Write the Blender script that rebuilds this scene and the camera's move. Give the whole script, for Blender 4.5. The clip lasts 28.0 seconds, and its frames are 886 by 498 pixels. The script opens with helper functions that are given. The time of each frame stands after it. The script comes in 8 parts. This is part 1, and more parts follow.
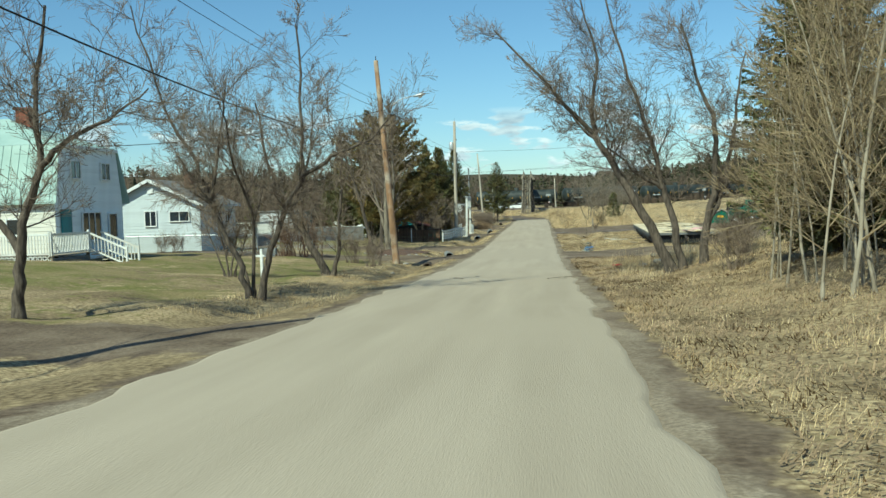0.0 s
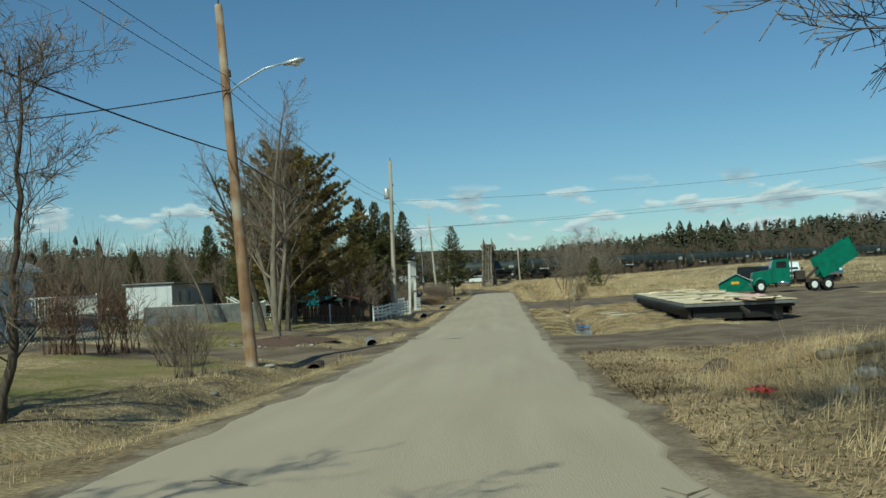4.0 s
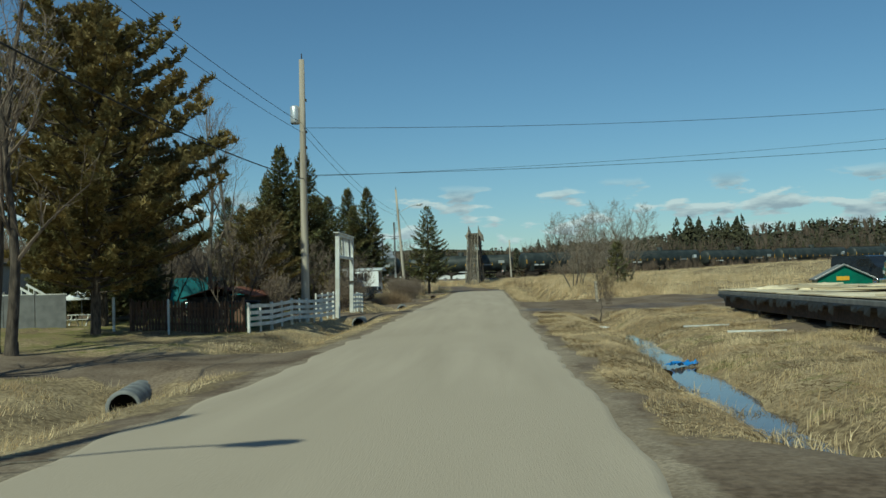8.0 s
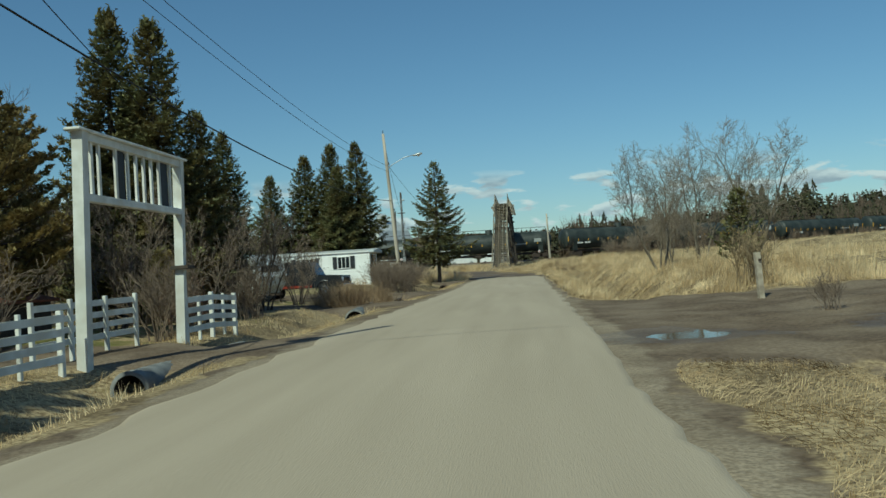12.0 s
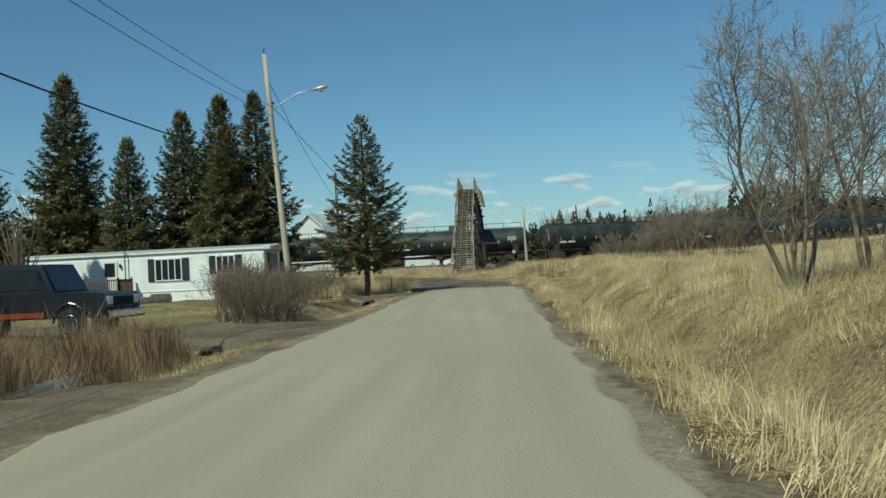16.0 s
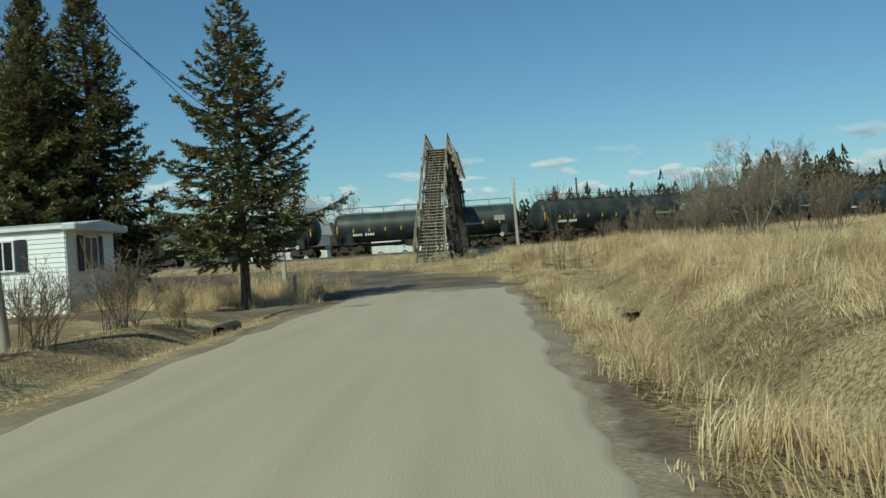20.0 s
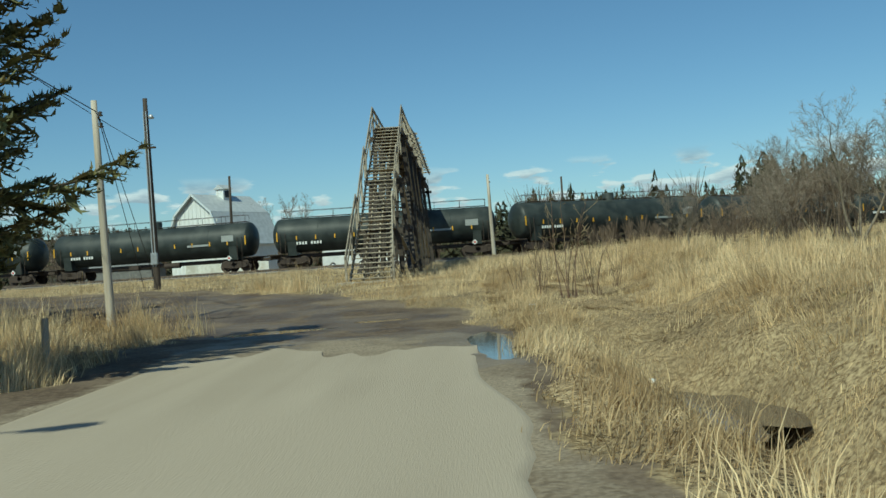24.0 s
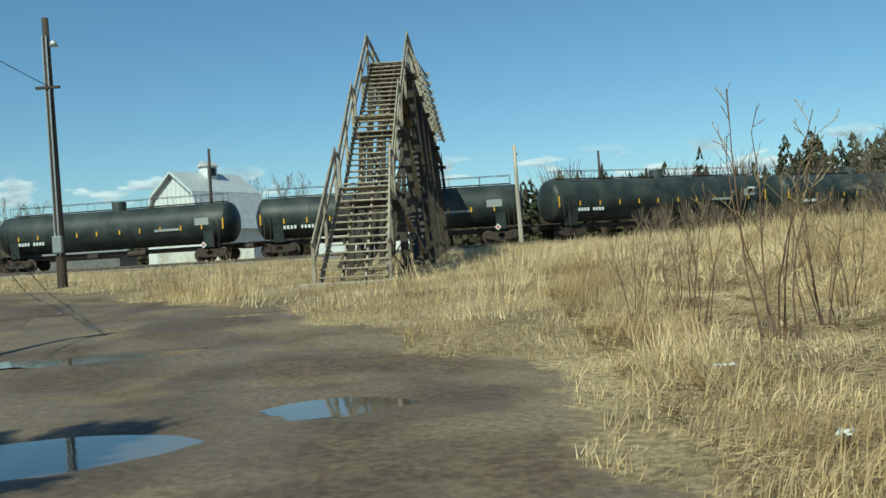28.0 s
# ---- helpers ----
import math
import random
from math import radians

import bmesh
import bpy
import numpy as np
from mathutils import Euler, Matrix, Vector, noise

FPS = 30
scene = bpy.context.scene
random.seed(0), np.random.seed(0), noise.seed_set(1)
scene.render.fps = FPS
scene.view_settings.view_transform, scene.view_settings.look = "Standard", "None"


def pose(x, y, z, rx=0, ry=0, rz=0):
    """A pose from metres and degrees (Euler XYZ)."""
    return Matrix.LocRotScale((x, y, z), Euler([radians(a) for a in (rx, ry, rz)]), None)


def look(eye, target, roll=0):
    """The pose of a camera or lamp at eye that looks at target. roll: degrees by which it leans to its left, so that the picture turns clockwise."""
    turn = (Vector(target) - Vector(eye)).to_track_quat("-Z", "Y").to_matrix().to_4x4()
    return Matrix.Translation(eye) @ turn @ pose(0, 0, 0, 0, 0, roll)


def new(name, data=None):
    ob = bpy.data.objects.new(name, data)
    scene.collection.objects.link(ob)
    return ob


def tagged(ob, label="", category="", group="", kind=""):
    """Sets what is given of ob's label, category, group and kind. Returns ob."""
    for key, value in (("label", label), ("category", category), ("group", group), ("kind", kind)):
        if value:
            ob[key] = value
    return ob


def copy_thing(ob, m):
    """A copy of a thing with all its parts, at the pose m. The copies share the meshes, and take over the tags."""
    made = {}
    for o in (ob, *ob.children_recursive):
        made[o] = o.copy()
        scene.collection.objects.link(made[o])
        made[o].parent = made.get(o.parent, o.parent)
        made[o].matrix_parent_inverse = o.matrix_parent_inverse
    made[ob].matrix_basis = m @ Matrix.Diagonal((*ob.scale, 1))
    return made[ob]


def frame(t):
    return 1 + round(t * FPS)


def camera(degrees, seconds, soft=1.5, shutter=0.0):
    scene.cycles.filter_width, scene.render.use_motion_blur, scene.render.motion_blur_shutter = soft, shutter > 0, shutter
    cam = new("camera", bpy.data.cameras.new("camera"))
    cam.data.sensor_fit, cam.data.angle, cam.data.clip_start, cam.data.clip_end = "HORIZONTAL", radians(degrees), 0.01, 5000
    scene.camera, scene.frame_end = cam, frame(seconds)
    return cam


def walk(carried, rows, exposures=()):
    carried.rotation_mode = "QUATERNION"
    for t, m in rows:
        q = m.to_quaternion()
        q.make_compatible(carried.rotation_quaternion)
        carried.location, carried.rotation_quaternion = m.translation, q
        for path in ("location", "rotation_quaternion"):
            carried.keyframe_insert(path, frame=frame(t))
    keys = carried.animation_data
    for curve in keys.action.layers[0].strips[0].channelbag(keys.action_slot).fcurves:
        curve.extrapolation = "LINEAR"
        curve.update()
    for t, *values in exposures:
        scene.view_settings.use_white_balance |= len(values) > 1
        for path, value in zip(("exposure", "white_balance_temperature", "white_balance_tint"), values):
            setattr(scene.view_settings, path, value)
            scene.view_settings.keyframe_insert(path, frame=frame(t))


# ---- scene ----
cam = camera(51.4, 28.0)
METRES, EYE, TILT, LEAN, TURN = 162.0, 1.45, -2.6, 2.0, 6.1
ROWS = [
    (0.0, 0.0, 0.0, 0.0, 0.0, 0.0, 0.0),
    (0.5, 0.0023, 0.0163, -0.0001, 0.71, 2.35, 0.86),
    (1.0, 0.0042, 0.0332, 0.0001, 1.93, 3.16, 1.12),
    (1.5, 0.006, 0.0511, 0.0004, 2.28, 2.46, 1.27),
    (2.0, 0.0077, 0.0698, 0.0007, 1.36, 2.01, 1.92),
    (2.5, 0.0094, 0.089, 0.001, 1.15, 2.4, 2.09),
    (3.0, 0.0105, 0.1087, 0.0014, 0.44, 2.48, 1.81),
    (3.5, 0.0114, 0.1283, 0.0017, -2.16, 3.68, 1.94),
    (4.0, 0.0128, 0.1478, 0.0018, -2.39, 4.81, 1.0),
    (4.5, 0.0144, 0.1681, 0.0022, -3.37, 3.51, 1.25),
    (6.5, 0.0249, 0.2552, 0.0037, -2.03, 2.41, 1.19),
    (7.0, 0.0275, 0.2777, 0.0042, -2.33, 2.46, 0.75),
    (7.5, 0.0301, 0.3006, 0.0049, -2.79, 4.68, 0.86),
    (8.0, 0.0328, 0.3237, 0.0056, -3.09, 4.83, 0.09),
    (8.5, 0.0352, 0.3473, 0.0062, -3.55, 4.75, 0.93),
    (9.0, 0.0377, 0.3707, 0.0072, -4.16, 4.82, 1.19),
    (9.5, 0.0405, 0.3945, 0.0081, -4.09, 4.04, 1.78),
    (10.0, 0.043, 0.4183, 0.0093, -4.62, 4.2, 1.39),
    (10.5, 0.0455, 0.441, 0.0103, -4.92, 4.34, 1.1),
    (11.0, 0.048, 0.4639, 0.0114, -3.88, 3.99, 1.53),
    (11.5, 0.0506, 0.4864, 0.0124, -1.49, 4.7, 1.77),
    (12.0, 0.0533, 0.5078, 0.0137, -0.82, 3.95, 1.45),
    (12.5, 0.0556, 0.5289, 0.015, -2.59, 3.03, 2.34),
    (13.0, 0.0577, 0.55, 0.0162, -3.27, 3.78, 1.1),
    (13.5, 0.0601, 0.5706, 0.0173, -2.55, 3.5, 0.43),
    (15.5, 0.0685, 0.6482, 0.022, -2.14, 3.59, 1.04),
    (16.0, 0.0709, 0.6673, 0.0229, -2.56, 3.98, 0.96),
    (16.5, 0.0729, 0.6852, 0.0238, -2.34, 2.98, 1.06),
    (17.0, 0.0753, 0.7036, 0.0247, -2.07, 4.04, 1.13),
    (17.5, 0.0774, 0.7215, 0.0257, -2.23, 4.2, 1.16),
    (18.0, 0.0795, 0.7391, 0.0266, -2.32, 4.41, 1.86),
    (18.5, 0.0815, 0.7566, 0.0275, -2.87, 4.8, 0.97),
    (19.0, 0.0836, 0.7738, 0.0285, -2.86, 4.09, 1.22),
    (19.5, 0.0859, 0.791, 0.0293, -2.98, 3.6, 1.63),
    (20.0, 0.0879, 0.8075, 0.0301, -3.24, 3.11, 1.95),
    (20.5, 0.0897, 0.8234, 0.0309, -3.55, 2.79, 1.52),
    (21.0, 0.0915, 0.8382, 0.0317, -4.12, 3.48, -0.01),
    (21.5, 0.0933, 0.8522, 0.0325, -4.29, 3.26, 0.22),
    (23.5, 0.0996, 0.8966, 0.0355, -5.29, 3.29, 1.63),
    (24.0, 0.1009, 0.9074, 0.0359, -4.86, 3.67, 1.95),
    (24.5, 0.1019, 0.9182, 0.0365, -3.66, 2.41, 2.65),
    (25.0, 0.1028, 0.9289, 0.037, -3.23, 2.23, 2.61),
    (25.5, 0.1034, 0.9394, 0.0376, -3.7, 4.33, 2.83),
    (26.0, 0.1039, 0.9505, 0.0382, -3.74, 2.11, 2.04),
    (26.5, 0.1045, 0.9615, 0.0386, -3.46, 2.68, 2.3),
    (27.0, 0.105, 0.9721, 0.0392, -4.03, 1.83, 2.62),
    (27.5, 0.1056, 0.9826, 0.0398, -4.07, 2.61, 2.38),
    (28.0, 0.106, 0.9931, 0.0404, -4.16, 2.97, 1.62),
]
EXPOSURES = [(t, e, 5520, -15.5) for t, e in ((0.0, 0.14), (1.0, -0.06), (2.0, -0.22), (4.0, -0.38), (8.0, -0.48), (13.0, -0.45), (18.0, -0.4), (22.0, -0.38), (25.0, -0.22), (28.0, -0.08))]
walk(cam, [(t, pose(0, 0, EYE, TILT, LEAN, TURN) @ pose(METRES * x, METRES * y, METRES * z, 90 + pitch, roll, yaw)) for t, x, y, z, yaw, pitch, roll in ROWS], EXPOSURES)
# ---- world, sun, exposure ----
SUN_AZ, SUN_EL = radians(27), radians(46)     # shadows fall towards +y, turned to +x
sun_way = Vector((math.sin(SUN_AZ) * math.cos(SUN_EL), math.cos(SUN_AZ) * math.cos(SUN_EL), -math.sin(SUN_EL)))
world = bpy.data.worlds.new("sky")
scene.world = world
world.use_nodes = True
wn, wl = world.node_tree.nodes, world.node_tree.links
wn.clear()
w_out = wn.new("ShaderNodeOutputWorld")
w_bg = wn.new("ShaderNodeBackground")
w_sky = wn.new("ShaderNodeTexSky")
w_sky.sky_type = "NISHITA"
w_sky.sun_disc = False
w_sky.sun_elevation, w_sky.sun_rotation = SUN_EL, math.pi + SUN_AZ
w_sky.air_density, w_sky.dust_density, w_sky.ozone_density = 1.0, 0.3, 3.6
w_bg.inputs["Strength"].default_value = 0.1
# low fair-weather clouds near the horizon
w_co = wn.new("ShaderNodeTexCoord")
w_sep = wn.new("ShaderNodeSeparateXYZ")
w_map = wn.new("ShaderNodeMapping")
w_map.inputs["Scale"].default_value = (15.0, 15.0, 52.0)
w_noise = wn.new("ShaderNodeTexNoise")
w_noise.inputs["Scale"].default_value, w_noise.inputs["Detail"].default_value, w_noise.inputs["Roughness"].default_value = 1.0, 5.0, 0.52
w_ramp = wn.new("ShaderNodeValToRGB")
w_ramp.color_ramp.elements[0].position, w_ramp.color_ramp.elements[1].position = 0.53, 0.585
w_band = wn.new("ShaderNodeValToRGB")
for pos, val in ((0.04, 0.8), (0.055, 1.0), (0.09, 0.95), (0.106, 0.0)):
    e = w_band.color_ramp.elements.new(pos)
    e.color = (val, val, val, 1)
w_band.color_ramp.elements[0].color = (0.5, 0.5, 0.5, 1)
w_band.color_ramp.elements[-1].color = (0, 0, 0, 1)
# the same heaps looked up a little higher: thick cloud above means a grey base
w_up = wn.new("ShaderNodeMapping")
w_up.inputs["Scale"].default_value, w_up.inputs["Location"].default_value = (15.0, 15.0, 52.0), (0.0, 0.0, 0.3)
w_above = wn.new("ShaderNodeTexNoise")
w_above.inputs["Scale"].default_value, w_above.inputs["Detail"].default_value, w_above.inputs["Roughness"].default_value = 1.0, 5.0, 0.52
w_base = wn.new("ShaderNodeValToRGB")
w_base.color_ramp.elements[0].position, w_base.color_ramp.elements[1].position = 0.5, 0.66
w_base.color_ramp.elements[0].color, w_base.color_ramp.elements[1].color = (8.6, 8.6, 8.4, 1), (4.6, 5.0, 5.5, 1)
w_mul = wn.new("ShaderNodeMath")
w_mul.operation = "MULTIPLY"
w_mix = wn.new("ShaderNodeMixRGB")
wl.new(w_co.outputs["Generated"], w_map.inputs["Vector"])
wl.new(w_co.outputs["Generated"], w_up.inputs["Vector"])
wl.new(w_map.outputs["Vector"], w_noise.inputs["Vector"])
wl.new(w_up.outputs["Vector"], w_above.inputs["Vector"])
wl.new(w_noise.outputs["Fac"], w_ramp.inputs["Fac"])
wl.new(w_above.outputs["Fac"], w_base.inputs["Fac"])
wl.new(w_co.outputs["Generated"], w_sep.inputs["Vector"])
wl.new(w_sep.outputs["Z"], w_band.inputs["Fac"])
wl.new(w_ramp.outputs["Color"], w_mul.inputs[0])
wl.new(w_band.outputs["Color"], w_mul.inputs[1])
wl.new(w_mul.outputs["Value"], w_mix.inputs["Fac"])
wl.new(w_sky.outputs["Color"], w_mix.inputs["Color1"])
wl.new(w_base.outputs["Color"], w_mix.inputs["Color2"])
wl.new(w_mix.outputs["Color"], w_bg.inputs["Color"])
wl.new(w_bg.outputs["Background"], w_out.inputs["Surface"])
sun = new("sun", bpy.data.lights.new("sun", "SUN"))
sun.data.energy, sun.data.angle, sun.data.color = 4.9, radians(0.53), (1.0, 0.89, 0.7)
sun.matrix_world = look((0, 0, 60), Vector((0, 0, 60)) + sun_way)

# ---- materials ----
def mat(name, c1, c2=None, scale=6.0, rough=0.8, metal=0.0, bump=0.0, bscale=40.0, stretch=(1, 1, 1), detail=6.0, obj_rand=0.0, island=0.0, c3=None, s3=0.5, spec=0.3):
    """Two-tone noise material with fine relief; stretch pulls the grain along an axis."""
    m = bpy.data.materials.new(name)
    m.use_nodes = True
    n, l = m.node_tree.nodes, m.node_tree.links
    b = n["Principled BSDF"]
    b.inputs["Roughness"].default_value, b.inputs["Metallic"].default_value = rough, metal
    b.inputs["Specular IOR Level"].default_value = spec
    c2 = c2 or tuple(0.8 * v for v in c1)
    co, mp, no, rp = n.new("ShaderNodeTexCoord"), n.new("ShaderNodeMapping"), n.new("ShaderNodeTexNoise"), n.new("ShaderNodeValToRGB")
    mp.inputs["Scale"].default_value = stretch
    no.inputs["Scale"].default_value, no.inputs["Detail"].default_value = scale, detail
    rp.color_ramp.elements[0].position, rp.color_ramp.elements[1].position = 0.36, 0.64
    rp.color_ramp.elements[0].color, rp.color_ramp.elements[1].color = (*c2, 1), (*c1, 1)
    l.new(co.outputs["Object"], mp.inputs["Vector"])
    l.new(mp.outputs["Vector"], no.inputs["Vector"])
    l.new(no.outputs["Fac"], rp.inputs["Fac"])
    col = rp.outputs["Color"]
    if c3:
        n3, r3, m3 = n.new("ShaderNodeTexNoise"), n.new("ShaderNodeValToRGB"), n.new("ShaderNodeMixRGB")
        n3.inputs["Scale"].default_value, n3.inputs["Detail"].default_value = s3, 3.0
        r3.color_ramp.elements[0].position, r3.color_ramp.elements[1].position = 0.45, 0.62
        l.new(co.outputs["Object"], n3.inputs["Vector"])
        l.new(n3.outputs["Fac"], r3.inputs["Fac"])
        l.new(r3.outputs["Color"], m3.inputs["Fac"])
        l.new(col, m3.inputs["Color1"])
        m3.inputs["Color2"].default_value = (*c3, 1)
        col = m3.outputs["Color"]
    if obj_rand or island:
        src = n.new("ShaderNodeObjectInfo").outputs["Random"] if obj_rand else n.new("ShaderNodeNewGeometry").outputs["Random Per Island"]
        k = obj_rand or island
        mr, hs = n.new("ShaderNodeMapRange"), n.new("ShaderNodeHueSaturation")
        mr.inputs["To Min"].default_value, mr.inputs["To Max"].default_value = 1 - k, 1 + k
        l.new(src, mr.inputs["Value"])
        l.new(mr.outputs["Result"], hs.inputs["Value"])
        l.new(col, hs.inputs["Color"])
        col = hs.outputs["Color"]
    l.new(col, b.inputs["Base Color"])
    if bump:
        n2, bp = n.new("ShaderNodeTexNoise"), n.new("ShaderNodeBump")
        n2.inputs["Scale"].default_value, n2.inputs["Detail"].default_value = bscale, 4.0
        bp.inputs["Strength"].default_value, bp.inputs["Distance"].default_value = bump, 0.02
        l.new(mp.outputs["Vector"], n2.inputs["Vector"])
        l.new(n2.outputs["Fac"], bp.inputs["Height"])
        l.new(bp.outputs["Normal"], b.inputs["Normal"])
    return m

def thin_leaf(m, amount=0.25):
    """Lets some light through blades and needles."""
    n, l = m.node_tree.nodes, m.node_tree.links
    b, o = n["Principled BSDF"], n["Material Output"]
    tr, mx = n.new("ShaderNodeBsdfTranslucent"), n.new("ShaderNodeMixShader")
    mx.inputs["Fac"].default_value = amount
    link = b.inputs["Base Color"].links[0]
    l.new(link.from_socket, tr.inputs["Color"])
    l.new(b.outputs["BSDF"], mx.inputs[1])
    l.new(tr.outputs["BSDF"], mx.inputs[2])
    l.new(mx.outputs["Shader"], o.inputs["Surface"])
    return m

M_ROAD = mat("chip_seal", (0.435, 0.362, 0.272), (0.375, 0.31, 0.23), 1.3, 0.95, bump=0.35, bscale=90, stretch=(1, 0.06, 1), c3=(0.405, 0.336, 0.251), s3=0.12, spec=0.15)
M_BARK = mat("grey_bark", (0.145, 0.115, 0.088), (0.055, 0.044, 0.035), 14, 0.95, bump=1.0, bscale=25, stretch=(1, 1, 0.25))
M_TWIG = mat("twigs", (0.25, 0.19, 0.14), (0.15, 0.115, 0.085), 3, 0.9, island=0.3)
M_PALEBARK = mat("pale_aspen_bark", (0.25, 0.21, 0.155), (0.14, 0.115, 0.085), 7, 0.9, bump=0.4, stretch=(1, 1, 0.4))
M_ASPENB = mat("pale_sapling_bark", (0.4, 0.345, 0.26), (0.24, 0.2, 0.145), 7, 0.9, bump=0.3, stretch=(1, 1, 0.4))
M_PALETWIG = mat("pale_grey_twigs", (0.31, 0.255, 0.195), (0.2, 0.165, 0.125), 3, 0.9, island=0.3)
M_REDTWIG = mat("red_brown_twigs", (0.2, 0.12, 0.08), (0.11, 0.07, 0.05), 3, 0.9, island=0.3)
M_STRAWTWIG = mat("straw_twigs", (0.34, 0.26, 0.15), (0.2, 0.15, 0.09), 3, 0.9, island=0.3)
M_NEEDLE = thin_leaf(mat("spruce_needles", (0.215, 0.21, 0.088), (0.115, 0.122, 0.054), 1.6, 0.75, island=0.45, c3=(0.18, 0.145, 0.055), s3=0.9), 0.15)
M_PINE = thin_leaf(mat("browned_pine_needles", (0.345, 0.258, 0.1), (0.17, 0.148, 0.06), 0.7, 0.75, island=0.4), 0.3)
M_FARCON = mat("far_conifers", (0.062, 0.056, 0.028), (0.03, 0.033, 0.018), 0.25, 0.95, island=0.35)
M_FARBARE = mat("far_bare_wood", (0.15, 0.11, 0.08), (0.085, 0.064, 0.047), 0.4, 0.95, island=0.3)
M_BLADE = thin_leaf(mat("dry_grass_blades", (0.86, 0.69, 0.42), (0.68, 0.525, 0.3), 0.35, 0.85, island=0.3, c3=(0.47, 0.335, 0.175), s3=0.5), 0.3)
M_MATTED = thin_leaf(mat("flattened_dead_straw", (0.52, 0.4, 0.235), (0.33, 0.245, 0.135), 0.5, 0.9, island=0.35, c3=(0.26, 0.185, 0.1), s3=0.4), 0.15)
M_REDSTRAW = thin_leaf(mat("reddish_straw", (0.4, 0.285, 0.17), (0.22, 0.148, 0.088), 0.6, 0.9, island=0.35), 0.15)
M_LITTER = mat("brown_leaf_litter", (0.34, 0.245, 0.145), (0.17, 0.118, 0.068), 0.6, 0.95, island=0.4)
M_LAWNB = thin_leaf(mat("lawn_blades", (0.2, 0.19, 0.065), (0.29, 0.225, 0.1), 0.4, 0.85, island=0.3), 0.3)
M_POLE = mat("weathered_pole_wood", (0.52, 0.46, 0.37), (0.35, 0.3, 0.235), 5, 0.9, bump=0.6, bscale=30, stretch=(1, 1, 0.06))
M_POLERED = mat("red_brown_pole_wood", (0.33, 0.2, 0.11), (0.19, 0.11, 0.06), 5, 0.9, bump=0.6, bscale=30, stretch=(1, 1, 0.06), c3=(0.42, 0.36, 0.28), s3=0.7)
M_DARKPOLE = mat("creosote_pole_wood", (0.085, 0.065, 0.05), (0.05, 0.04, 0.033), 5, 0.85, bump=0.6, stretch=(1, 1, 0.06))
M_TIMBER = mat("grey_weathered_timber", (0.4, 0.35, 0.27), (0.24, 0.2, 0.15), 5, 0.92, bump=0.5, bscale=30, stretch=(1, 1, 1), obj_rand=0.22)
M_DARKTIMBER = mat("dark_creosote_timber", (0.075, 0.06, 0.047), (0.042, 0.035, 0.03), 5, 0.85, bump=0.5, obj_rand=0.25)
M_STEEL = mat("galvanised_steel", (0.5, 0.51, 0.51), (0.4, 0.41, 0.42), 8, 0.45, 0.8)
M_ALU = mat("pale_lamp_metal", (0.62, 0.63, 0.62), (0.5, 0.51, 0.51), 8, 0.4, 0.5)
M_WIRE = mat("black_cable", (0.03, 0.03, 0.03), (0.02, 0.02, 0.02), 8, 0.7)
M_WHITEP = mat("white_paint_worn", (0.78, 0.78, 0.74), (0.66, 0.66, 0.61), 4, 0.7, bump=0.15, c3=(0.6, 0.58, 0.52), s3=1.4, obj_rand=0.06)
M_SIDING = mat("white_vinyl_siding", (0.88, 0.88, 0.85), (0.82, 0.82, 0.79), 1.5, 0.55, obj_rand=0.05)
M_GREYSIDE = mat("pale_grey_siding", (0.6, 0.64, 0.65), (0.53, 0.57, 0.58), 1.5, 0.6, obj_rand=0.05)
M_WHITESIDE = mat("bluish_white_siding", (0.84, 0.87, 0.87), (0.77, 0.8, 0.8), 1.5, 0.6, obj_rand=0.05)
M_CREAM = mat("cream_siding", (0.74, 0.71, 0.62), (0.66, 0.63, 0.54), 1.5, 0.6, obj_rand=0.05)
M_GREENROOF = mat("pale_green_metal_roof", (0.4, 0.51, 0.46), (0.33, 0.44, 0.395), 0.8, 0.55, 0.0)
M_SHINGLE = mat("grey_shingles", (0.25, 0.25, 0.24), (0.17, 0.17, 0.165), 6, 0.9, bump=0.4)
M_TRIMW = mat("white_trim", (0.8, 0.8, 0.78), (0.72, 0.72, 0.7), 3, 0.5)
M_GLASS = mat("window_glass_dark", (0.03, 0.035, 0.04), (0.02, 0.022, 0.025), 1, 0.06, spec=0.9)
M_SHUTTER = mat("dark_shutters", (0.035, 0.037, 0.045), (0.025, 0.027, 0.03), 5, 0.6)
M_BRICK = mat("red_brick_chimney", (0.32, 0.11, 0.07), (0.2, 0.08, 0.055), 9, 0.9, bump=0.4)
M_BLACKTANK = mat("black_tank_paint", (0.034, 0.041, 0.038), (0.022, 0.027, 0.025), 1.2, 0.5, bump=0.03, c3=(0.05, 0.056, 0.05), s3=0.8, spec=0.35)
M_RUST = mat("rusty_steel", (0.09, 0.065, 0.05), (0.05, 0.04, 0.034), 9, 0.85, 0.2, bump=0.3)
M_RAIL = mat("rail_steel", (0.2, 0.15, 0.12), (0.13, 0.1, 0.08), 5, 0.5, 0.6)
M_YELLOW = mat("yellow_reflector", (0.75, 0.42, 0.03), (0.62, 0.33, 0.03), 5, 0.5)
M_RED = mat("red_marking", (0.5, 0.05, 0.04), (0.4, 0.05, 0.04), 5, 0.5)
M_WHITEMARK = mat("white_stencil", (0.75, 0.75, 0.72), (0.65, 0.65, 0.62), 5, 0.6)
M_GREYMARK = mat("grey_stencil_panel", (0.35, 0.36, 0.35), (0.28, 0.29, 0.28), 9, 0.6)
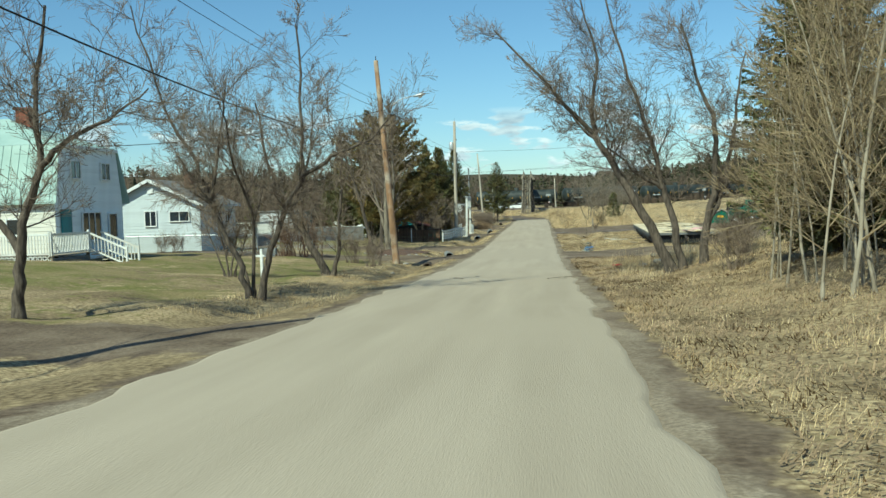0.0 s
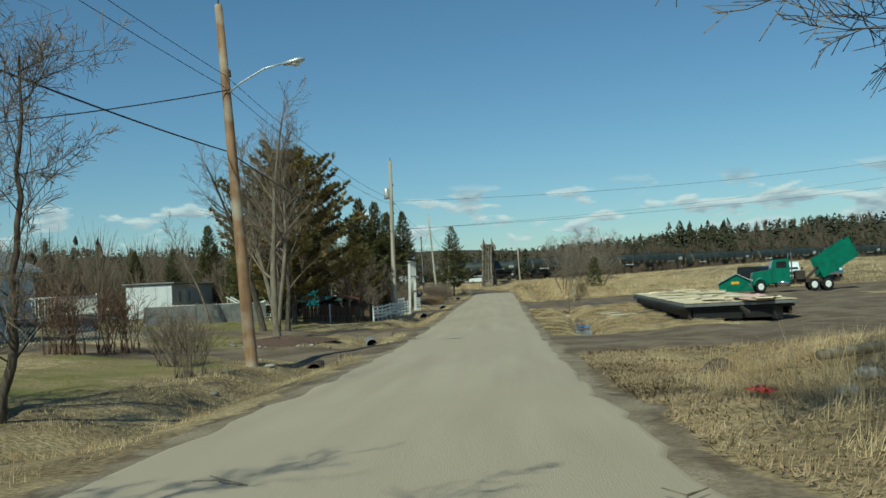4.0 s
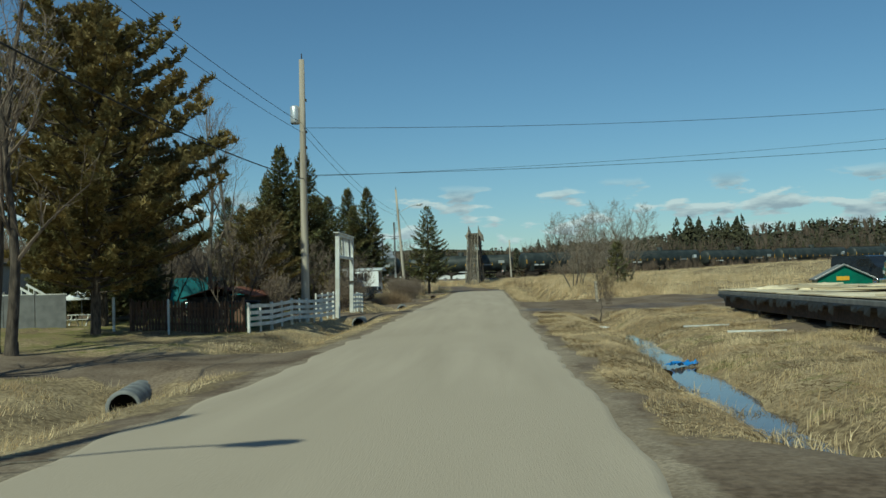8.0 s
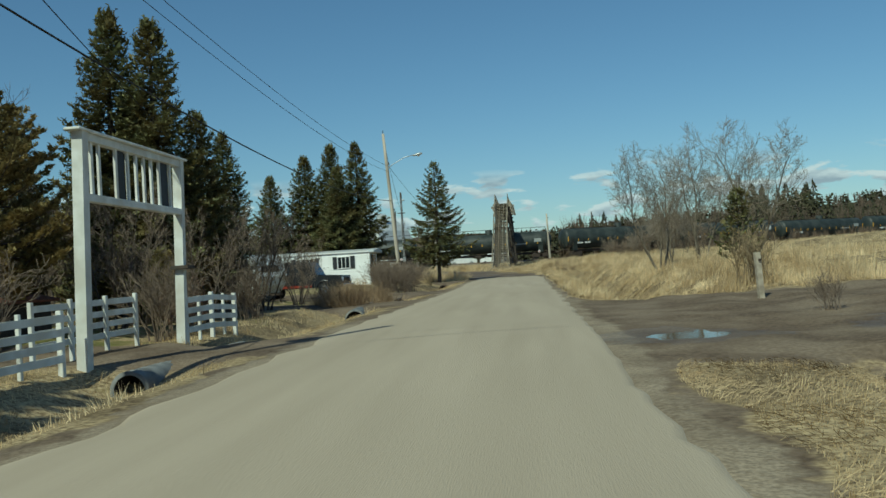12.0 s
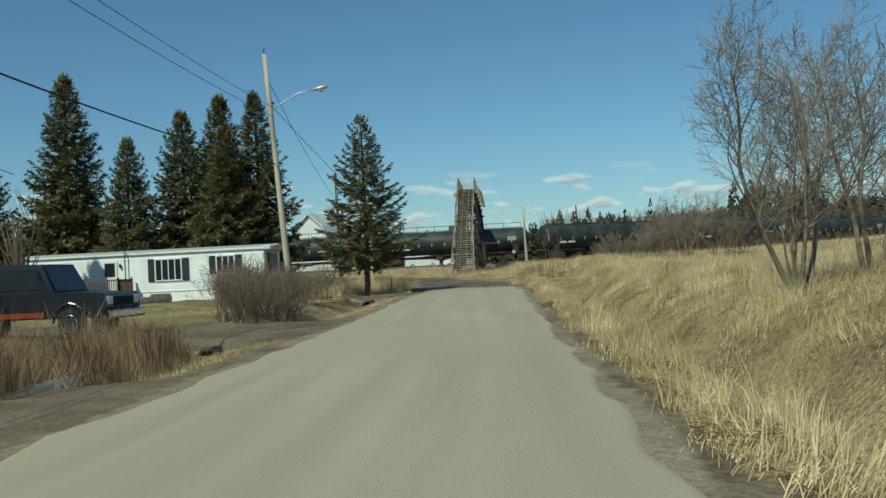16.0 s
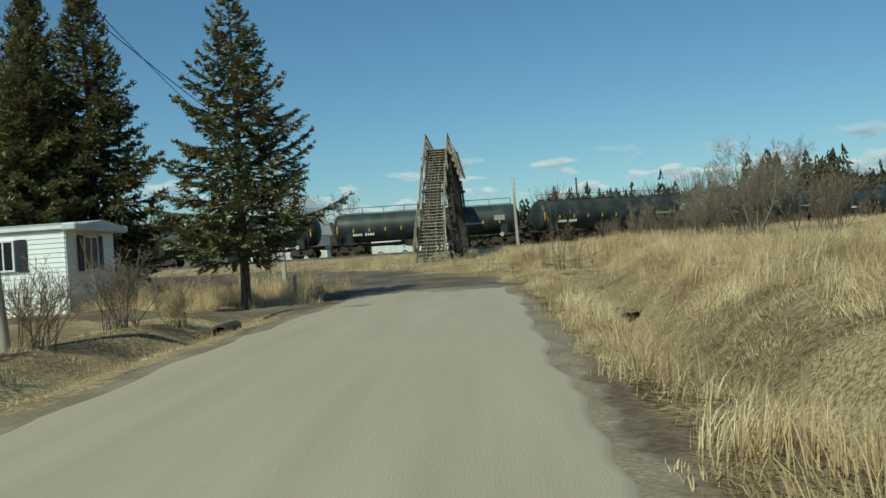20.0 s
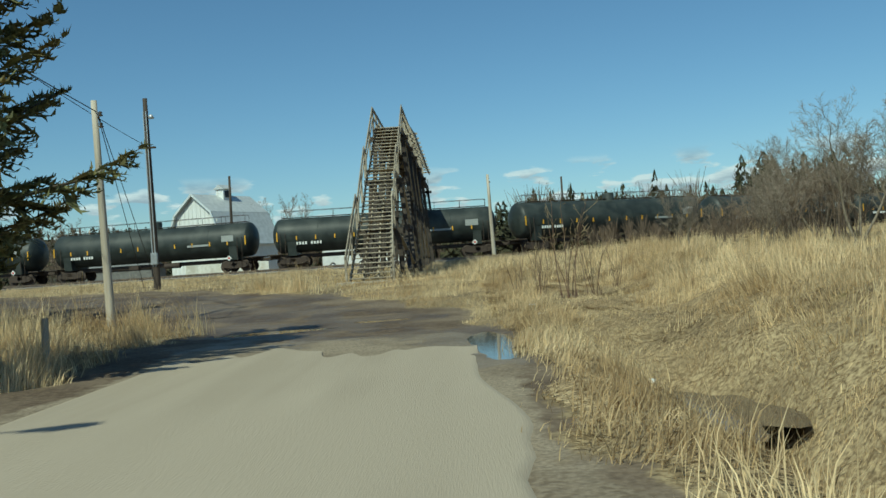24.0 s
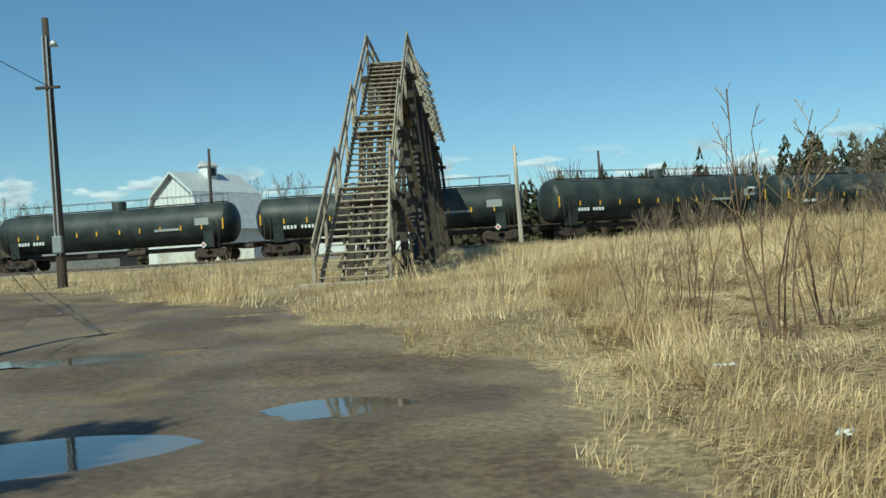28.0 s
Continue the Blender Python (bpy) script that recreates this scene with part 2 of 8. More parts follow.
M_BROWNF = mat("brown_picket_wood", (0.16, 0.095, 0.06), (0.1, 0.06, 0.04), 5, 0.85, obj_rand=0.3)
M_GREYF = mat("dull_grey_panel", (0.19, 0.19, 0.185), (0.14, 0.14, 0.138), 3, 0.85)
M_CONC = mat("corrugated_pipe_concrete", (0.24, 0.24, 0.23), (0.15, 0.15, 0.145), 4, 0.85, bump=0.3)
M_BLACK = mat("black_rubber", (0.02, 0.02, 0.02), (0.014, 0.014, 0.014), 9, 0.85)
M_CARBLK = mat("black_car_paint", (0.02, 0.021, 0.023), (0.015, 0.016, 0.018), 3, 0.25, spec=0.6)
M_CARRED = mat("red_car_paint", (0.26, 0.045, 0.025), (0.2, 0.035, 0.022), 3, 0.35)
M_CARWHITE = mat("white_vehicle_paint", (0.75, 0.76, 0.76), (0.66, 0.67, 0.67), 2, 0.35)
M_CARGREEN = mat("green_truck_paint", (0.02, 0.17, 0.1), (0.015, 0.12, 0.075), 2, 0.4)
M_TEAL = mat("teal_paint", (0.05, 0.22, 0.24), (0.04, 0.15, 0.17), 2, 0.4)
M_CHROME = mat("chrome", (0.7, 0.7, 0.7), (0.6, 0.6, 0.6), 3, 0.2, 1.0)
M_PLY = mat("pale_plywood", (0.74, 0.63, 0.43), (0.6, 0.5, 0.33), 3, 0.8, obj_rand=0.25, stretch=(1, 0.2, 1))
M_PINK = mat("pink_insulation", (0.7, 0.42, 0.4), (0.6, 0.35, 0.34), 7, 0.95)
# Torn sheeting, and the painted shadow below the stripped floor.
M_TARPSHADE = mat("black_sheeting_and_shade", (0.025, 0.025, 0.025), (0.015, 0.015, 0.015), 7, 0.5)
M_BLUETARP = mat("blue_tarp", (0.05, 0.24, 0.6), (0.03, 0.15, 0.42), 5, 0.5)
M_STONE = mat("field_stone", (0.34, 0.31, 0.27), (0.2, 0.18, 0.155), 7, 0.9, bump=0.4, obj_rand=0.3)
M_BALLAST = mat("track_ballast", (0.3, 0.27, 0.24), (0.17, 0.15, 0.135), 14, 0.95, bump=0.9, bscale=30)
M_WATER = mat("ditch_water", (0.13, 0.1, 0.072), (0.08, 0.063, 0.045), 1.2, 0.05, bump=0.05, bscale=6, spec=0.4)
M_MULCH = mat("dark_leaf_mulch", (0.15, 0.09, 0.06), (0.09, 0.055, 0.04), 16, 0.95, bump=0.8)
M_BARNWALL = mat("white_barn_boards", (0.72, 0.73, 0.71), (0.62, 0.63, 0.61), 2, 0.7, stretch=(6, 6, 0.4))
M_BARNROOF = mat("pale_barn_roof", (0.6, 0.61, 0.6), (0.5, 0.51, 0.5), 2, 0.45, 0.2)
M_LOG = mat("cut_log_end", (0.45, 0.37, 0.25), (0.34, 0.27, 0.18), 8, 0.9)
M_TILE = mat("red_clay_tiles", (0.22, 0.08, 0.05), (0.14, 0.06, 0.04), 8, 0.8)

# ---- mesh helpers ----
class Shape:
    """Collects corners and faces of one mesh."""
    def __init__(self):
        self.v, self.f = [], []
    def add(self, vs, fs):
        k = len(self.v)
        self.v.extend(tuple(p) for p in vs)
        self.f.extend(tuple(k + i for i in f) for f in fs)
        return self
    def box(self, c, s, rz=0.0, ch=0.0, m=None):
        """A box with centre c and size s, its edges chamfered by ch."""
        hx, hy, hz = s[0] / 2, s[1] / 2, s[2] / 2
        cz, sz = math.cos(rz), math.sin(rz)
        def put(pts):
            out = []
            for x, y, z in pts:
                if m is not None:
                    q = m @ Vector((x, y, z))
                    x, y, z = q
                out.append((c[0] + x * cz - y * sz, c[1] + x * sz + y * cz, c[2] + z))
            return out
        if ch <= 0:
            p = [(a * hx, b * hy, d * hz) for d in (-1, 1) for b in (-1, 1) for a in (-1, 1)]
            return self.add(put(p), [(0, 2, 3, 1), (4, 5, 7, 6), (0, 1, 5, 4), (2, 6, 7, 3), (0, 4, 6, 2), (1, 3, 7, 5)])
        ring = [(hx - ch, hy), (hx, hy - ch), (hx, -hy + ch), (hx - ch, -hy), (-hx + ch, -hy), (-hx, -hy + ch), (-hx, hy - ch), (-hx + ch, hy)]
        inn = [(x * (hx - ch) / hx, y * (hy - ch) / hy) for x, y in ring]
        pts = [(*q, -hz) for q in inn] + [(*q, -hz + ch) for q in ring] + [(*q, hz - ch) for q in ring] + [(*q, hz) for q in inn]
        fs = [tuple(range(8)), tuple(range(31, 23, -1))]
        for a in (0, 8, 16):
            for i in range(8):
                j = (i + 1) % 8
                fs.append((a + j, a + i, a + 8 + i, a + 8 + j)[::1])
        return self.add(put(pts), fs)
    def tube(self, pts, rads, n=8, caps=True):
        """A round bar along points, with a radius at each."""
        k = len(self.v)
        pts = [Vector(p) for p in pts]
        last = None
        for i, p in enumerate(pts):
            d = (pts[min(i + 1, len(pts) - 1)] - pts[max(i - 1, 0)])
            d = d.normalized() if d.length > 1e-9 else Vector((0, 0, 1))
            a = d.cross(Vector((0, 0, 1)) if abs(d.z) < 0.9 else Vector((1, 0, 0))).normalized()
            if last is not None:
                a = (last - d * last.dot(d)).normalized() if (last - d * last.dot(d)).length > 1e-6 else a
            last = a
            b = d.cross(a)
            r = rads[i] if isinstance(rads, (list, tuple)) else rads
            for j in range(n):
                t = 2 * math.pi * j / n
                self.v.append(tuple(p + a * (r * math.cos(t)) + b * (r * math.sin(t))))
        for i in range(len(pts) - 1):
            for j in range(n):
                q = (j + 1) % n
                self.f.append((k + i * n + j, k + i * n + q, k + i * n + n + q, k + i * n + n + j))
        if caps:
            self.f.append(tuple(k + j for j in range(n - 1, -1, -1)))
            self.f.append(tuple(k + (len(pts) - 1) * n + j for j in range(n)))
        return self
    def beam(self, p, q, w, h, up=(0, 0, 1)):
        """A squared timber from p to q."""
        p, q = Vector(p), Vector(q)
        d = (q - p).normalized()
        u = Vector(up)
        a = d.cross(u)
        a = a.normalized() if a.length > 1e-5 else Vector((1, 0, 0))
        b = a.cross(d).normalized()
        vs = [e + a * (i * w / 2) + b * (j * h / 2) for e in (p, q) for i, j in ((-1, -1), (1, -1), (1, 1), (-1, 1))]
        return self.add(vs, [(3, 2, 1, 0), (4, 5, 6, 7), (0, 1, 5, 4), (1, 2, 6, 5), (2, 3, 7, 6), (3, 0, 4, 7)])
    def prism(self, poly, axis, a, b):
        """A flat outline pulled along an axis (0 x, 1 y, 2 z) from a to b."""
        def at(q, h):
            return {0: (h, q[0], q[1]), 1: (q[0], h, q[1]), 2: (q[0], q[1], h)}[axis]
        n = len(poly)
        vs = [at(q, a) for q in poly] + [at(q, b) for q in poly]
        fs = [tuple(range(n)), tuple(range(2 * n - 1, n - 1, -1))] + [(i, i + n, (i + 1) % n + n, (i + 1) % n) for i in range(n)]
        return self.add(vs, fs)
    def lathe(self, prof, n, m=None):
        """A profile of (radius, height) turned about z."""
        k = len(self.v)
        for r, h in prof:
            for j in range(n):
                t = 2 * math.pi * j / n
                p = Vector((r * math.cos(t), r * math.sin(t), h))
                self.v.append(tuple(m @ p if m is not None else p))
        for i in range(len(prof) - 1):
            for j in range(n):
                q = (j + 1) % n
                self.f.append((k + i * n + j, k + i * n + q, k + i * n + n + q, k + i * n + n + j))
        return self
    def mesh(self, name, material, smooth=False):
        me = bpy.data.meshes.new(name)
        me.from_pydata(self.v, [], self.f)
        if smooth:
            me.polygons.foreach_set("use_smooth", [True] * len(me.polygons))
        me.materials.append(material)
        bm = bmesh.new()
        bm.from_mesh(me)
        bmesh.ops.recalc_face_normals(bm, faces=bm.faces)
        bm.to_mesh(me)
        bm.free()
        return me

def part(name, shape, material, parent=None, label="", smooth=False, at=None):
    me = shape if isinstance(shape, bpy.types.Mesh) else shape.mesh(name, material, smooth)
    ob = new(name, me)
    ob.parent = parent
    if at is not None:
        ob.matrix_basis = at
    if label:
        tagged(ob, label)
    return ob

def thing(name, label, category, at, rz=0.0, group="", kind=""):
    ob = new(name)
    ob.empty_display_size = 0.3
    ob.matrix_basis = pose(*at, 0, 0, rz)
    return tagged(ob, label, category, group, kind)

def raw_mesh(name, verts, faces_n, material, smooth=False):
    """A mesh straight from arrays: verts (n, 3), and faces of one size (m, k)."""
    me = bpy.data.meshes.new(name)
    faces_n = np.asarray(faces_n, dtype=np.int32)
    m, k = faces_n.shape
    me.vertices.add(len(verts))
    me.vertices.foreach_set("co", np.asarray(verts, dtype=np.float32).ravel())
    me.loops.add(m * k)
    me.loops.foreach_set("vertex_index", faces_n.ravel())
    me.polygons.add(m)
    me.polygons.foreach_set("loop_start", np.arange(0, m * k, k, dtype=np.int32))
    me.polygons.foreach_set("loop_total", np.full(m, k, dtype=np.int32))
    if smooth:
        me.polygons.foreach_set("use_smooth", np.ones(m, dtype=bool))
    me.update(calc_edges=True)
    me.materials.append(material)
    return me
# ---- the lie of the land ----
ROAD_Y = [-300, -20, 0, 11, 24, 41.5, 52.7, 68, 83, 93, 105.6, 120, 132, 139, 146, 162, 172, 178, 184, 196, 212, 222, 236, 262, 400, 900, 5000]
ROAD_Z = [3, 0.3, 0, -0.44, -0.87, -1.42, -1.66, -1.81, -1.82, -1.73, -1.59, -1.58, -1.56, -1.53, -1.44, -1.36, -1.22, -0.9, -0.58, -0.35, -0.05, 0.05, 0.1, 0.2, 1.5, 6, 20]
WEST, EAST = -4.5, 1.02                      # the road's edges
WEST_DRIVES = ((12.5, 17.5), (55.0, 61.0), (70.5, 76.5), (98.3, 102.6), (116.5, 122.5), (130.0, 138.5), (157.0, 161.0))
EAST_DRIVES = ((50.5, 61.5), (94.5, 111.5))
RAIL_Z = 0.5
# puddles: middle, half sizes, turn, depth of the hollow
PUDDLES = ((1.05, 163.6, 0.42, 3.0, 3, 0.12), (-3.7, 168.9, 1.5, 0.8, 14, 0.12), (-5.6, 174.8, 1.9, 0.75, 18, 0.12), (-1.4, 170.4, 0.8, 0.5, 0, 0.1), (-8.8, 181.6, 2.3, 0.7, 22, 0.12), (-3.9, 179.4, 1.5, 0.6, 8, 0.11),
           (8.6, 98.4, 2.6, 1.3, 8, 0.12), (2.4, 98.4, 0.7, 0.8, 0, 0.09), (13.6, 103.2, 3.0, 0.7, 14, 0.08), (-13.5, 183.0, 2.2, 0.6, 25, 0.1))
TX = [-160, -110, -60, -38, -18, -2, 7, 18, 29, 50, 75, 110, 160]
TY = [275, 257, 241, 236, 232.4, 231.6, 233.4, 238.6, 245, 258, 272, 289, 310]

def track_y(x):
    return np.interp(x, TX, TY)

def inside(v, spans, soft=1.0):
    out = np.zeros_like(v)
    for a, b in spans:
        out = np.maximum(out, np.clip(np.minimum(v - a, b - v) / soft + 0.5, 0, 1))
    return out

def bump_at(v, c, w):
    return np.exp(-((v - c) / w) ** 2)

def ease(v, a, b):
    t = np.clip((v - a) / (b - a), 0, 1)
    return t * t * (3 - 2 * t)

WAVES = {}

def soft_noise(x, y, s, seed=0):
    """Smooth waves with no fixed beat, about -1 to 1."""
    if seed not in WAVES:
        r = np.random.RandomState(seed)
        WAVES[seed] = [(r.uniform(0, 6.28), r.uniform(0, 6.28), r.uniform(0.5, 1.9)) for _ in range(7)]
    out = 0
    for a, ph, k in WAVES[seed]:
        out = out + np.sin((x * math.cos(a) + y * math.sin(a)) * (k / s * 6.28) + ph)
    return out / 3.2

def ditch_mid(y):
    """Middle line of the eastern ditch."""
    return np.where(y < 112, np.interp(y, [60, 67, 73, 82, 95], [3.0, 3.2, 3.55, 4.05, 4.25]), 3.9 + 0.25 * np.sin(y / 4.0))

def gnd(x, y):
    """Height of the ground."""
    x, y = np.asarray(x, dtype=float), np.asarray(y, dtype=float)
    z = np.interp(y, ROAD_Y, ROAD_Z)
    town = ease(y, 168, 150)
    wd = inside(y, WEST_DRIVES, 1.5)
    ed = inside(y, EAST_DRIVES, 1.5)
    # west: shoulder, ditch, lawn
    ditch_w = np.where(y < 36, 0.18, 0.5) * ease(y, 166, 158) * (1 - wd)
    z = z - ditch_w * bump_at(x, -6.9, 0.95)
    lawn = ease(x, -8.0, -24.0) * (0.75 * ease(y, 100, 30) + 0.35) * town
    z = z + lawn
    # east: bank, ditch, field
    bank = 0.75 * ease(x, 2.2, 9.0) * ease(y, 50, 40)
    z = z + bank
    ditch_e = (1 - ed) * ease(y, 56, 62) * np.where(y < 112, 0.5 + 0.08 * soft_noise(x, y, 1.3, 83), 1.05) * ease(y, 168, 160)
    cx = ditch_mid(y)
    z = z - ditch_e * bump_at(x, cx, np.where(y < 112, 0.72, 1.0)) - 0.35 * bump_at(x, 3.6, 0.9) * bump_at(y, 160.5, 5.0)
    mound = ease(x, 4.2, 8.0) * (0.5 * ease(y, 112, 124) * ease(y, 210, 176) + 0.1)
    z = z + mound + 0.16 * ease(x, 4.5, 6.0) * ease(y, 112, 120) * ease(y, 215, 190) * (soft_noise(x, y, 3.6, 41) + 0.5 * soft_noise(x, y, 1.5, 42)) * ease(x, 60, 30)
    z = z + 1.3 * ease(x, 14, 55) * ease(y, 85, 150) * ease(y, 262, 215)
    # track bed
    d = y - track_y(x)
    bed = ease(np.abs(d + 2.5), 9.5, 5.0)
    z = z * (1 - bed) + bed * 0.2
    # the level lot of the shuttered home
    lot = ease(x, -9.8, -12.4) * ease(x, -46, -38) * ease(y, 138, 152) * ease(y, 174, 166)
    z = z * (1 - lot) - 1.2 * lot
    # small unevenness away from the road
    off = ease(np.maximum(WEST - x, x - EAST), 0.2, 2.5)
    z = z + off * (0.07 * soft_noise(x, y, 5.5, 3) + 0.03 * soft_noise(x, y, 1.7, 4)) * ease(np.abs(x), 400, 60)
    for px, py, sx, sy, turn, deep in PUDDLES:
        c, s = math.cos(radians(turn)), math.sin(radians(turn))
        u, v = (x - px) * c + (y - py) * s, -(x - px) * s + (y - py) * c
        q = (u / sx) ** 2 + (v / sy) ** 2
        zc = float(np.interp(py, ROAD_Y, ROAD_Z)) + 0.02
        flat = np.exp(-(q / 2.6) ** 2)
        z = z * (1 - flat) + flat * (zc + 0.012 * soft_noise(x, y, 1.1, 8)) - deep * np.exp(-q ** 1.5)
    # wooded hills far off
    far = np.hypot(x, y - 160)
    z = z + 36 * ease(far, 300, 850) * (0.75 + 0.35 * soft_noise(x, y, 900, 5))
    return z

# ---- ground sheet ----
def steps(a, b, fine, grow, far):
    """Coordinates: even between a and b, then ever wider to +-far."""
    mid = list(np.arange(a, b + 1e-6, fine))
    lo, hi, s = [], [], fine
    p, q = a, b
    while p > -far or q < far:
        s *= grow
        p, q = p - s, q + s
        if p > -far - s:
            lo.append(max(p, -far))
        if q < far + s:
            hi.append(min(q, far))
    return np.array(sorted(set(lo)) + mid + sorted(set(hi)))

gx = steps(-15, 12, 0.32, 1.08, 3200)
gy = steps(-8, 200, 0.9, 1.08, 3200)
gy = np.array(sorted(set(gy[(gy < 94) | ((gy > 106) & (gy < 156)) | (gy > 186)]) | set(np.arange(94, 106.01, 0.4)) | set(np.arange(156, 186.01, 0.4))))
GX, GY = np.meshgrid(gx, gy)
GZ = gnd(GX, GY)
on_road = (GX > WEST + 0.25) & (GX < EAST - 0.25)
LAND = GZ.copy()
GZ = np.where(on_road & ((GX < EAST - 0.7) | (GY < 157)), GZ - 0.06 * ease(GY, 161.5, 158.5), GZ)

def gz(x, y):
    """Height of the ground sheet at one place, read off its grid."""
    i = min(max(int(np.searchsorted(gx, x)) - 1, 0), len(gx) - 2)
    j = min(max(int(np.searchsorted(gy, y)) - 1, 0), len(gy) - 2)
    u, v = (x - gx[i]) / (gx[i + 1] - gx[i]), (y - gy[j]) / (gy[j + 1] - gy[j])
    return float((LAND[j, i] * (1 - u) + LAND[j, i + 1] * u) * (1 - v) + (LAND[j + 1, i] * (1 - u) + LAND[j + 1, i + 1] * u) * v)

nx, ny = len(gx), len(gy)
idx = np.arange(nx * ny).reshape(ny, nx)
quads = np.stack([idx[:-1, :-1], idx[:-1, 1:], idx[1:, 1:], idx[1:, :-1]], -1).reshape(-1, 4)

def turn_road(x, y):
    """How far a point lies from the middle of the dirt road that bends west along the tracks."""
    pts = [(-2.2, 160), (-2.6, 170), (-6.5, 177.5), (-17, 186), (-36, 196), (-80, 212), (-200, 250)]
    best = np.full(np.shape(x), 1e9)
    for (x0, y0), (x1, y1) in zip(pts[:-1], pts[1:]):
        L2 = (x1 - x0) ** 2 + (y1 - y0) ** 2
        t = np.clip(((x - x0) * (x1 - x0) + (y - y0) * (y1 - y0)) / L2, 0, 1)
        best = np.minimum(best, np.hypot(x - x0 - t * (x1 - x0), y - y0 - t * (y1 - y0)))
    return best

def masks(x, y):
    """Shares of bare dirt, green lawn and gravel at a point."""
    n1, n2 = soft_noise(x, y, 3.1, 11), soft_noise(x, y, 9.0, 12)
    dirt = inside(y, WEST_DRIVES, 1.2) * ease(x, -30, -20) * (x < -4)
    dirt = np.maximum(dirt, inside(y, EAST_DRIVES, 1.5) * (x > 0) * ease(x, 60, 40))
    yard = ease(np.hypot((x - 20) / 13, (y - 76) / 21) + 0.1 * n1, 1.08, 0.86)
    dirt = np.maximum(dirt, yard)
    dirt = np.maximum(dirt, 0.95 * ease(turn_road(x, y) + 0.4 * n1 - 2.2 * ease(x, -6, -13), 3.9, 2.9) * (y > 158))
    verge = np.maximum(WEST - x, x - EAST)
    dirt = np.maximum(dirt, ease(verge + 0.25 * n1, 0.75, 0.1) * (y < 166) * (y > -40))
    bed = ease(np.abs(y - track_y(x) + 2.5), 9, 5.5)
    dirt = np.maximum(dirt, 0.85 * bed)
    green = ease(x, -8.2, -10.5) * ease(x, -60, -42) * ease(y, 125, 100) * (0.6 + 0.45 * n2)
    green = np.maximum(green, ease(x, -9, -11) * ease(y, 108, 116) * ease(y, 166, 150) * 0.45)
    green = np.maximum(green, 0.4 * ease(np.abs(x - 9), 8, 4) * ease(np.abs(y - 75), 18, 10) * (0.7 + 0.4 * n1))
    grav = ease(verge + 0.2 * n2, 0.5, 0.0) * (y < 166)
    wood = np.maximum(ease(np.hypot(x, y - 160), 150, 220) * (y > 240), ease(y - track_y(x), 10, 16) * (x > 8))
    wood = np.maximum(wood, ease(x + 3 * n2 + 2 * n1, -34, -42) * ease(y + 4 * n2, 10, 45) * ease(y, 205, 190))
    wood = np.maximum(wood, ease(np.hypot(x, y - 100), 260, 330))
    wet = ease(turn_road(x, y) + 0.3 * n1, 3.4, 1.6) * ease(y, 162.5, 166) * (0.65 + 0.5 * soft_noise(x, y, 2.2, 13))
    for px, py, sx, sy, turn, deep in PUDDLES:
        wet = np.maximum(wet, ease(np.hypot((x - px) / (sx + 0.9), (y - py) / (sy + 0.9)), 1.3, 0.7))
    return np.clip(dirt, 0, 1), np.clip(green, 0, 1), np.clip(grav, 0, 1), np.clip(wood, 0, 1), np.clip(wet, 0, 1)

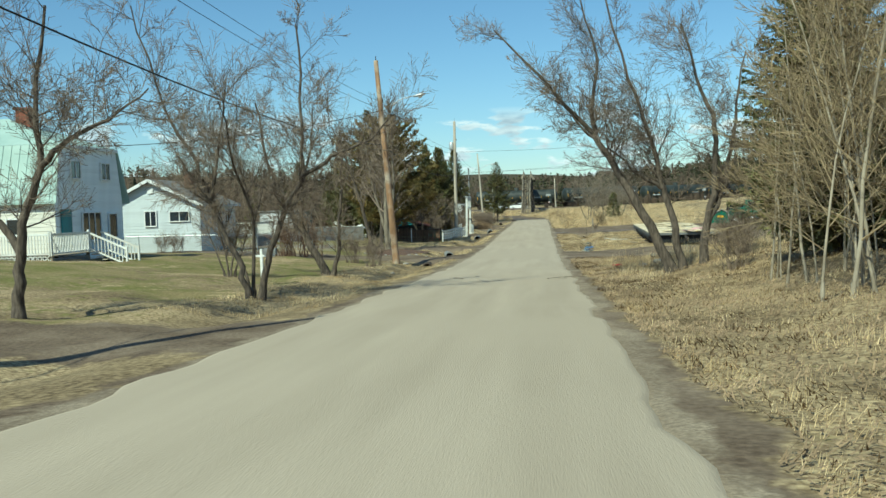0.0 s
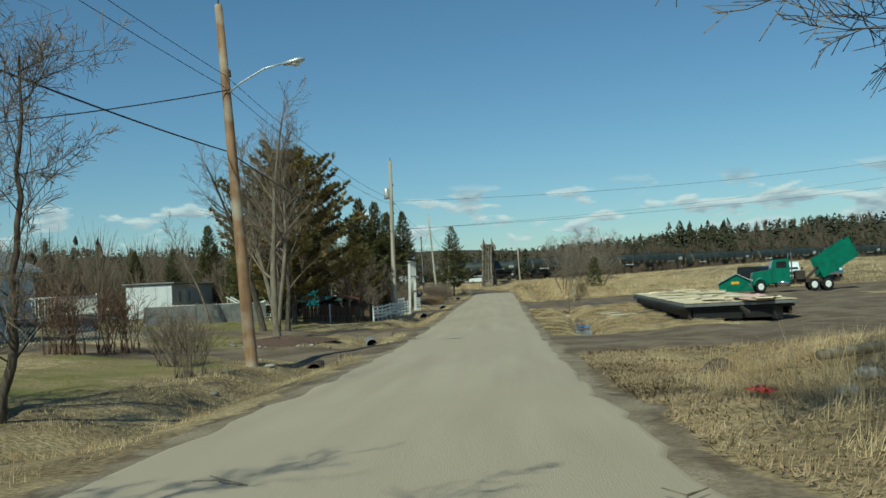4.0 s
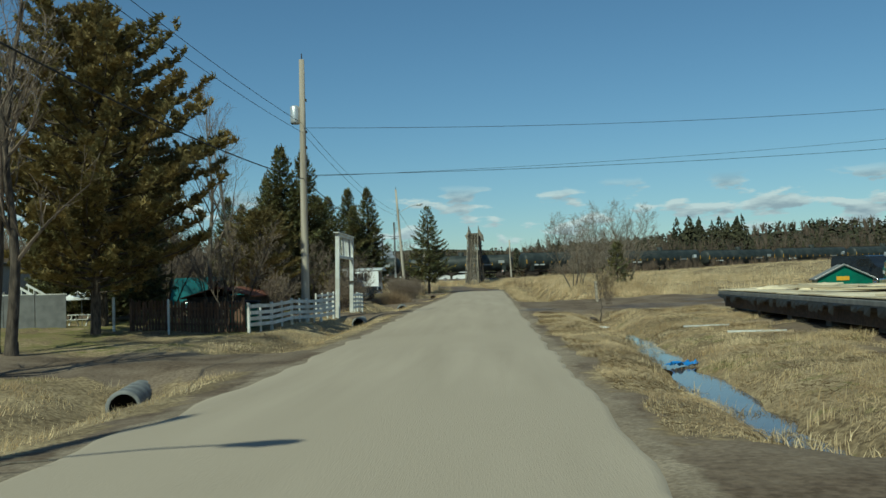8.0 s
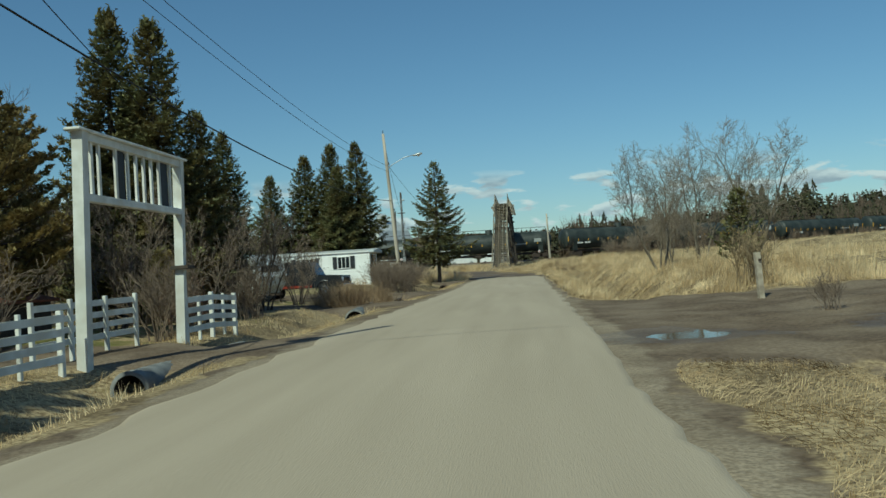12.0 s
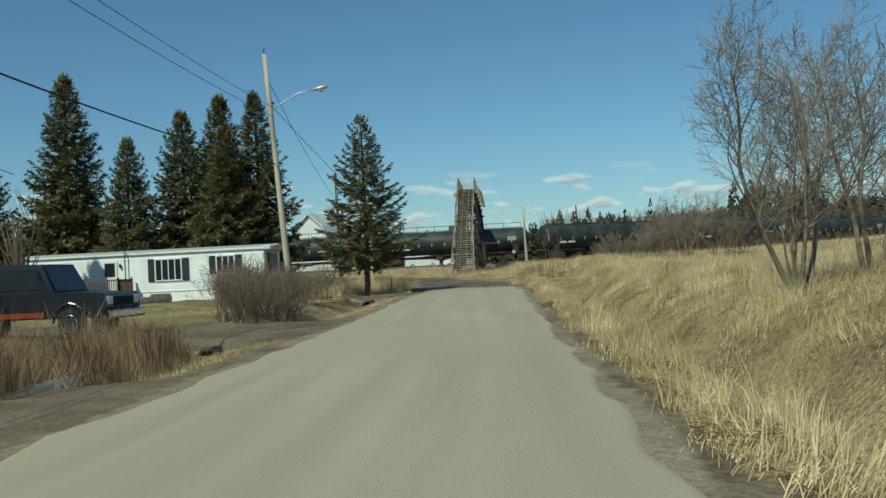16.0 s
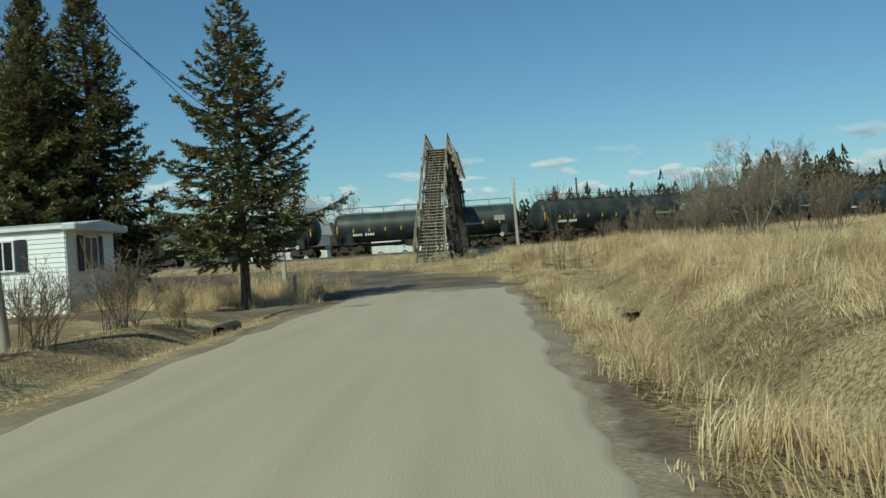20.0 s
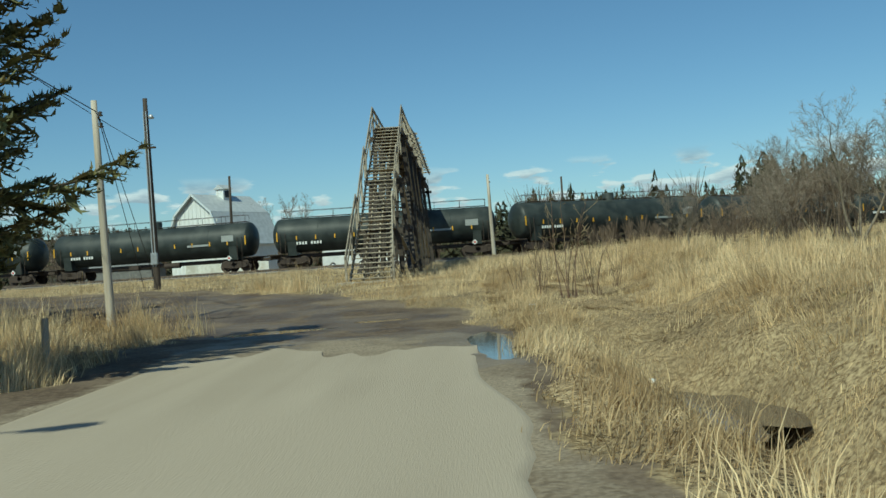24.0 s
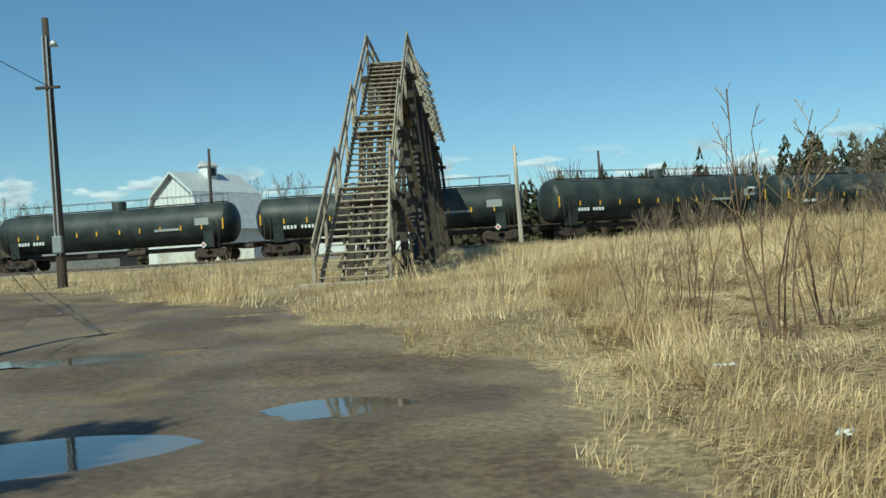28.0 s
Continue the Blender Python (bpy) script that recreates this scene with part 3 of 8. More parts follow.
def ground_material():
    m = bpy.data.materials.new("ground")
    m.use_nodes = True
    n, l = m.node_tree.nodes, m.node_tree.links
    b = n["Principled BSDF"]
    b.inputs["Roughness"].default_value, b.inputs["Specular IOR Level"].default_value = 0.97, 0.1
    co = n.new("ShaderNodeTexCoord")
    def noise_ramp(scale, a, c, lo=0.38, hi=0.62, detail=8):
        t, r = n.new("ShaderNodeTexNoise"), n.new("ShaderNodeValToRGB")
        t.inputs["Scale"].default_value, t.inputs["Detail"].default_value = scale, detail
        r.color_ramp.elements[0].position, r.color_ramp.elements[1].position = lo, hi
        r.color_ramp.elements[0].color, r.color_ramp.elements[1].color = (*a, 1), (*c, 1)
        l.new(co.outputs["Object"], t.inputs["Vector"])
        l.new(t.outputs["Fac"], r.inputs["Fac"])
        return r.outputs["Color"]
    def mix(fac, a, c):
        x = n.new("ShaderNodeMixRGB")
        l.new(fac, x.inputs["Fac"]), l.new(a, x.inputs["Color1"]), l.new(c, x.inputs["Color2"])
        return x.outputs["Color"]
    def share(name, rough=0.5):
        at, t, ad, r = n.new("ShaderNodeAttribute"), n.new("ShaderNodeTexNoise"), n.new("ShaderNodeMath"), n.new("ShaderNodeValToRGB")
        at.attribute_name = name
        t.inputs["Scale"].default_value, t.inputs["Detail"].default_value = 2.2, 8
        mr = n.new("ShaderNodeMapRange")
        mr.inputs["From Min"].default_value, mr.inputs["From Max"].default_value = 0.3, 0.7
        mr.inputs["To Min"].default_value, mr.inputs["To Max"].default_value = -rough, rough
        l.new(co.outputs["Object"], t.inputs["Vector"])
        l.new(t.outputs["Fac"], mr.inputs["Value"])
        ad.operation = "ADD"
        l.new(at.outputs["Fac"], ad.inputs[0])
        l.new(mr.outputs["Result"], ad.inputs[1])
        r.color_ramp.elements[0].position, r.color_ramp.elements[1].position = 0.35, 0.65
        l.new(ad.outputs["Value"], r.inputs["Fac"])
        return r.outputs["Color"]
    dry = mix(noise_ramp(0.35, (0, 0, 0), (1, 1, 1), 0.42, 0.58), noise_ramp(13, (0.2, 0.145, 0.08), (0.47, 0.365, 0.21)), noise_ramp(10, (0.11, 0.078, 0.045), (0.29, 0.22, 0.125)))
    lawn = mix(noise_ramp(0.5, (0, 0, 0), (1, 1, 1), 0.4, 0.6), noise_ramp(9, (0.125, 0.12, 0.038), (0.2, 0.185, 0.065)), noise_ramp(11, (0.19, 0.15, 0.07), (0.29, 0.23, 0.115)))
    dirt = mix(noise_ramp(0.6, (0, 0, 0), (1, 1, 1), 0.42, 0.6), noise_ramp(12, (0.1, 0.072, 0.049), (0.165, 0.122, 0.085)), noise_ramp(16, (0.165, 0.125, 0.087), (0.245, 0.19, 0.135)))
    grav = mix(noise_ramp(0.9, (0, 0, 0), (1, 1, 1), 0.4, 0.6), noise_ramp(25, (0.22, 0.175, 0.122), (0.35, 0.285, 0.205)), noise_ramp(18, (0.165, 0.127, 0.088), (0.26, 0.208, 0.147)))
    col = mix(share("green"), dry, lawn)
    col = mix(share("dirt", 0.3), col, dirt)
    col = mix(share("gravel", 0.3), col, grav)
    col = mix(share("woods", 0.3), col, noise_ramp(0.3, (0.045, 0.042, 0.022), (0.11, 0.083, 0.055)))
    # soaked dirt is darker and has a sheen
    wet = share("wet", 0.35)
    dark = n.new("ShaderNodeMixRGB")
    dark.blend_type, dark.inputs["Color2"].default_value = "MULTIPLY", (0.82, 0.8, 0.78, 1)
    l.new(wet, dark.inputs["Fac"]), l.new(col, dark.inputs["Color1"])
    col = dark.outputs["Color"]
    sheen = n.new("ShaderNodeMapRange")
    sheen.inputs["To Min"].default_value, sheen.inputs["To Max"].default_value = 0.97, 0.5
    l.new(wet, sheen.inputs["Value"]), l.new(sheen.outputs["Result"], b.inputs["Roughness"])
    l.new(col, b.inputs["Base Color"])
    t1, bp = n.new("ShaderNodeTexNoise"), n.new("ShaderNodeBump")
    t1.inputs["Scale"].default_value, t1.inputs["Detail"].default_value = 9, 8
    bp.inputs["Strength"].default_value, bp.inputs["Distance"].default_value = 0.55, 0.05
    l.new(co.outputs["Object"], t1.inputs["Vector"])
    l.new(t1.outputs["Fac"], bp.inputs["Height"])
    l.new(bp.outputs["Normal"], b.inputs["Normal"])
    return m

g_me = raw_mesh("ground", np.stack([GX, GY, GZ], -1).reshape(-1, 3), quads, ground_material(), True)
for key, arr in zip(("dirt", "green", "gravel", "woods", "wet"), masks(GX.ravel(), GY.ravel())):
    g_me.attributes.new(key, "FLOAT", "POINT").data.foreach_set("value", arr.astype(np.float32))
ground = tagged(new("ground", g_me), "rural ground of straw-dry grass, patchy lawn and bare dirt", "ground", kind="structure")

# ---- road ----
def build_road():
    ys = np.concatenate([np.arange(-300, -8, 4.0), np.arange(-8, 171.5, 0.6)])
    us = np.linspace(0, 1, 81)
    yc = np.minimum(ys, 155.8)
    w = WEST + 0.08 * soft_noise(yc, yc * 0, 4.0, 21) + 0.08 * soft_noise(yc, yc * 0, 1.3, 22)
    e = EAST + 0.07 * soft_noise(yc, yc * 0, 5.0, 23) + 0.08 * soft_noise(yc, yc * 0, 1.1, 24)
    e = e - 0.4 * ease(ys, 155.8, 164)
    X = w[:, None] + (e - w)[:, None] * us[None]
    Y = np.repeat(ys[:, None], len(us), 1)
    # the seal ends in ragged tongues
    tongue = 162.7 + 0.5 * soft_noise(us * 6, us * 0, 2.4, 25) + 1.4 * np.clip(0.35 + soft_noise(us * 6, us * 0, 1.1, 26), 0, 1) ** 1.3
    Y = np.where(Y > 156, 156 + (Y - 156) * (tongue[None] - 156) / (ys[-1] - 156), Y)
    Z = np.interp(Y, ROAD_Y, ROAD_Z) + 0.022 + (0.0 + 0.04 * (1 - (2 * us[None] - 1) ** 2) - 0.06 * ((us[None] < 0.01) | (us[None] > 0.99))) * ease(Y, 165, 156)
    i = np.arange(X.size).reshape(X.shape)
    q = np.stack([i[:-1, :-1], i[:-1, 1:], i[1:, 1:], i[1:, :-1]], -1).reshape(-1, 4)
    me = raw_mesh("road", np.stack([X, Y, Z], -1).reshape(-1, 3), q, M_ROAD, True)
    return tagged(new("road", me), "narrow light grey chip-sealed road with crumbling edges", "road", kind="structure")

build_road()
# ---- trees and shrubs ----
def limb(sh, rnd, p, d, length, r, level, spec, twigs):
    """One wandering limb with its side branches; thick wood goes to sh, thin wood to twigs."""
    n = spec["segs"][level]
    pts, rads, dirs = [Vector(p)], [r], [Vector(d).normalized()]
    cur, way = Vector(p), Vector(d).normalized()
    tip = spec["tip"][level]
    for i in range(n):
        wob = spec["wander"][level]
        way = (way + Vector((rnd.gauss(0, wob), rnd.gauss(0, wob), rnd.gauss(0, wob * 0.7) + spec["up"][level]))).normalized()
        cur = cur + way * (length / n)
        pts.append(cur.copy()), dirs.append(way.copy())
        rads.append(max(r * (1 - (1 - tip) * (i + 1) / n), spec["thin"]))
    target = sh if level < spec["wood"] else twigs
    target.tube(pts, rads, (7, 5, 4, 3, 3)[level], caps=False)
    if level + 1 >= len(spec["segs"]):
        return
    kids = spec["kids"][level]
    for k in range(kids):
        t = spec["bare"][level] + (1 - spec["bare"][level]) * (k + rnd.random()) / kids
        j = min(int(t * n), n - 1)
        f = t * n - j
        q = pts[j].lerp(pts[j + 1], f)
        base = dirs[j + 1]
        side = base.cross(Vector((rnd.gauss(0, 1), rnd.gauss(0, 1), rnd.gauss(0, 1))))
        if side.length < 1e-4:
            continue
        ang = radians(rnd.uniform(*spec["angle"][level]))
        dd = base * math.cos(ang) + side.normalized() * math.sin(ang)
        ll = length * rnd.uniform(*spec["ratio"][level]) * (1.15 - 0.6 * t)
        limb(sh, rnd, q, dd, ll, max(rads[j] * rnd.uniform(0.34, 0.52), spec["thin"]), level + 1, spec, twigs)

OAK = dict(segs=(8, 5, 3, 1), wander=(0.12, 0.15, 0.19, 0.22), up=(0.0, 0.06, 0.08, 0.08), tip=(0.25, 0.15, 0.2, 0.4), thin=0.0045, wood=2,
           kids=(13, 10, 10), bare=(0.28, 0.12, 0.06), angle=((30, 70), (30, 65), (25, 60)), ratio=((0.35, 0.62), (0.3, 0.6), (0.3, 0.6)))
ASPEN = dict(segs=(8, 4, 2, 1), wander=(0.05, 0.1, 0.14, 0.15), up=(0.03, 0.12, 0.12, 0.1), tip=(0.15, 0.2, 0.3, 0.3), thin=0.005, wood=1,
             kids=(16, 7, 6), bare=(0.25, 0.15, 0.1), angle=((25, 50), (25, 50), (25, 50)), ratio=((0.22, 0.42), (0.35, 0.6), (0.4, 0.6)))
SHRUB = dict(segs=(4, 2, 1), wander=(0.12, 0.16, 0.2), up=(0.05, 0.08, 0.08), tip=(0.35, 0.3, 0.3), thin=0.005, wood=1,
             kids=(7, 5), bare=(0.25, 0.15), angle=((20, 45), (20, 50)), ratio=((0.35, 0.6), (0.35, 0.6)))

def bent_limb(wood, rnd, knees, r0, r1, bare, spec, twigs):
    """A trunk through given knees, with side branches above the bare share of its length."""
    pts, n = [], 4 * (len(knees) - 1)
    for i in range(n + 1):
        u = i / 4
        j = min(int(u), len(knees) - 2)
        a, b = knees[j], knees[j + 1]
        pts.append(a.lerp(b, u - j) + Vector((rnd.gauss(0, 0.035), rnd.gauss(0, 0.035), 0)) * (i > 0))
    rads = [r0 + (r1 - r0) * i / n for i in range(n + 1)]
    wood.tube(pts, rads, 8, caps=False)
    if knees[0].z < 0.1:
        wood.tube([pts[0] - Vector((0, 0, 0.35)), pts[1]], [r0 * 1.35, r0], 8, caps=False)
    length = sum((pts[i + 1] - pts[i]).length for i in range(n))
    for k in range(int(5.5 * length * (1 - bare))):
        t = bare + (1 - bare) * rnd.random()
        j = min(int(t * n), n - 1)
        base = (pts[j + 1] - pts[j]).normalized()
        side = base.cross(Vector((rnd.gauss(0, 1), rnd.gauss(0, 1), rnd.gauss(0, 1)))).normalized()
        ang = radians(rnd.uniform(30, 75))
        limb(wood, rnd, pts[j].lerp(pts[j + 1], t * n - j), base * math.cos(ang) + side * math.sin(ang), rnd.uniform(0.6, 2.3), max(0.22 * rads[j], 0.012), 1, spec, twigs)

def bare_tree_meshes(seed, stems, spec, bark, twig, limbs=()):
    rnd = random.Random(seed)
    wood, twigs = Shape(), Shape()
    for p, d, length, r in stems:
        limb(wood, rnd, p, d, length, r, 0, spec, twigs)
        if Vector(p).z < 0.1:
            wood.tube([Vector(p) - Vector((0, 0, 0.35)), Vector(p) + Vector(d).normalized() * 0.25], [r * 1.45, r], 7, caps=False)
    for pts, r0, r1, bare in limbs:
        bent_limb(wood, rnd, [Vector(p) for p in pts], r0, r1, bare, spec, twigs)
    def quick(s, name, m, smooth):
        me = bpy.data.meshes.new(name)
        me.from_pydata(s.v, [], s.f)
        if smooth:
            me.polygons.foreach_set("use_smooth", [True] * len(me.polygons))
        me.materials.append(m)
        return me
    return quick(wood, "trunk", bark, True), quick(twigs, "crown", twig, False)

def plant(name, label, category, meshes, x, y, rz=0.0, size=1.0, sink=0.0, group="", names=("trunk", "crown"), tilt=(0, 0)):
    ob = thing(name, label, category, (x, y, gz(x, y) - sink), rz, group)
    ob.matrix_basis = pose(x, y, gz(x, y) - sink, tilt[0], tilt[1], rz) @ Matrix.Diagonal((size, size, size, 1))
    for nm, me in zip(names, meshes):
        part(nm, me, None, ob)
    return ob

# leaning roadside trees, west
plant("bare_tree", "large bare grey-barked tree at the dirt drive", "tree", bare_tree_meshes(3, [], OAK, M_BARK, M_TWIG, [([(0, 0, 0), (0.02, 0, 1.0), (0.25, 0, 2.0), (0.62, 0.1, 3.2), (0.55, 0.2, 4.6), (0.75, 0.3, 6.6)], 0.14, 0.03, 0.3), ([(0.62, 0.1, 3.2), (1.3, 0, 3.75), (2.2, 0, 4.1), (3.1, 0, 4.7)], 0.075, 0.015, 0.1), ([(0.1, 0, 1.4), (-0.7, 0, 2.6), (-1.1, 0.1, 4.4), (-1.9, 0.2, 6.2)], 0.09, 0.02, 0.3)]), -11.1, 18.4)
plant("bare_tree", "bare forked tree with two crooked trunks on the verge", "tree", bare_tree_meshes(5, [((-0.2, 0.5, 0), (-0.1, 0.2, 1), 6.0, 0.05), ((-0.1, 0.3, 0), (0.12, 0.2, 1), 6.4, 0.06)], OAK, M_BARK, M_TWIG, [([(-0.1, 0, 0), (-0.45, 0, 1.2), (-1.15, 0.1, 2.7), (-1.5, 0.1, 3.8), (-2.4, 0.2, 5.4), (-3.3, 0.3, 8.4)], 0.1, 0.02, 0.3), ([(0.2, 0, 0), (0.5, 0, 1.1), (0.95, 0, 2.3), (1.5, 0, 3.3), (1.6, 0.1, 4.8), (1.5, 0.2, 7.6)], 0.115, 0.025, 0.3), ([(1.5, 0, 3.3), (2.4, 0, 3.9), (3.5, 0, 4.3), (4.2, 0.1, 5.1)], 0.065, 0.012, 0.1), ([(-1.15, 0.1, 2.7), (-0.9, 0.1, 4.2), (-0.5, 0.2, 6.2)], 0.06, 0.015, 0.15)]), -8.1, 25.0)
plant("bare_tree", "bare V-shaped tree with dark scarred bark on the lawn", "tree", bare_tree_meshes(8, [], OAK, M_BARK, M_TWIG, [([(-0.1, 0, 0), (-0.7, 0, 1.2), (-1.25, 0.05, 2.2), (-2.0, 0.1, 3.6), (-2.7, 0.1, 5.4), (-3.0, 0.2, 7.6)], 0.19, 0.03, 0.25), ([(0.1, 0, 0), (0.45, 0, 0.9), (0.5, 0, 2.4), (0.75, 0, 4.2), (0.65, 0.1, 6.2)], 0.11, 0.02, 0.25), ([(-1.25, 0.05, 2.2), (-1.1, 0, 3.8), (-0.6, 0, 5.6), (-0.5, 0.1, 7.4)], 0.1, 0.02, 0.15), ([(-2.0, 0.1, 3.6), (-3.4, 0, 4.2), (-4.6, 0, 5.4)], 0.07, 0.015, 0.1)]), -9.2, 39.0)
plant("bare_sapling", "small bare many-stemmed sapling on the lawn", "tree", bare_tree_meshes(12, [((0.1 * i, 0.1 * (i % 2), 0), (0.22 * (i - 1.5), 0.1, 1), 3.3, 0.045) for i in range(4)], ASPEN, M_BARK, M_TWIG), -12.6, 35.5)
plant("bare_sapling", "thin bare young tree beside the fence", "tree", bare_tree_meshes(13, [((0, 0, 0), (-0.12, 0, 1), 3.8, 0.06)], dict(OAK, wood=1), M_BARK, M_TWIG), -19.0, 54.0)
# east bank
plant("leaning_tree", "bare tree leaning far out over the road verge", "tree", bare_tree_meshes(16, [], OAK, M_BARK, M_TWIG, [([(0, 0, 0), (-0.72, 0.1, 1.5), (-1.6, 0.25, 3.1), (-2.45, 0.5, 4.6), (-3.6, 0.6, 5.9), (-5.6, 0.8, 8.2)], 0.18, 0.025, 0.4), ([(-2.4, 0.5, 4.5), (-2.45, 0.5, 5.4), (-2.2, 0.6, 7.0), (-2.9, 0.9, 9.8)], 0.09, 0.02, 0.1), ([(-2.2, 0.45, 4.2), (-2.9, 0.4, 4.9), (-3.4, 0.4, 5.7)], 0.06, 0.012, 0.1), ([(0.35, 0.1, 0), (0.1, 0.15, 1.4), (-0.3, 0.3, 2.7), (-0.55, 0.5, 4.3), (-1.25, 0.6, 6.3), (-2.0, 1.0, 9.8)], 0.14, 0.025, 0.3), ([(-0.3, 0.3, 2.7), (-1.2, 0.2, 3.3), (-2.0, 0.1, 4.1)], 0.075, 0.02, 0.1)]), 4.2, 30.3)
plant("bare_tree", "bare twin-trunk tree beside the leaning one", "tree", bare_tree_meshes(18, [], OAK, M_BARK, M_TWIG, [([(0, 0, 0), (0.12, 0, 1.2), (0.4, 0, 2.6), (0.45, 0.1, 4.4), (0.0, 0.2, 6.0), (-0.5, 0.3, 7.8)], 0.15, 0.025, 0.3), ([(0.12, 0, 1.2), (0.75, 0.1, 2.6), (1.1, 0.2, 4.6), (1.5, 0.3, 6.8)], 0.1, 0.02, 0.2)]), 5.15, 30.4)
sap = [bare_tree_meshes(20 + k, [((0, 0, 0), (0.1 - 0.25 * k, 0.05, 1), 7.6, 0.042), ((0.45, 0.2, 0), (-0.18, 0.05, 1), 6.6, 0.033), ((-0.4, 0.3, 0), (0.12, -0.05, 1), 6.0, 0.027)], dict(ASPEN, kids=(20, 5, 3), angle=((40, 75), (30, 60), (25, 50)), bare=(0.12, 0.15, 0.1)), M_ASPENB, M_STRAWTWIG) for k in range(2)]
for i, (x, y, s) in enumerate(((5.0, 15.6, 1.0), (5.9, 17.2, 0.95), (5.4, 19.6, 0.8), (6.9, 15.2, 1.05), (7.7, 18.4, 1.0), (8.8, 21.0, 1.0), (7.4, 22.5, 0.9), (6.3, 14.0, 0.8), (6.6, 20.4, 0.9), (5.2, 21.8, 0.7))):
    plant("aspen_sapling", "slender pale bare aspen sapling on the straw bank", "tree", sap[i % 2], x, y, 70 * i, s, group="aspens on the bank")
# yard maples, west
mp = bare_tree_meshes(31, [((0, 0, 0), (-0.08, 0, 1), 8.5, 0.16), ((0.05, 0, 0.5), (0.2, 0.1, 1), 7.2, 0.1), ((0, 0, 0.7), (-0.26, 0.15, 1), 7.0, 0.1)], ASPEN, M_PALEBARK, M_TWIG)
mq = bare_tree_meshes(33, [((-0.5, 0, 0), (-0.12, 0, 1), 8.0, 0.16), ((0.1, 0.2, 0), (0.02, 0, 1), 8.2, 0.15), ((0.6, 0, 0), (0.15, 0, 1), 7.4, 0.13)], ASPEN, M_BARK, M_TWIG)
plant("maple_tree", "tall bare maple in a stone-edged bed of leaves", "tree", mp, -11.6, 68.6, 0, 1.3)
plant("maple_tree", "clump of three tall bare maples on the lawn", "tree", mq, -13.6, 76.0, 0, 1.25)
plant("birch_tree", "thin pale leaning birch beside the grey fence", "tree", bare_tree_meshes(35, [((0, 0, 0), (-0.12, 0, 1), 7.0, 0.1)], ASPEN, M_PALEBARK, M_TWIG), -20.6, 86.0)
tall = bare_tree_meshes(36, [((0, 0, 0), (0.03, 0, 1), 12, 0.17), ((0.9, 0.4, 0), (0.12, 0, 1), 11, 0.14)], ASPEN, M_PALEBARK, M_TWIG)
for i, (x, y, s) in enumerate(((-16.8, 106, 1.0), (-18.6, 103, 0.95), (-21, 109, 1.0))):
    plant("aspen_tree", "tall bare aspen behind the fences", "tree", tall, x, y, 100 * i, s, group="tall aspens")
scrub = [bare_tree_meshes(40 + k, [((0.25 * math.cos(i * 1.3), 0.25 * math.sin(i * 1.3), 0), (0.42 * math.cos(i * 1.3), 0.42 * math.sin(i * 1.3), 1), 3.6, 0.04) for i in range(5)], dict(ASPEN, kids=(13, 5, 4)), M_BARK, M_TWIG) for k in range(3)]
for i, (x, y, s) in enumerate(((-11.5, 107, 1.0), (-10.2, 110, 0.85), (-12.8, 111.5, 1.1), (-14.5, 107, 1.1), (-11.2, 113, 0.9), (-15.6, 114, 1.15), (-10.0, 106.2, 0.6), (-12.2, 94.5, 1.2), (-13.8, 97, 1.1), (-17, 99, 1.2), (-18, 119, 1.2), (-21, 115, 1.3), (-16.5, 126, 1.0), (-19.5, 131, 1.1), (-22, 124, 1.2), (-10.4, 117.5, 0.95), (-11.6, 120.5, 1.1), (-12.9, 123.5, 1.1), (-10.2, 122.4, 0.6), (-11.0, 125.2, 0.8), (-13.6, 120, 1.2))):
    plant("scrub_tree", "bare many-stemmed scrub tree in the hedge line", "tree", scrub[i % 3], x, y, 57 * i, s, group="scrub thicket")
# east bare trees near the tracks road
for i, (x, y, s, sd) in enumerate(((6.3, 129.2, 0.8, 0), (8.8, 131.5, 0.82, 1), (10.8, 128.5, 0.84, 2), (7.6, 133.5, 0.55, 2), (10.6, 178.4, 0.4, 1), (12.8, 183, 0.5, 2), (13.8, 178.6, 0.6, 0), (16.5, 181, 0.62, 1), (15.2, 186, 0.55, 0), (8.6, 181, 0.3, 2))):
    if i == 0:
        east = [bare_tree_meshes(50 + k, [((0, 0, 0), (-0.36, 0, 1), 6.6, 0.09), ((0.2, 0.1, 0), (0.34, 0.1, 1), 6.9, 0.09), ((0.1, -0.1, 0), (0.03, -0.15, 1), 6.0, 0.07)], dict(OAK, kids=(13, 10, 9), up=(0.02, 0.08, 0.06, 0.05), angle=((25, 55), (25, 60), (25, 60)), thin=0.006), M_PALEBARK, M_PALETWIG) for k in range(3)]
    plant("bare_tree", "bare crooked tree in the tall dry grass", "tree", east[sd], x, y, 83 * i, s)

plant("bare_sapling", "small bare young tree beside the ditch culvert", "tree", bare_tree_meshes(58, [], dict(OAK, kids=(9, 4, 3), wood=1), M_BARK, M_TWIG, [([(0, 0, 0), (0.02, 0, 0.8), (0, 0, 1.5), (0.05, 0, 2.1)], 0.035, 0.008, 0.3)]), 4.4, 93.4, 0, 0.85)
for i, (x, y, s) in enumerate(((-21.5, 264, 1.15), (-25.5, 268, 0.95), (-50, 262, 1.0), (-53, 258, 0.8))):
    plant("bare_tree", "rounded bare tree far beyond the tracks", "tree", scrub[i % 3], x, y, 90 * i, 2.1 * s)

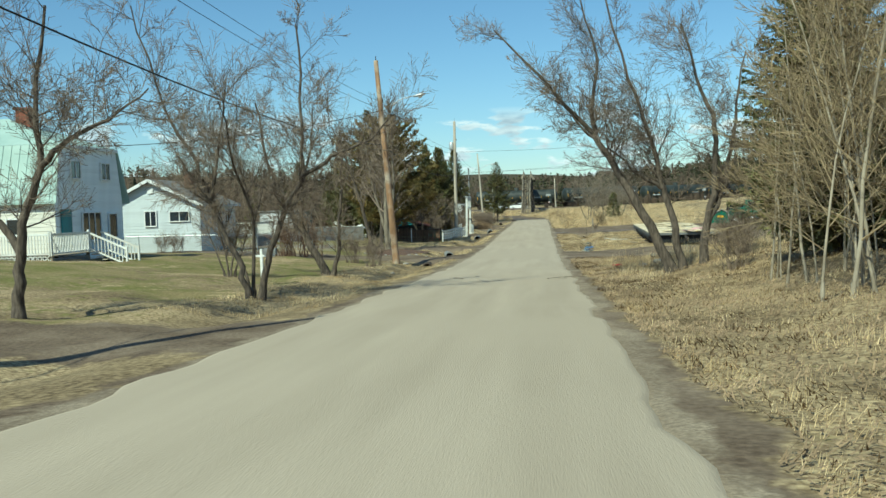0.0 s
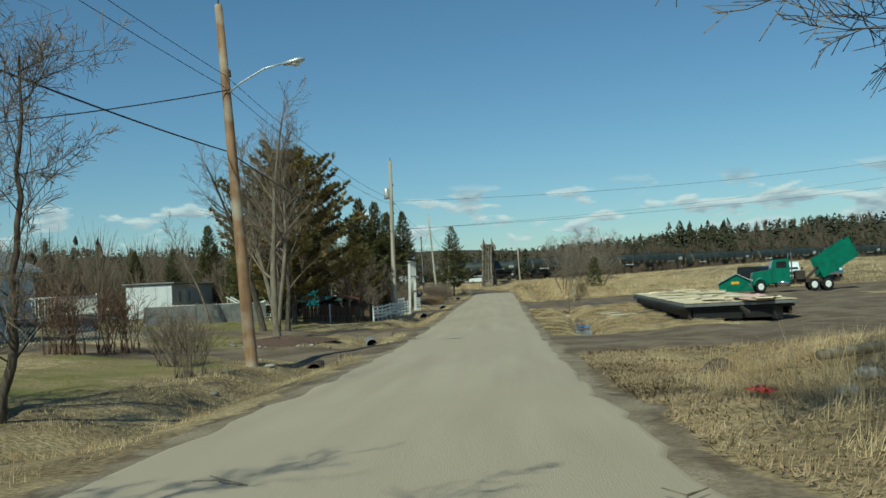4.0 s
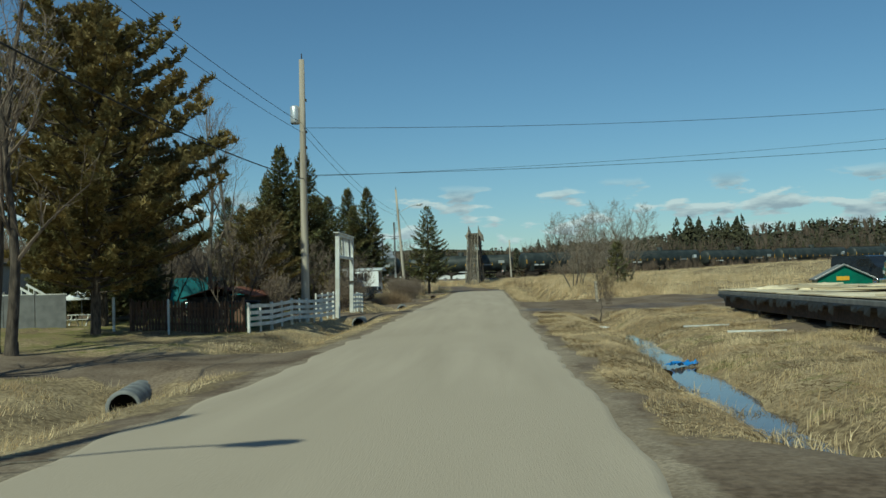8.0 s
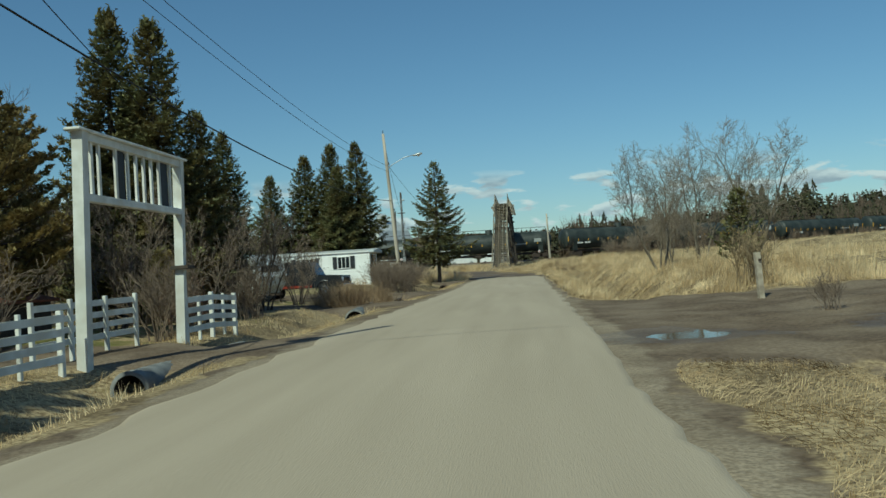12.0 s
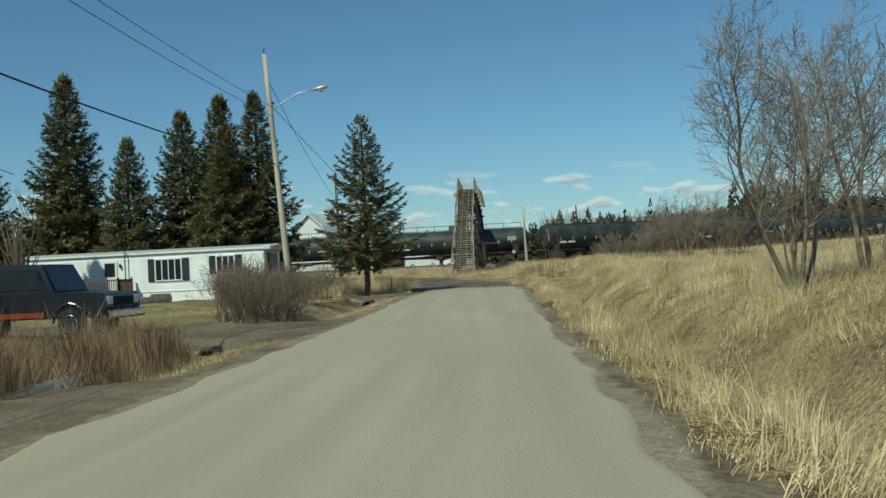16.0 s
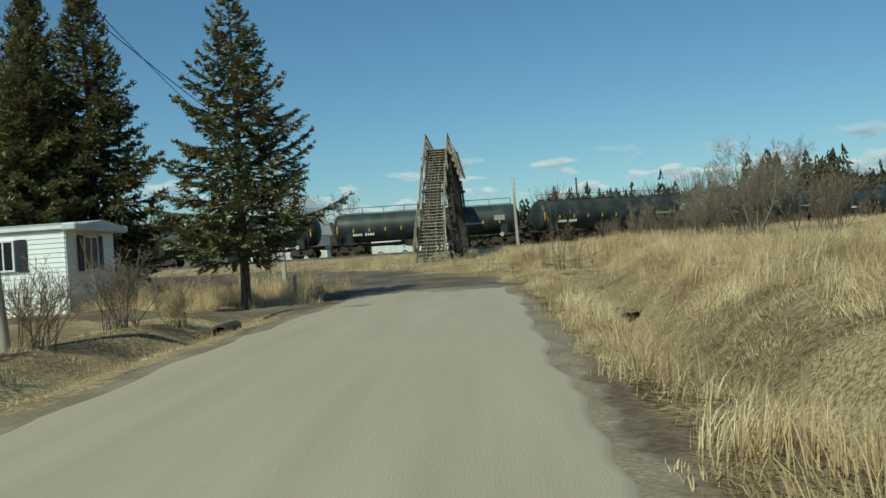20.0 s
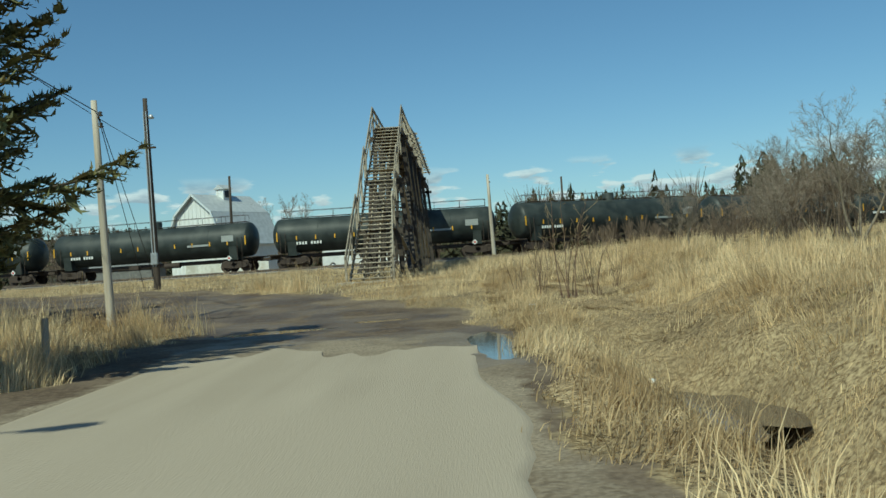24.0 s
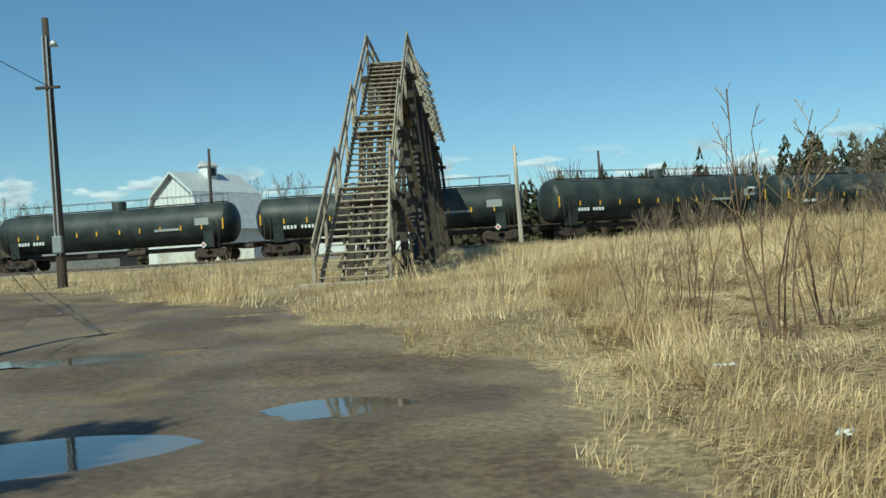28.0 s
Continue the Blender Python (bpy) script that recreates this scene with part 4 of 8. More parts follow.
# shrubs
bush = {}
for key, tw, hh, nn in (("brown", M_TWIG, 1.9, 22), ("red", M_REDTWIG, 1.5, 20), ("straw", M_STRAWTWIG, 1.2, 18)):
    rr = random.Random(nn)
    bush[key] = bare_tree_meshes(60 + nn, [((rr.uniform(-0.5, 0.5), rr.uniform(-0.5, 0.5), 0), (rr.uniform(-0.45, 0.45), rr.uniform(-0.45, 0.45), 1), hh * rr.uniform(0.75, 1.1), 0.016) for _ in range(nn)], SHRUB, tw, tw)
for i, (k, x, y, s) in enumerate((("brown", -9.0, 48.3, 0.8), ("red", -15.5, 55.0, 1.5), ("red", -14.6, 57.0, 1.4), ("brown", -10.8, 52.0, 0.8),
        ("brown", -8.4, 138.2, 0.7), ("brown", -9.1, 138.9, 0.85), ("brown", -7.8, 141.6, 0.85), ("brown", -8.9, 142.2, 0.95), ("brown", -9.5, 140.0, 0.9), ("brown", -7.9, 140.2, 0.75), ("brown", -8.9, 141.0, 0.85), ("brown", -9.6, 143.0, 0.95), ("brown", -8.5, 144.8, 0.85), ("brown", -9.5, 147, 0.8), ("brown", -8.8, 149.4, 0.75), ("brown", -10.4, 145.5, 0.85), ("brown", -8.2, 142.4, 0.8),
        ("brown", -9.0, 104.6, 0.9), ("brown", -9.3, 112.6, 0.8), ("brown", -10.6, 115.6, 1.0),
        ("brown", -8.8, 153.6, 0.8), ("straw", -8.0, 155.4, 0.7), ("red", -9.0, 105.8, 0.8), ("straw", 7.2, 114, 1.3), ("brown", 5.8, 101.8, 0.35),
        
        ("brown", 12.0, 180.4, 1.2), ("brown", 14.6, 182.4, 1.4), ("brown", 17.5, 178.6, 1.4), ("brown", 9.6, 179.5, 0.8), ("brown", -24.5, 57.2, 0.6), ("brown", -23.5, 57.0, 0.6), ("brown", -11.6, 100.5, 1.1), ("brown", 5.6, 27.4, 0.7), ("brown", 6.6, 31.4, 0.8))):
    label = {"brown": "bare grey-brown twiggy bush", "red": "bare reddish twiggy bush", "straw": "bare straw-coloured twiggy bush"}[k]
    plant("bush", label, "bush", bush[k], x, y, 47 * i, s, group="roadside bushes", names=("stem_clump", "twig_haze"))

thin_stem = bare_tree_meshes(91, [((0.5 * math.cos(2.4 * i) * (i / 9), 0.5 * math.sin(2.4 * i) * (i / 9), 0), (0.22 * math.cos(2.4 * i), 0.22 * math.sin(2.4 * i), 1), 2.2 + 0.3 * (i % 4), 0.014) for i in range(6)], dict(SHRUB, kids=(7, 2), ratio=((0.14, 0.3), (0.3, 0.5)), angle=((25, 50), (20, 45))), M_REDTWIG, M_STRAWTWIG)
for i, (x, y, s) in enumerate(((2.1, 174.8, 0.5), (2.7, 173.6, 0.62), (3.4, 172.7, 1.0), (4.2, 173.4, 0.7), (2.9, 175.6, 0.5), (5.0, 174.6, 0.5))):
    plant("alder_shoots", "thin upright reddish shoots in the dry grass", "bush", thin_stem, x, y, 61 * i, s, group="roadside shoots", names=("stem_clump", "twig_haze"))

# conifers
def brushes(twigs, seed, needles, wide, reach):
    """Needle-clad twigs: for each (base, way, length) a slim core and ragged needles round it."""
    r = np.random.RandomState(seed)
    b = np.array([t[0] for t in twigs])
    d = np.array([t[1] for t in twigs])
    ln = np.array([t[2] for t in twigs])[:, None]
    d = d / np.linalg.norm(d, axis=1)[:, None]
    up = np.array([[0.0, 0.0, 1.0]]) + r.normal(0, 0.25, d.shape)
    side = np.cross(d, up)
    side = side / np.linalg.norm(side, axis=1)[:, None]
    nrm = np.cross(side, d)
    n = len(b)
    w = wide * r.uniform(0.7, 1.3, (n, 1))
    core = np.stack([b, b + d * ln * 0.5 + side * w * 0.7, b + d * ln, b + d * ln * 0.5 - side * w * 0.7], 1)
    k = np.arange(n) * 4
    V, F = [core.reshape(-1, 3)], [np.stack([k, k + 1, k + 2], -1), np.stack([k, k + 2, k + 3], -1)]
    off = 4 * n
    for i in range(needles):
        u = np.clip((i + r.uniform(0, 1, (n, 1))) / needles, 0.05, 0.98)
        ph = r.uniform(-0.7, 3.84, (n, 1))
        out = side * np.cos(ph) + nrm * np.sin(ph)
        q = b + d * ln * u
        tip = q + d * reach * 0.8 + out * w * 1.15 * r.uniform(0.7, 1.25, (n, 1))
        V.append(np.stack([q - d * w * 0.3, q + d * w * 0.3 + out * 0.01, tip], 1).reshape(-1, 3))
        k = off + np.arange(n) * 3
        F.append(np.stack([k, k + 1, k + 2], -1))
        off += 3 * n
    return np.concatenate(V), np.concatenate(F)

def conifer_meshes(seed, h, rad, needle_m, boughs, first=0.06, droop=0.3, lift=0.4, gap=0.15, pine=False, bare=0.12, fine=1.0):
    """A trunk with boughs that sag and turn up at the tips; side twigs carry the needles."""
    rnd = random.Random(seed)
    tr = Shape()
    bend = rnd.uniform(-0.012, 0.012) * h
    def stem(t):
        return Vector((bend * math.sin(3 * t), bend * math.sin(2 * t + 1) - bend * math.sin(1), h * t))
    tr.tube([stem(0) - Vector((0, 0, 0.35))] + [stem(t) for t in (0.02, 0.3, 0.6, 0.85, 1)], [0.022 * h, 0.017 * h, 0.013 * h, 0.01 * h, 0.005 * h, 0.006], 8, caps=False)
    twigs = []
    lobes = [(rnd.uniform(0, 6.28), rnd.uniform(first, 0.9), rnd.uniform(0.75, 1.25)) for _ in range(9)]
    for i in range(boughs):
        u = (i + rnd.random()) / boughs
        t = first + (0.985 - first) * u ** (0.9 if not pine else 1.0)
        az = i * 2.39996 + rnd.uniform(-0.5, 0.5)
        if pine:
            prof = math.sin(math.pi * (0.16 + 0.8 * u)) ** 0.7 * (1.0 - 0.25 * u)
        else:
            prof = (1 - t) ** 0.82 * (0.72 + 0.28 * min(1.0, u / 0.12)) + 0.02
        k = 1.0
        for la, lt, lk in lobes:
            near = math.exp(-((math.remainder(az - la, 6.2832)) / 0.5) ** 2 - ((t - lt) / 0.07) ** 2)
            k += (lk - 1.0) * near
        L = rad * prof * rnd.uniform(0.72, 1.12) * k
        e0 = (0.05 - droop + 0.75 * max(0.0, t - 0.45)) if not pine else rnd.uniform(-0.05, 0.3) + 0.7 * max(0.0, t - 0.5)
        flat = Vector((math.cos(az), math.sin(az), 0))
        p0 = stem(t)
        curl = rnd.uniform(-0.25, 0.25)
        def at(f):
            turn = Vector((-flat.y, flat.x, 0)) * (curl * f * f * L * 0.5)
            return p0 + flat * (L * f * (1 - 0.08 * f)) + turn + Vector((0, 0, L * (e0 * f + lift * f * f * rnd_lift)))
        rnd_lift = rnd.uniform(0.5, 1.3)
        pts = [at(f) for f in (0, 0.35, 0.7, 1.0)]
        r0 = max(0.012, 0.012 * L + 0.006)
        tr.tube(pts, [r0, r0 * 0.7, r0 * 0.45, 0.005], 4, caps=False)
        m = max(4, int(L / gap))
        for q in range(m):
            f = bare + (1 - bare) * (q + rnd.random()) / m
            p = at(f)
            way = (at(min(1.0, f + 0.05)) - at(f - 0.03)).normalized()
            sd = Vector((-way.y, way.x, 0))
            sd = sd.normalized() if sd.length > 1e-4 else Vector((1, 0, 0))
            for sg in (-1, 1):
                if pine:
                    if f < 0.35 and rnd.random() < 0.75:
                        continue
                    c = p + sd * (sg * rnd.uniform(0.0, 0.3) * (1.1 - 0.5 * f)) + Vector((0, 0, rnd.gauss(0.03, 0.09)))
                    for _ in range(2):
                        dd = way * rnd.uniform(0.2, 0.9) + sd * (sg * rnd.uniform(0.1, 0.9)) + Vector((0, 0, rnd.uniform(-0.1, 0.9)))
                        twigs.append((tuple(c), tuple(dd), rnd.uniform(0.16, 0.34)))
                else:
                    tl = (0.16 + 0.36 * L * (1 - f) ** 0.8 * rnd.uniform(0.6, 1.1)) * fine
                    dd = way * rnd.uniform(0.5, 0.9) + sd * (sg * rnd.uniform(0.6, 1.0)) + Vector((0, 0, rnd.uniform(-0.42, 0.06)))
                    tl = min(tl, 0.8)
                    twigs.append((tuple(p), tuple(dd), tl))
                    if tl > 0.34:
                        # a second twig hangs off the longer ones
                        q2 = p + dd.normalized() * tl * rnd.uniform(0.35, 0.7)
                        twigs.append((tuple(q2), tuple(way * rnd.uniform(0.4, 1.0) + sd * (sg * rnd.uniform(-0.2, 0.4)) + Vector((0, 0, rnd.uniform(-0.7, 0.0)))), tl * rnd.uniform(0.45, 0.7)))
        twigs.append((tuple(at(0.86)), tuple(at(1.0) - at(0.86) + Vector((0, 0, 0.05))), 0.3))
    twigs.append((tuple(stem(0.965)), (0.0, 0.02, 1.0), 0.04 * h))
    me_t = bpy.data.meshes.new("trunk")
    me_t.from_pydata(tr.v, [], tr.f)
    me_t.polygons.foreach_set("use_smooth", [True] * len(me_t.polygons))
    me_t.materials.append(M_BARK)
    V, F = brushes(twigs, seed, 9 if pine else 5, 0.15 if pine else 0.1, 0.1 if pine else 0.06)
    return me_t, raw_mesh("crown", V, F, needle_m)

spr = [conifer_meshes(70 + k, 10.0, r, M_NEEDLE, n, 0.05, 0.3, 0.42, 0.17) for k, (r, n) in enumerate(((3.5, 250), (3.25, 260), (3.0, 240)))]
sp_main = conifer_meshes(77, 10.4, 4.1, M_NEEDLE, 108, 0.14, 0.14, 0.34, 0.125)
plant("spruce_tree", "dark green spruce with upturned boughs at the road end", "tree", sp_main, -7.7, 161.2, 40, 1.0)
for i, (x, y, top, k) in enumerate(((-14.1, 113.1, 9.2, 1), (-12.5, 113.0, 8.8, 2), (-18.3, 169.2, 12.2, 1), (-15.8, 168.6, 12.1, 2), (-20.7, 168.9, 11.2, 0), (-28.6, 168.6, 14.0, 1), (-17.2, 166.4, 9.8, 1), (-23.5, 166, 9.2, 0), (-20.5, 96, 6.4, 0), (-22.5, 103, 7.4, 1), (-19.5, 101, 7.2, 2), (-25, 108, 6.0, 0), (-17.5, 96, 6.4, 1), (-12.2, 116, 6.0, 0), (-15.2, 117, 7.0, 1), (-26, 120, 7.0, 0), (-30, 135, 9.5, 1), (-34, 128, 8.5, 0), (-24, 140, 8.0, 2), (-27, 155, 8.6, 0), (-22, 128, 7.5, 1), (-28, 100, 4.6, 0), (-33, 104, 4.8, 1))):
    g = gz(x, y)
    plant("spruce_tree", "tall dark green spruce behind the homes", "tree", spr[k], x, y, 63 * i, (top - g) / 10.0, group="spruces behind the homes")
plant("spruce_tree", "broad dense spruce on the east bank", "tree", conifer_meshes(81, 9.5, 3.2, M_NEEDLE, 240, 0.02, 0.3, 0.35, 0.15), 7.7, 24.8, 10)
plant("spruce_tree", "large ragged spruce behind the leaning trees", "tree", conifer_meshes(82, 13.0, 4.3, M_NEEDLE, 200, 0.05, 0.3, 0.4, 0.19), 10.6, 38.5, 30)
pine = conifer_meshes(84, 11.0, 5.5, M_PINE, 165, 0.13, 0.0, 0.25, 0.2, True)
plant("pine_tree", "bushy pine with browned needles beside the picket fence", "tree", pine, -14.4, 84.7, 0, 1.0)
plant("pine_tree", "rust-tinged pine in the thicket", "tree", pine, -13.4, 104.2, 80, 0.5)
dark_pine = conifer_meshes(85, 11.0, 3.6, M_NEEDLE, 130, 0.1, 0.0, 0.25, 0.26, True)
plant("pine_tree", "dark pine behind the picket fence", "tree", dark_pine, -17.0, 91.5, 80, 0.95)
plant("juniper_bush", "small ragged dark juniper among bare trees in dry grass", "bush", conifer_meshes(87, 3.5, 1.75, M_NEEDLE, 60, 0.02, 0.15, 0.5, 0.3), 9.7, 126.6, 10, 1.0)
plant("cedar_bush", "yellow-green cedar bush behind the white fence", "bush", conifer_meshes(86, 4, 1.5, M_PINE, 60, 0.02, 0.0, 0.5, 0.2, True), -10.8, 108.8, 0, 0.5)

# far woods: conifers and bare crowns in a long belt
def far_woods():
    rnd = random.Random(90)
    V, F, W, G = [], [], [], []
    def fir(x, y, h, r, fronds=36):
        z = gz(x, y) - 0.3
        k0 = min(1.0, (30 / fronds) ** 0.6)
        for _ in range(fronds):
            t = rnd.random() ** 1.15
            a = rnd.uniform(0, 6.283)
            rr = r * (1.0 - t) ** 0.65 * rnd.uniform(0.35, 1.1) + 0.05
            w = (0.24 + 0.3 * (1 - t)) * r * 0.6 * k0
            cx, cy, cz = x + rr * math.cos(a) * 0.6, y + rr * math.sin(a) * 0.6, z + h * (0.06 + 0.94 * t)
            k = len(V)
            V.extend(((cx - w * math.sin(a), cy + w * math.cos(a), cz - 0.04 * h * rnd.random()), (cx + w * math.sin(a), cy - w * math.cos(a), cz - 0.04 * h * rnd.random()),
                      (x + rr * 1.1 * math.cos(a), y + rr * 1.1 * math.sin(a), cz - 0.07 * h * k0), (cx * 0.8 + x * 0.2, cy * 0.8 + y * 0.2, cz + 0.085 * h * k0)))
            F.extend(((k, k + 2, k + 3), (k + 2, k + 1, k + 3)))
    def bare(x, y, h, thick=1.0, count=36):
        z = gz(x, y) - 0.2
        for s in range(count):
            a, b = rnd.uniform(0, 6.283), rnd.uniform(0.1, 1.0)
            base = Vector((x, y, z + h * rnd.uniform(0, 0.5)))
            tip = Vector((x + math.cos(a) * b * h * 0.3, y + math.sin(a) * b * h * 0.3, z + h * rnd.uniform(0.55, 1.0)))
            w = rnd.uniform(0.03, 0.09) * thick
            k = len(W)
            W.extend((tuple(base), (base.x + w * 2, base.y, base.z), tuple(tip), (tip.x + w * 0.4, tip.y, tip.z)))
            G.append((k, k + 1, k + 3, k + 2))
    belts = []
    for _ in range(2700):            # belt behind the tracks
        x = rnd.uniform(-60, 190) if rnd.random() < 0.75 else rnd.uniform(-220, 300)
        y = float(track_y(min(max(x, -160), 160))) + (rnd.uniform(12, 75) if x > 8 else rnd.uniform(95, 190))
        belts.append((x, y, rnd.uniform(0.7, 1.1)))
    for x, y, s in belts:
        if rnd.random() < 0.4:
            fir(x, y, (7.6 if x > 8 else 7.4) * s * rnd.uniform(0.8, 1.25), 2.1 * s, 90 if 0 < x < 85 else 40)
        else:
            bare(x, y, (7.8 if x > 8 else 7.4) * s * rnd.uniform(0.75, 1.2))
    for _ in range(420):            # young growth just behind the train, east
        x = rnd.uniform(4, 75)
        y = float(track_y(x)) + rnd.uniform(9, 22)
        if rnd.random() < 0.45:
            fir(x, y, rnd.uniform(3.6, 6.4), 2.1, 120)
        else:
            bare(x, y, rnd.uniform(3.5, 5.5), 0.7)
    for i in range(26):             # a taller dark stand
        fir(62 + rnd.gauss(0, 5.5), 318 + rnd.gauss(0, 4), rnd.uniform(11.5, 16), 4.4, 220)
    for _ in range(3000):            # hills beyond
        a, d = radians(rnd.uniform(-62, 62)), rnd.uniform(330, 800)
        hx, hy = d * math.sin(a), 160 + d * math.cos(a)
        if rnd.random() < 0.5:
            fir(hx, hy, rnd.uniform(7, 11), 7.0, 16)
        else:
            bare(hx, hy, rnd.uniform(8, 11), 5.0, 12)
    for _ in range(260):            # scrub along the near side of the tracks, east
        x = rnd.uniform(12, 130)
        y = float(track_y(x)) - rnd.uniform(6, 13)
        if rnd.random() < 0.9:
            bare(x, y, rnd.uniform(1.6, 3.2))
    for _ in range(520):            # thicket behind the western homes
        x, y = rnd.uniform(-85, -36), rnd.uniform(30, 200)
        if rnd.random() < 0.22:
            fir(x, y, rnd.uniform(6, 9), 2.2)
        else:
            bare(x, y, rnd.uniform(6, 10), 0.7)
    for _ in range(120):
        x, y = rnd.uniform(-46, -22), rnd.uniform(100, 150)
        bare(x, y, rnd.uniform(3, 6))
    for _ in range(110):            # east edge and behind the start
        x, y = rnd.uniform(12, 70), rnd.uniform(-60, 34)
        if rnd.random() < 0.5:
            fir(x, y, rnd.uniform(6, 9), 2.2)
        else:
            bare(x, y, rnd.uniform(4, 7))
    tagged(new("far_conifers", raw_mesh("far_conifers", V, F, M_FARCON)), "distant belt of dark conifers beyond the railway", "woods", kind="stuff")
    tagged(new("far_bare_woods", raw_mesh("far_bare_woods", W, G, M_FARBARE)), "distant belt of bare brown brushwood", "woods", kind="stuff")

far_woods()

# grass
def blades(name, label, n, sample, hgt, material, seed, wide=0.012, lean=0.5, bent=False):
    """Blades leaning with a slowly turning drift; the tall ones are bent at a knee."""
    r = np.random.RandomState(seed)
    x, y = sample(r, n)
    z = gnd(x, y) - 0.02
    h = hgt(x, y, r) * r.uniform(0.45, 1.15, len(x))
    keep = h > 0.02
    x, y, z, h = x[keep], y[keep], z[keep], h[keep]
    m = len(x)
    a = r.uniform(0, 6.283, m)
    b = 2.6 * soft_noise(x, y, 4.5, seed + 60) + r.normal(0, 0.85, m)
    ln = h * lean * np.abs(r.normal(0.35, 0.6, m))
    w = wide * r.uniform(0.6, 1.4, m)
    cs, sn = w * np.cos(a), w * np.sin(a)
    p0 = np.stack([x - cs, y - sn, z], -1)
    p1 = np.stack([x + cs, y + sn, z], -1)
    top = z + h * np.sqrt(np.maximum(0.06, 1 - 0.5 * (ln / np.maximum(h, 1e-3)) ** 2))
    tip = np.stack([x + ln * np.cos(b), y + ln * np.sin(b), top], -1)
    if not bent:
        k = np.arange(m) * 3
        me = raw_mesh(name, np.stack([p0, p1, tip], 1).reshape(-1, 3), np.stack([k, k + 1, k + 2], -1), material)
        return tagged(new(name, me), label, "grass", kind="stuff")
    kx, ky, kz = x + 0.32 * ln * np.cos(b), y + 0.32 * ln * np.sin(b), z + 0.64 * (top - z) + 0.06 * h
    q0 = np.stack([kx - 0.7 * cs, ky - 0.7 * sn, kz], -1)
    q1 = np.stack([kx + 0.7 * cs, ky + 0.7 * sn, kz], -1)
    k = np.arange(m) * 5
    f = np.concatenate([np.stack([k, k + 1, k + 3], -1), np.stack([k, k + 3, k + 2], -1), np.stack([k + 2, k + 3, k + 4], -1)])
    me = raw_mesh(name, np.stack([p0, p1, q0, q1, tip], 1).reshape(-1, 3), f, material)
    return tagged(new(name, me), label, "grass", kind="stuff")

def not_dirt(x, y, lim=0.5):
    d = masks(x, y)[0]
    return (d < lim) & ~((x > WEST - 0.35) & (x < EAST + 0.35) & (y < 166))

def pick(r, n, x0, x1, y0, y1, power=1.0):
    x = x0 + (x1 - x0) * r.uniform(0, 1, n) ** power
    y = r.uniform(y0, y1, n)
    k = not_dirt(x, y)
    return x[k], y[k]

def tufts(name, label, n, per, sample, hgt, material, seed, wide=0.005, spread=0.14):
    """Clumps of long blades; those of a clump lean one way and droop over at the tips."""
    r = np.random.RandomState(seed)
    cx, cy = sample(r, n)
    ch = hgt(cx, cy, r) * r.uniform(0.75, 1.25, len(cx))
    cb = 2.8 * soft_noise(cx, cy, 5.0, seed + 60) + r.normal(0, 0.7, len(cx))
    cl = np.clip(0.45 + 0.4 * soft_noise(cx, cy, 2.6, seed + 70) + r.normal(0, 0.22, len(cx)), 0.05, 1.25)
    rep_ = lambda v: np.repeat(v, per)
    x, y, h, b, l = rep_(cx), rep_(cy), rep_(ch), rep_(cb), rep_(cl)
    m = len(x)
    x, y = x + r.normal(0, spread, m), y + r.normal(0, spread, m)
    z = gnd(x, y) - 0.02
    h = h * r.uniform(0.45, 1.2, m)
    b = b + r.normal(0, 0.6, m)
    l = np.clip(l + r.normal(0, 0.25, m), 0.0, 1.4)
    e1, e2 = 1.5 - 0.75 * l, 1.35 - 1.55 * l
    a = r.uniform(0, 6.283, m)
    w = wide * r.uniform(0.6, 1.4, m)
    cs, sn = w * np.cos(a), w * np.sin(a)
    cb_, sb_ = np.cos(b), np.sin(b)
    kx, ky, kz = x + 0.55 * h * np.cos(e1) * cb_, y + 0.55 * h * np.cos(e1) * sb_, z + 0.55 * h * np.sin(e1)
    tx, ty, tz = kx + 0.5 * h * np.cos(e2) * cb_, ky + 0.5 * h * np.cos(e2) * sb_, np.maximum(kz + 0.5 * h * np.sin(e2), z + 0.03)
    pts = np.stack([np.stack([x - cs, y - sn, z], -1), np.stack([x + cs, y + sn, z], -1), np.stack([kx - 0.8 * cs, ky - 0.8 * sn, kz], -1), np.stack([kx + 0.8 * cs, ky + 0.8 * sn, kz], -1), np.stack([tx, ty, tz], -1)], 1)
    k = np.arange(m) * 5
    f = np.concatenate([np.stack([k, k + 1, k + 3], -1), np.stack([k, k + 3, k + 2], -1), np.stack([k + 2, k + 3, k + 4], -1)])
    return tagged(new(name, raw_mesh(name, pts.reshape(-1, 3), f, material)), label, "grass", kind="stuff")

def lying(name, label, n, sample, length, material, seed, wide=0.006):
    """Dead blades that lie flat over one another."""
    r = np.random.RandomState(seed)
    x, y = sample(r, n)
    m = len(x)
    b = 3.0 * soft_noise(x, y, 4.0, seed + 60) + r.normal(0, 0.8, m)
    ln = length * r.uniform(0.5, 1.3, m)
    w = wide * r.uniform(0.6, 1.4, m)
    z0 = gnd(x, y) + r.uniform(0.0, 0.07, m)
    x1, y1 = x + ln * np.cos(b), y + ln * np.sin(b)
    z1 = gnd(x1, y1) + r.uniform(0.02, 0.12, m)
    sx, sy = -w * np.sin(b), w * np.cos(b)
    pts = np.stack([np.stack([x - sx, y - sy, z0], -1), np.stack([x + sx, y + sy, z0 + 0.006], -1), np.stack([x1, y1, z1], -1)], 1)
    k = np.arange(m) * 3
    return tagged(new(name, raw_mesh(name, pts.reshape(-1, 3), np.stack([k, k + 1, k + 2], -1), material)), label, "grass", kind="stuff")

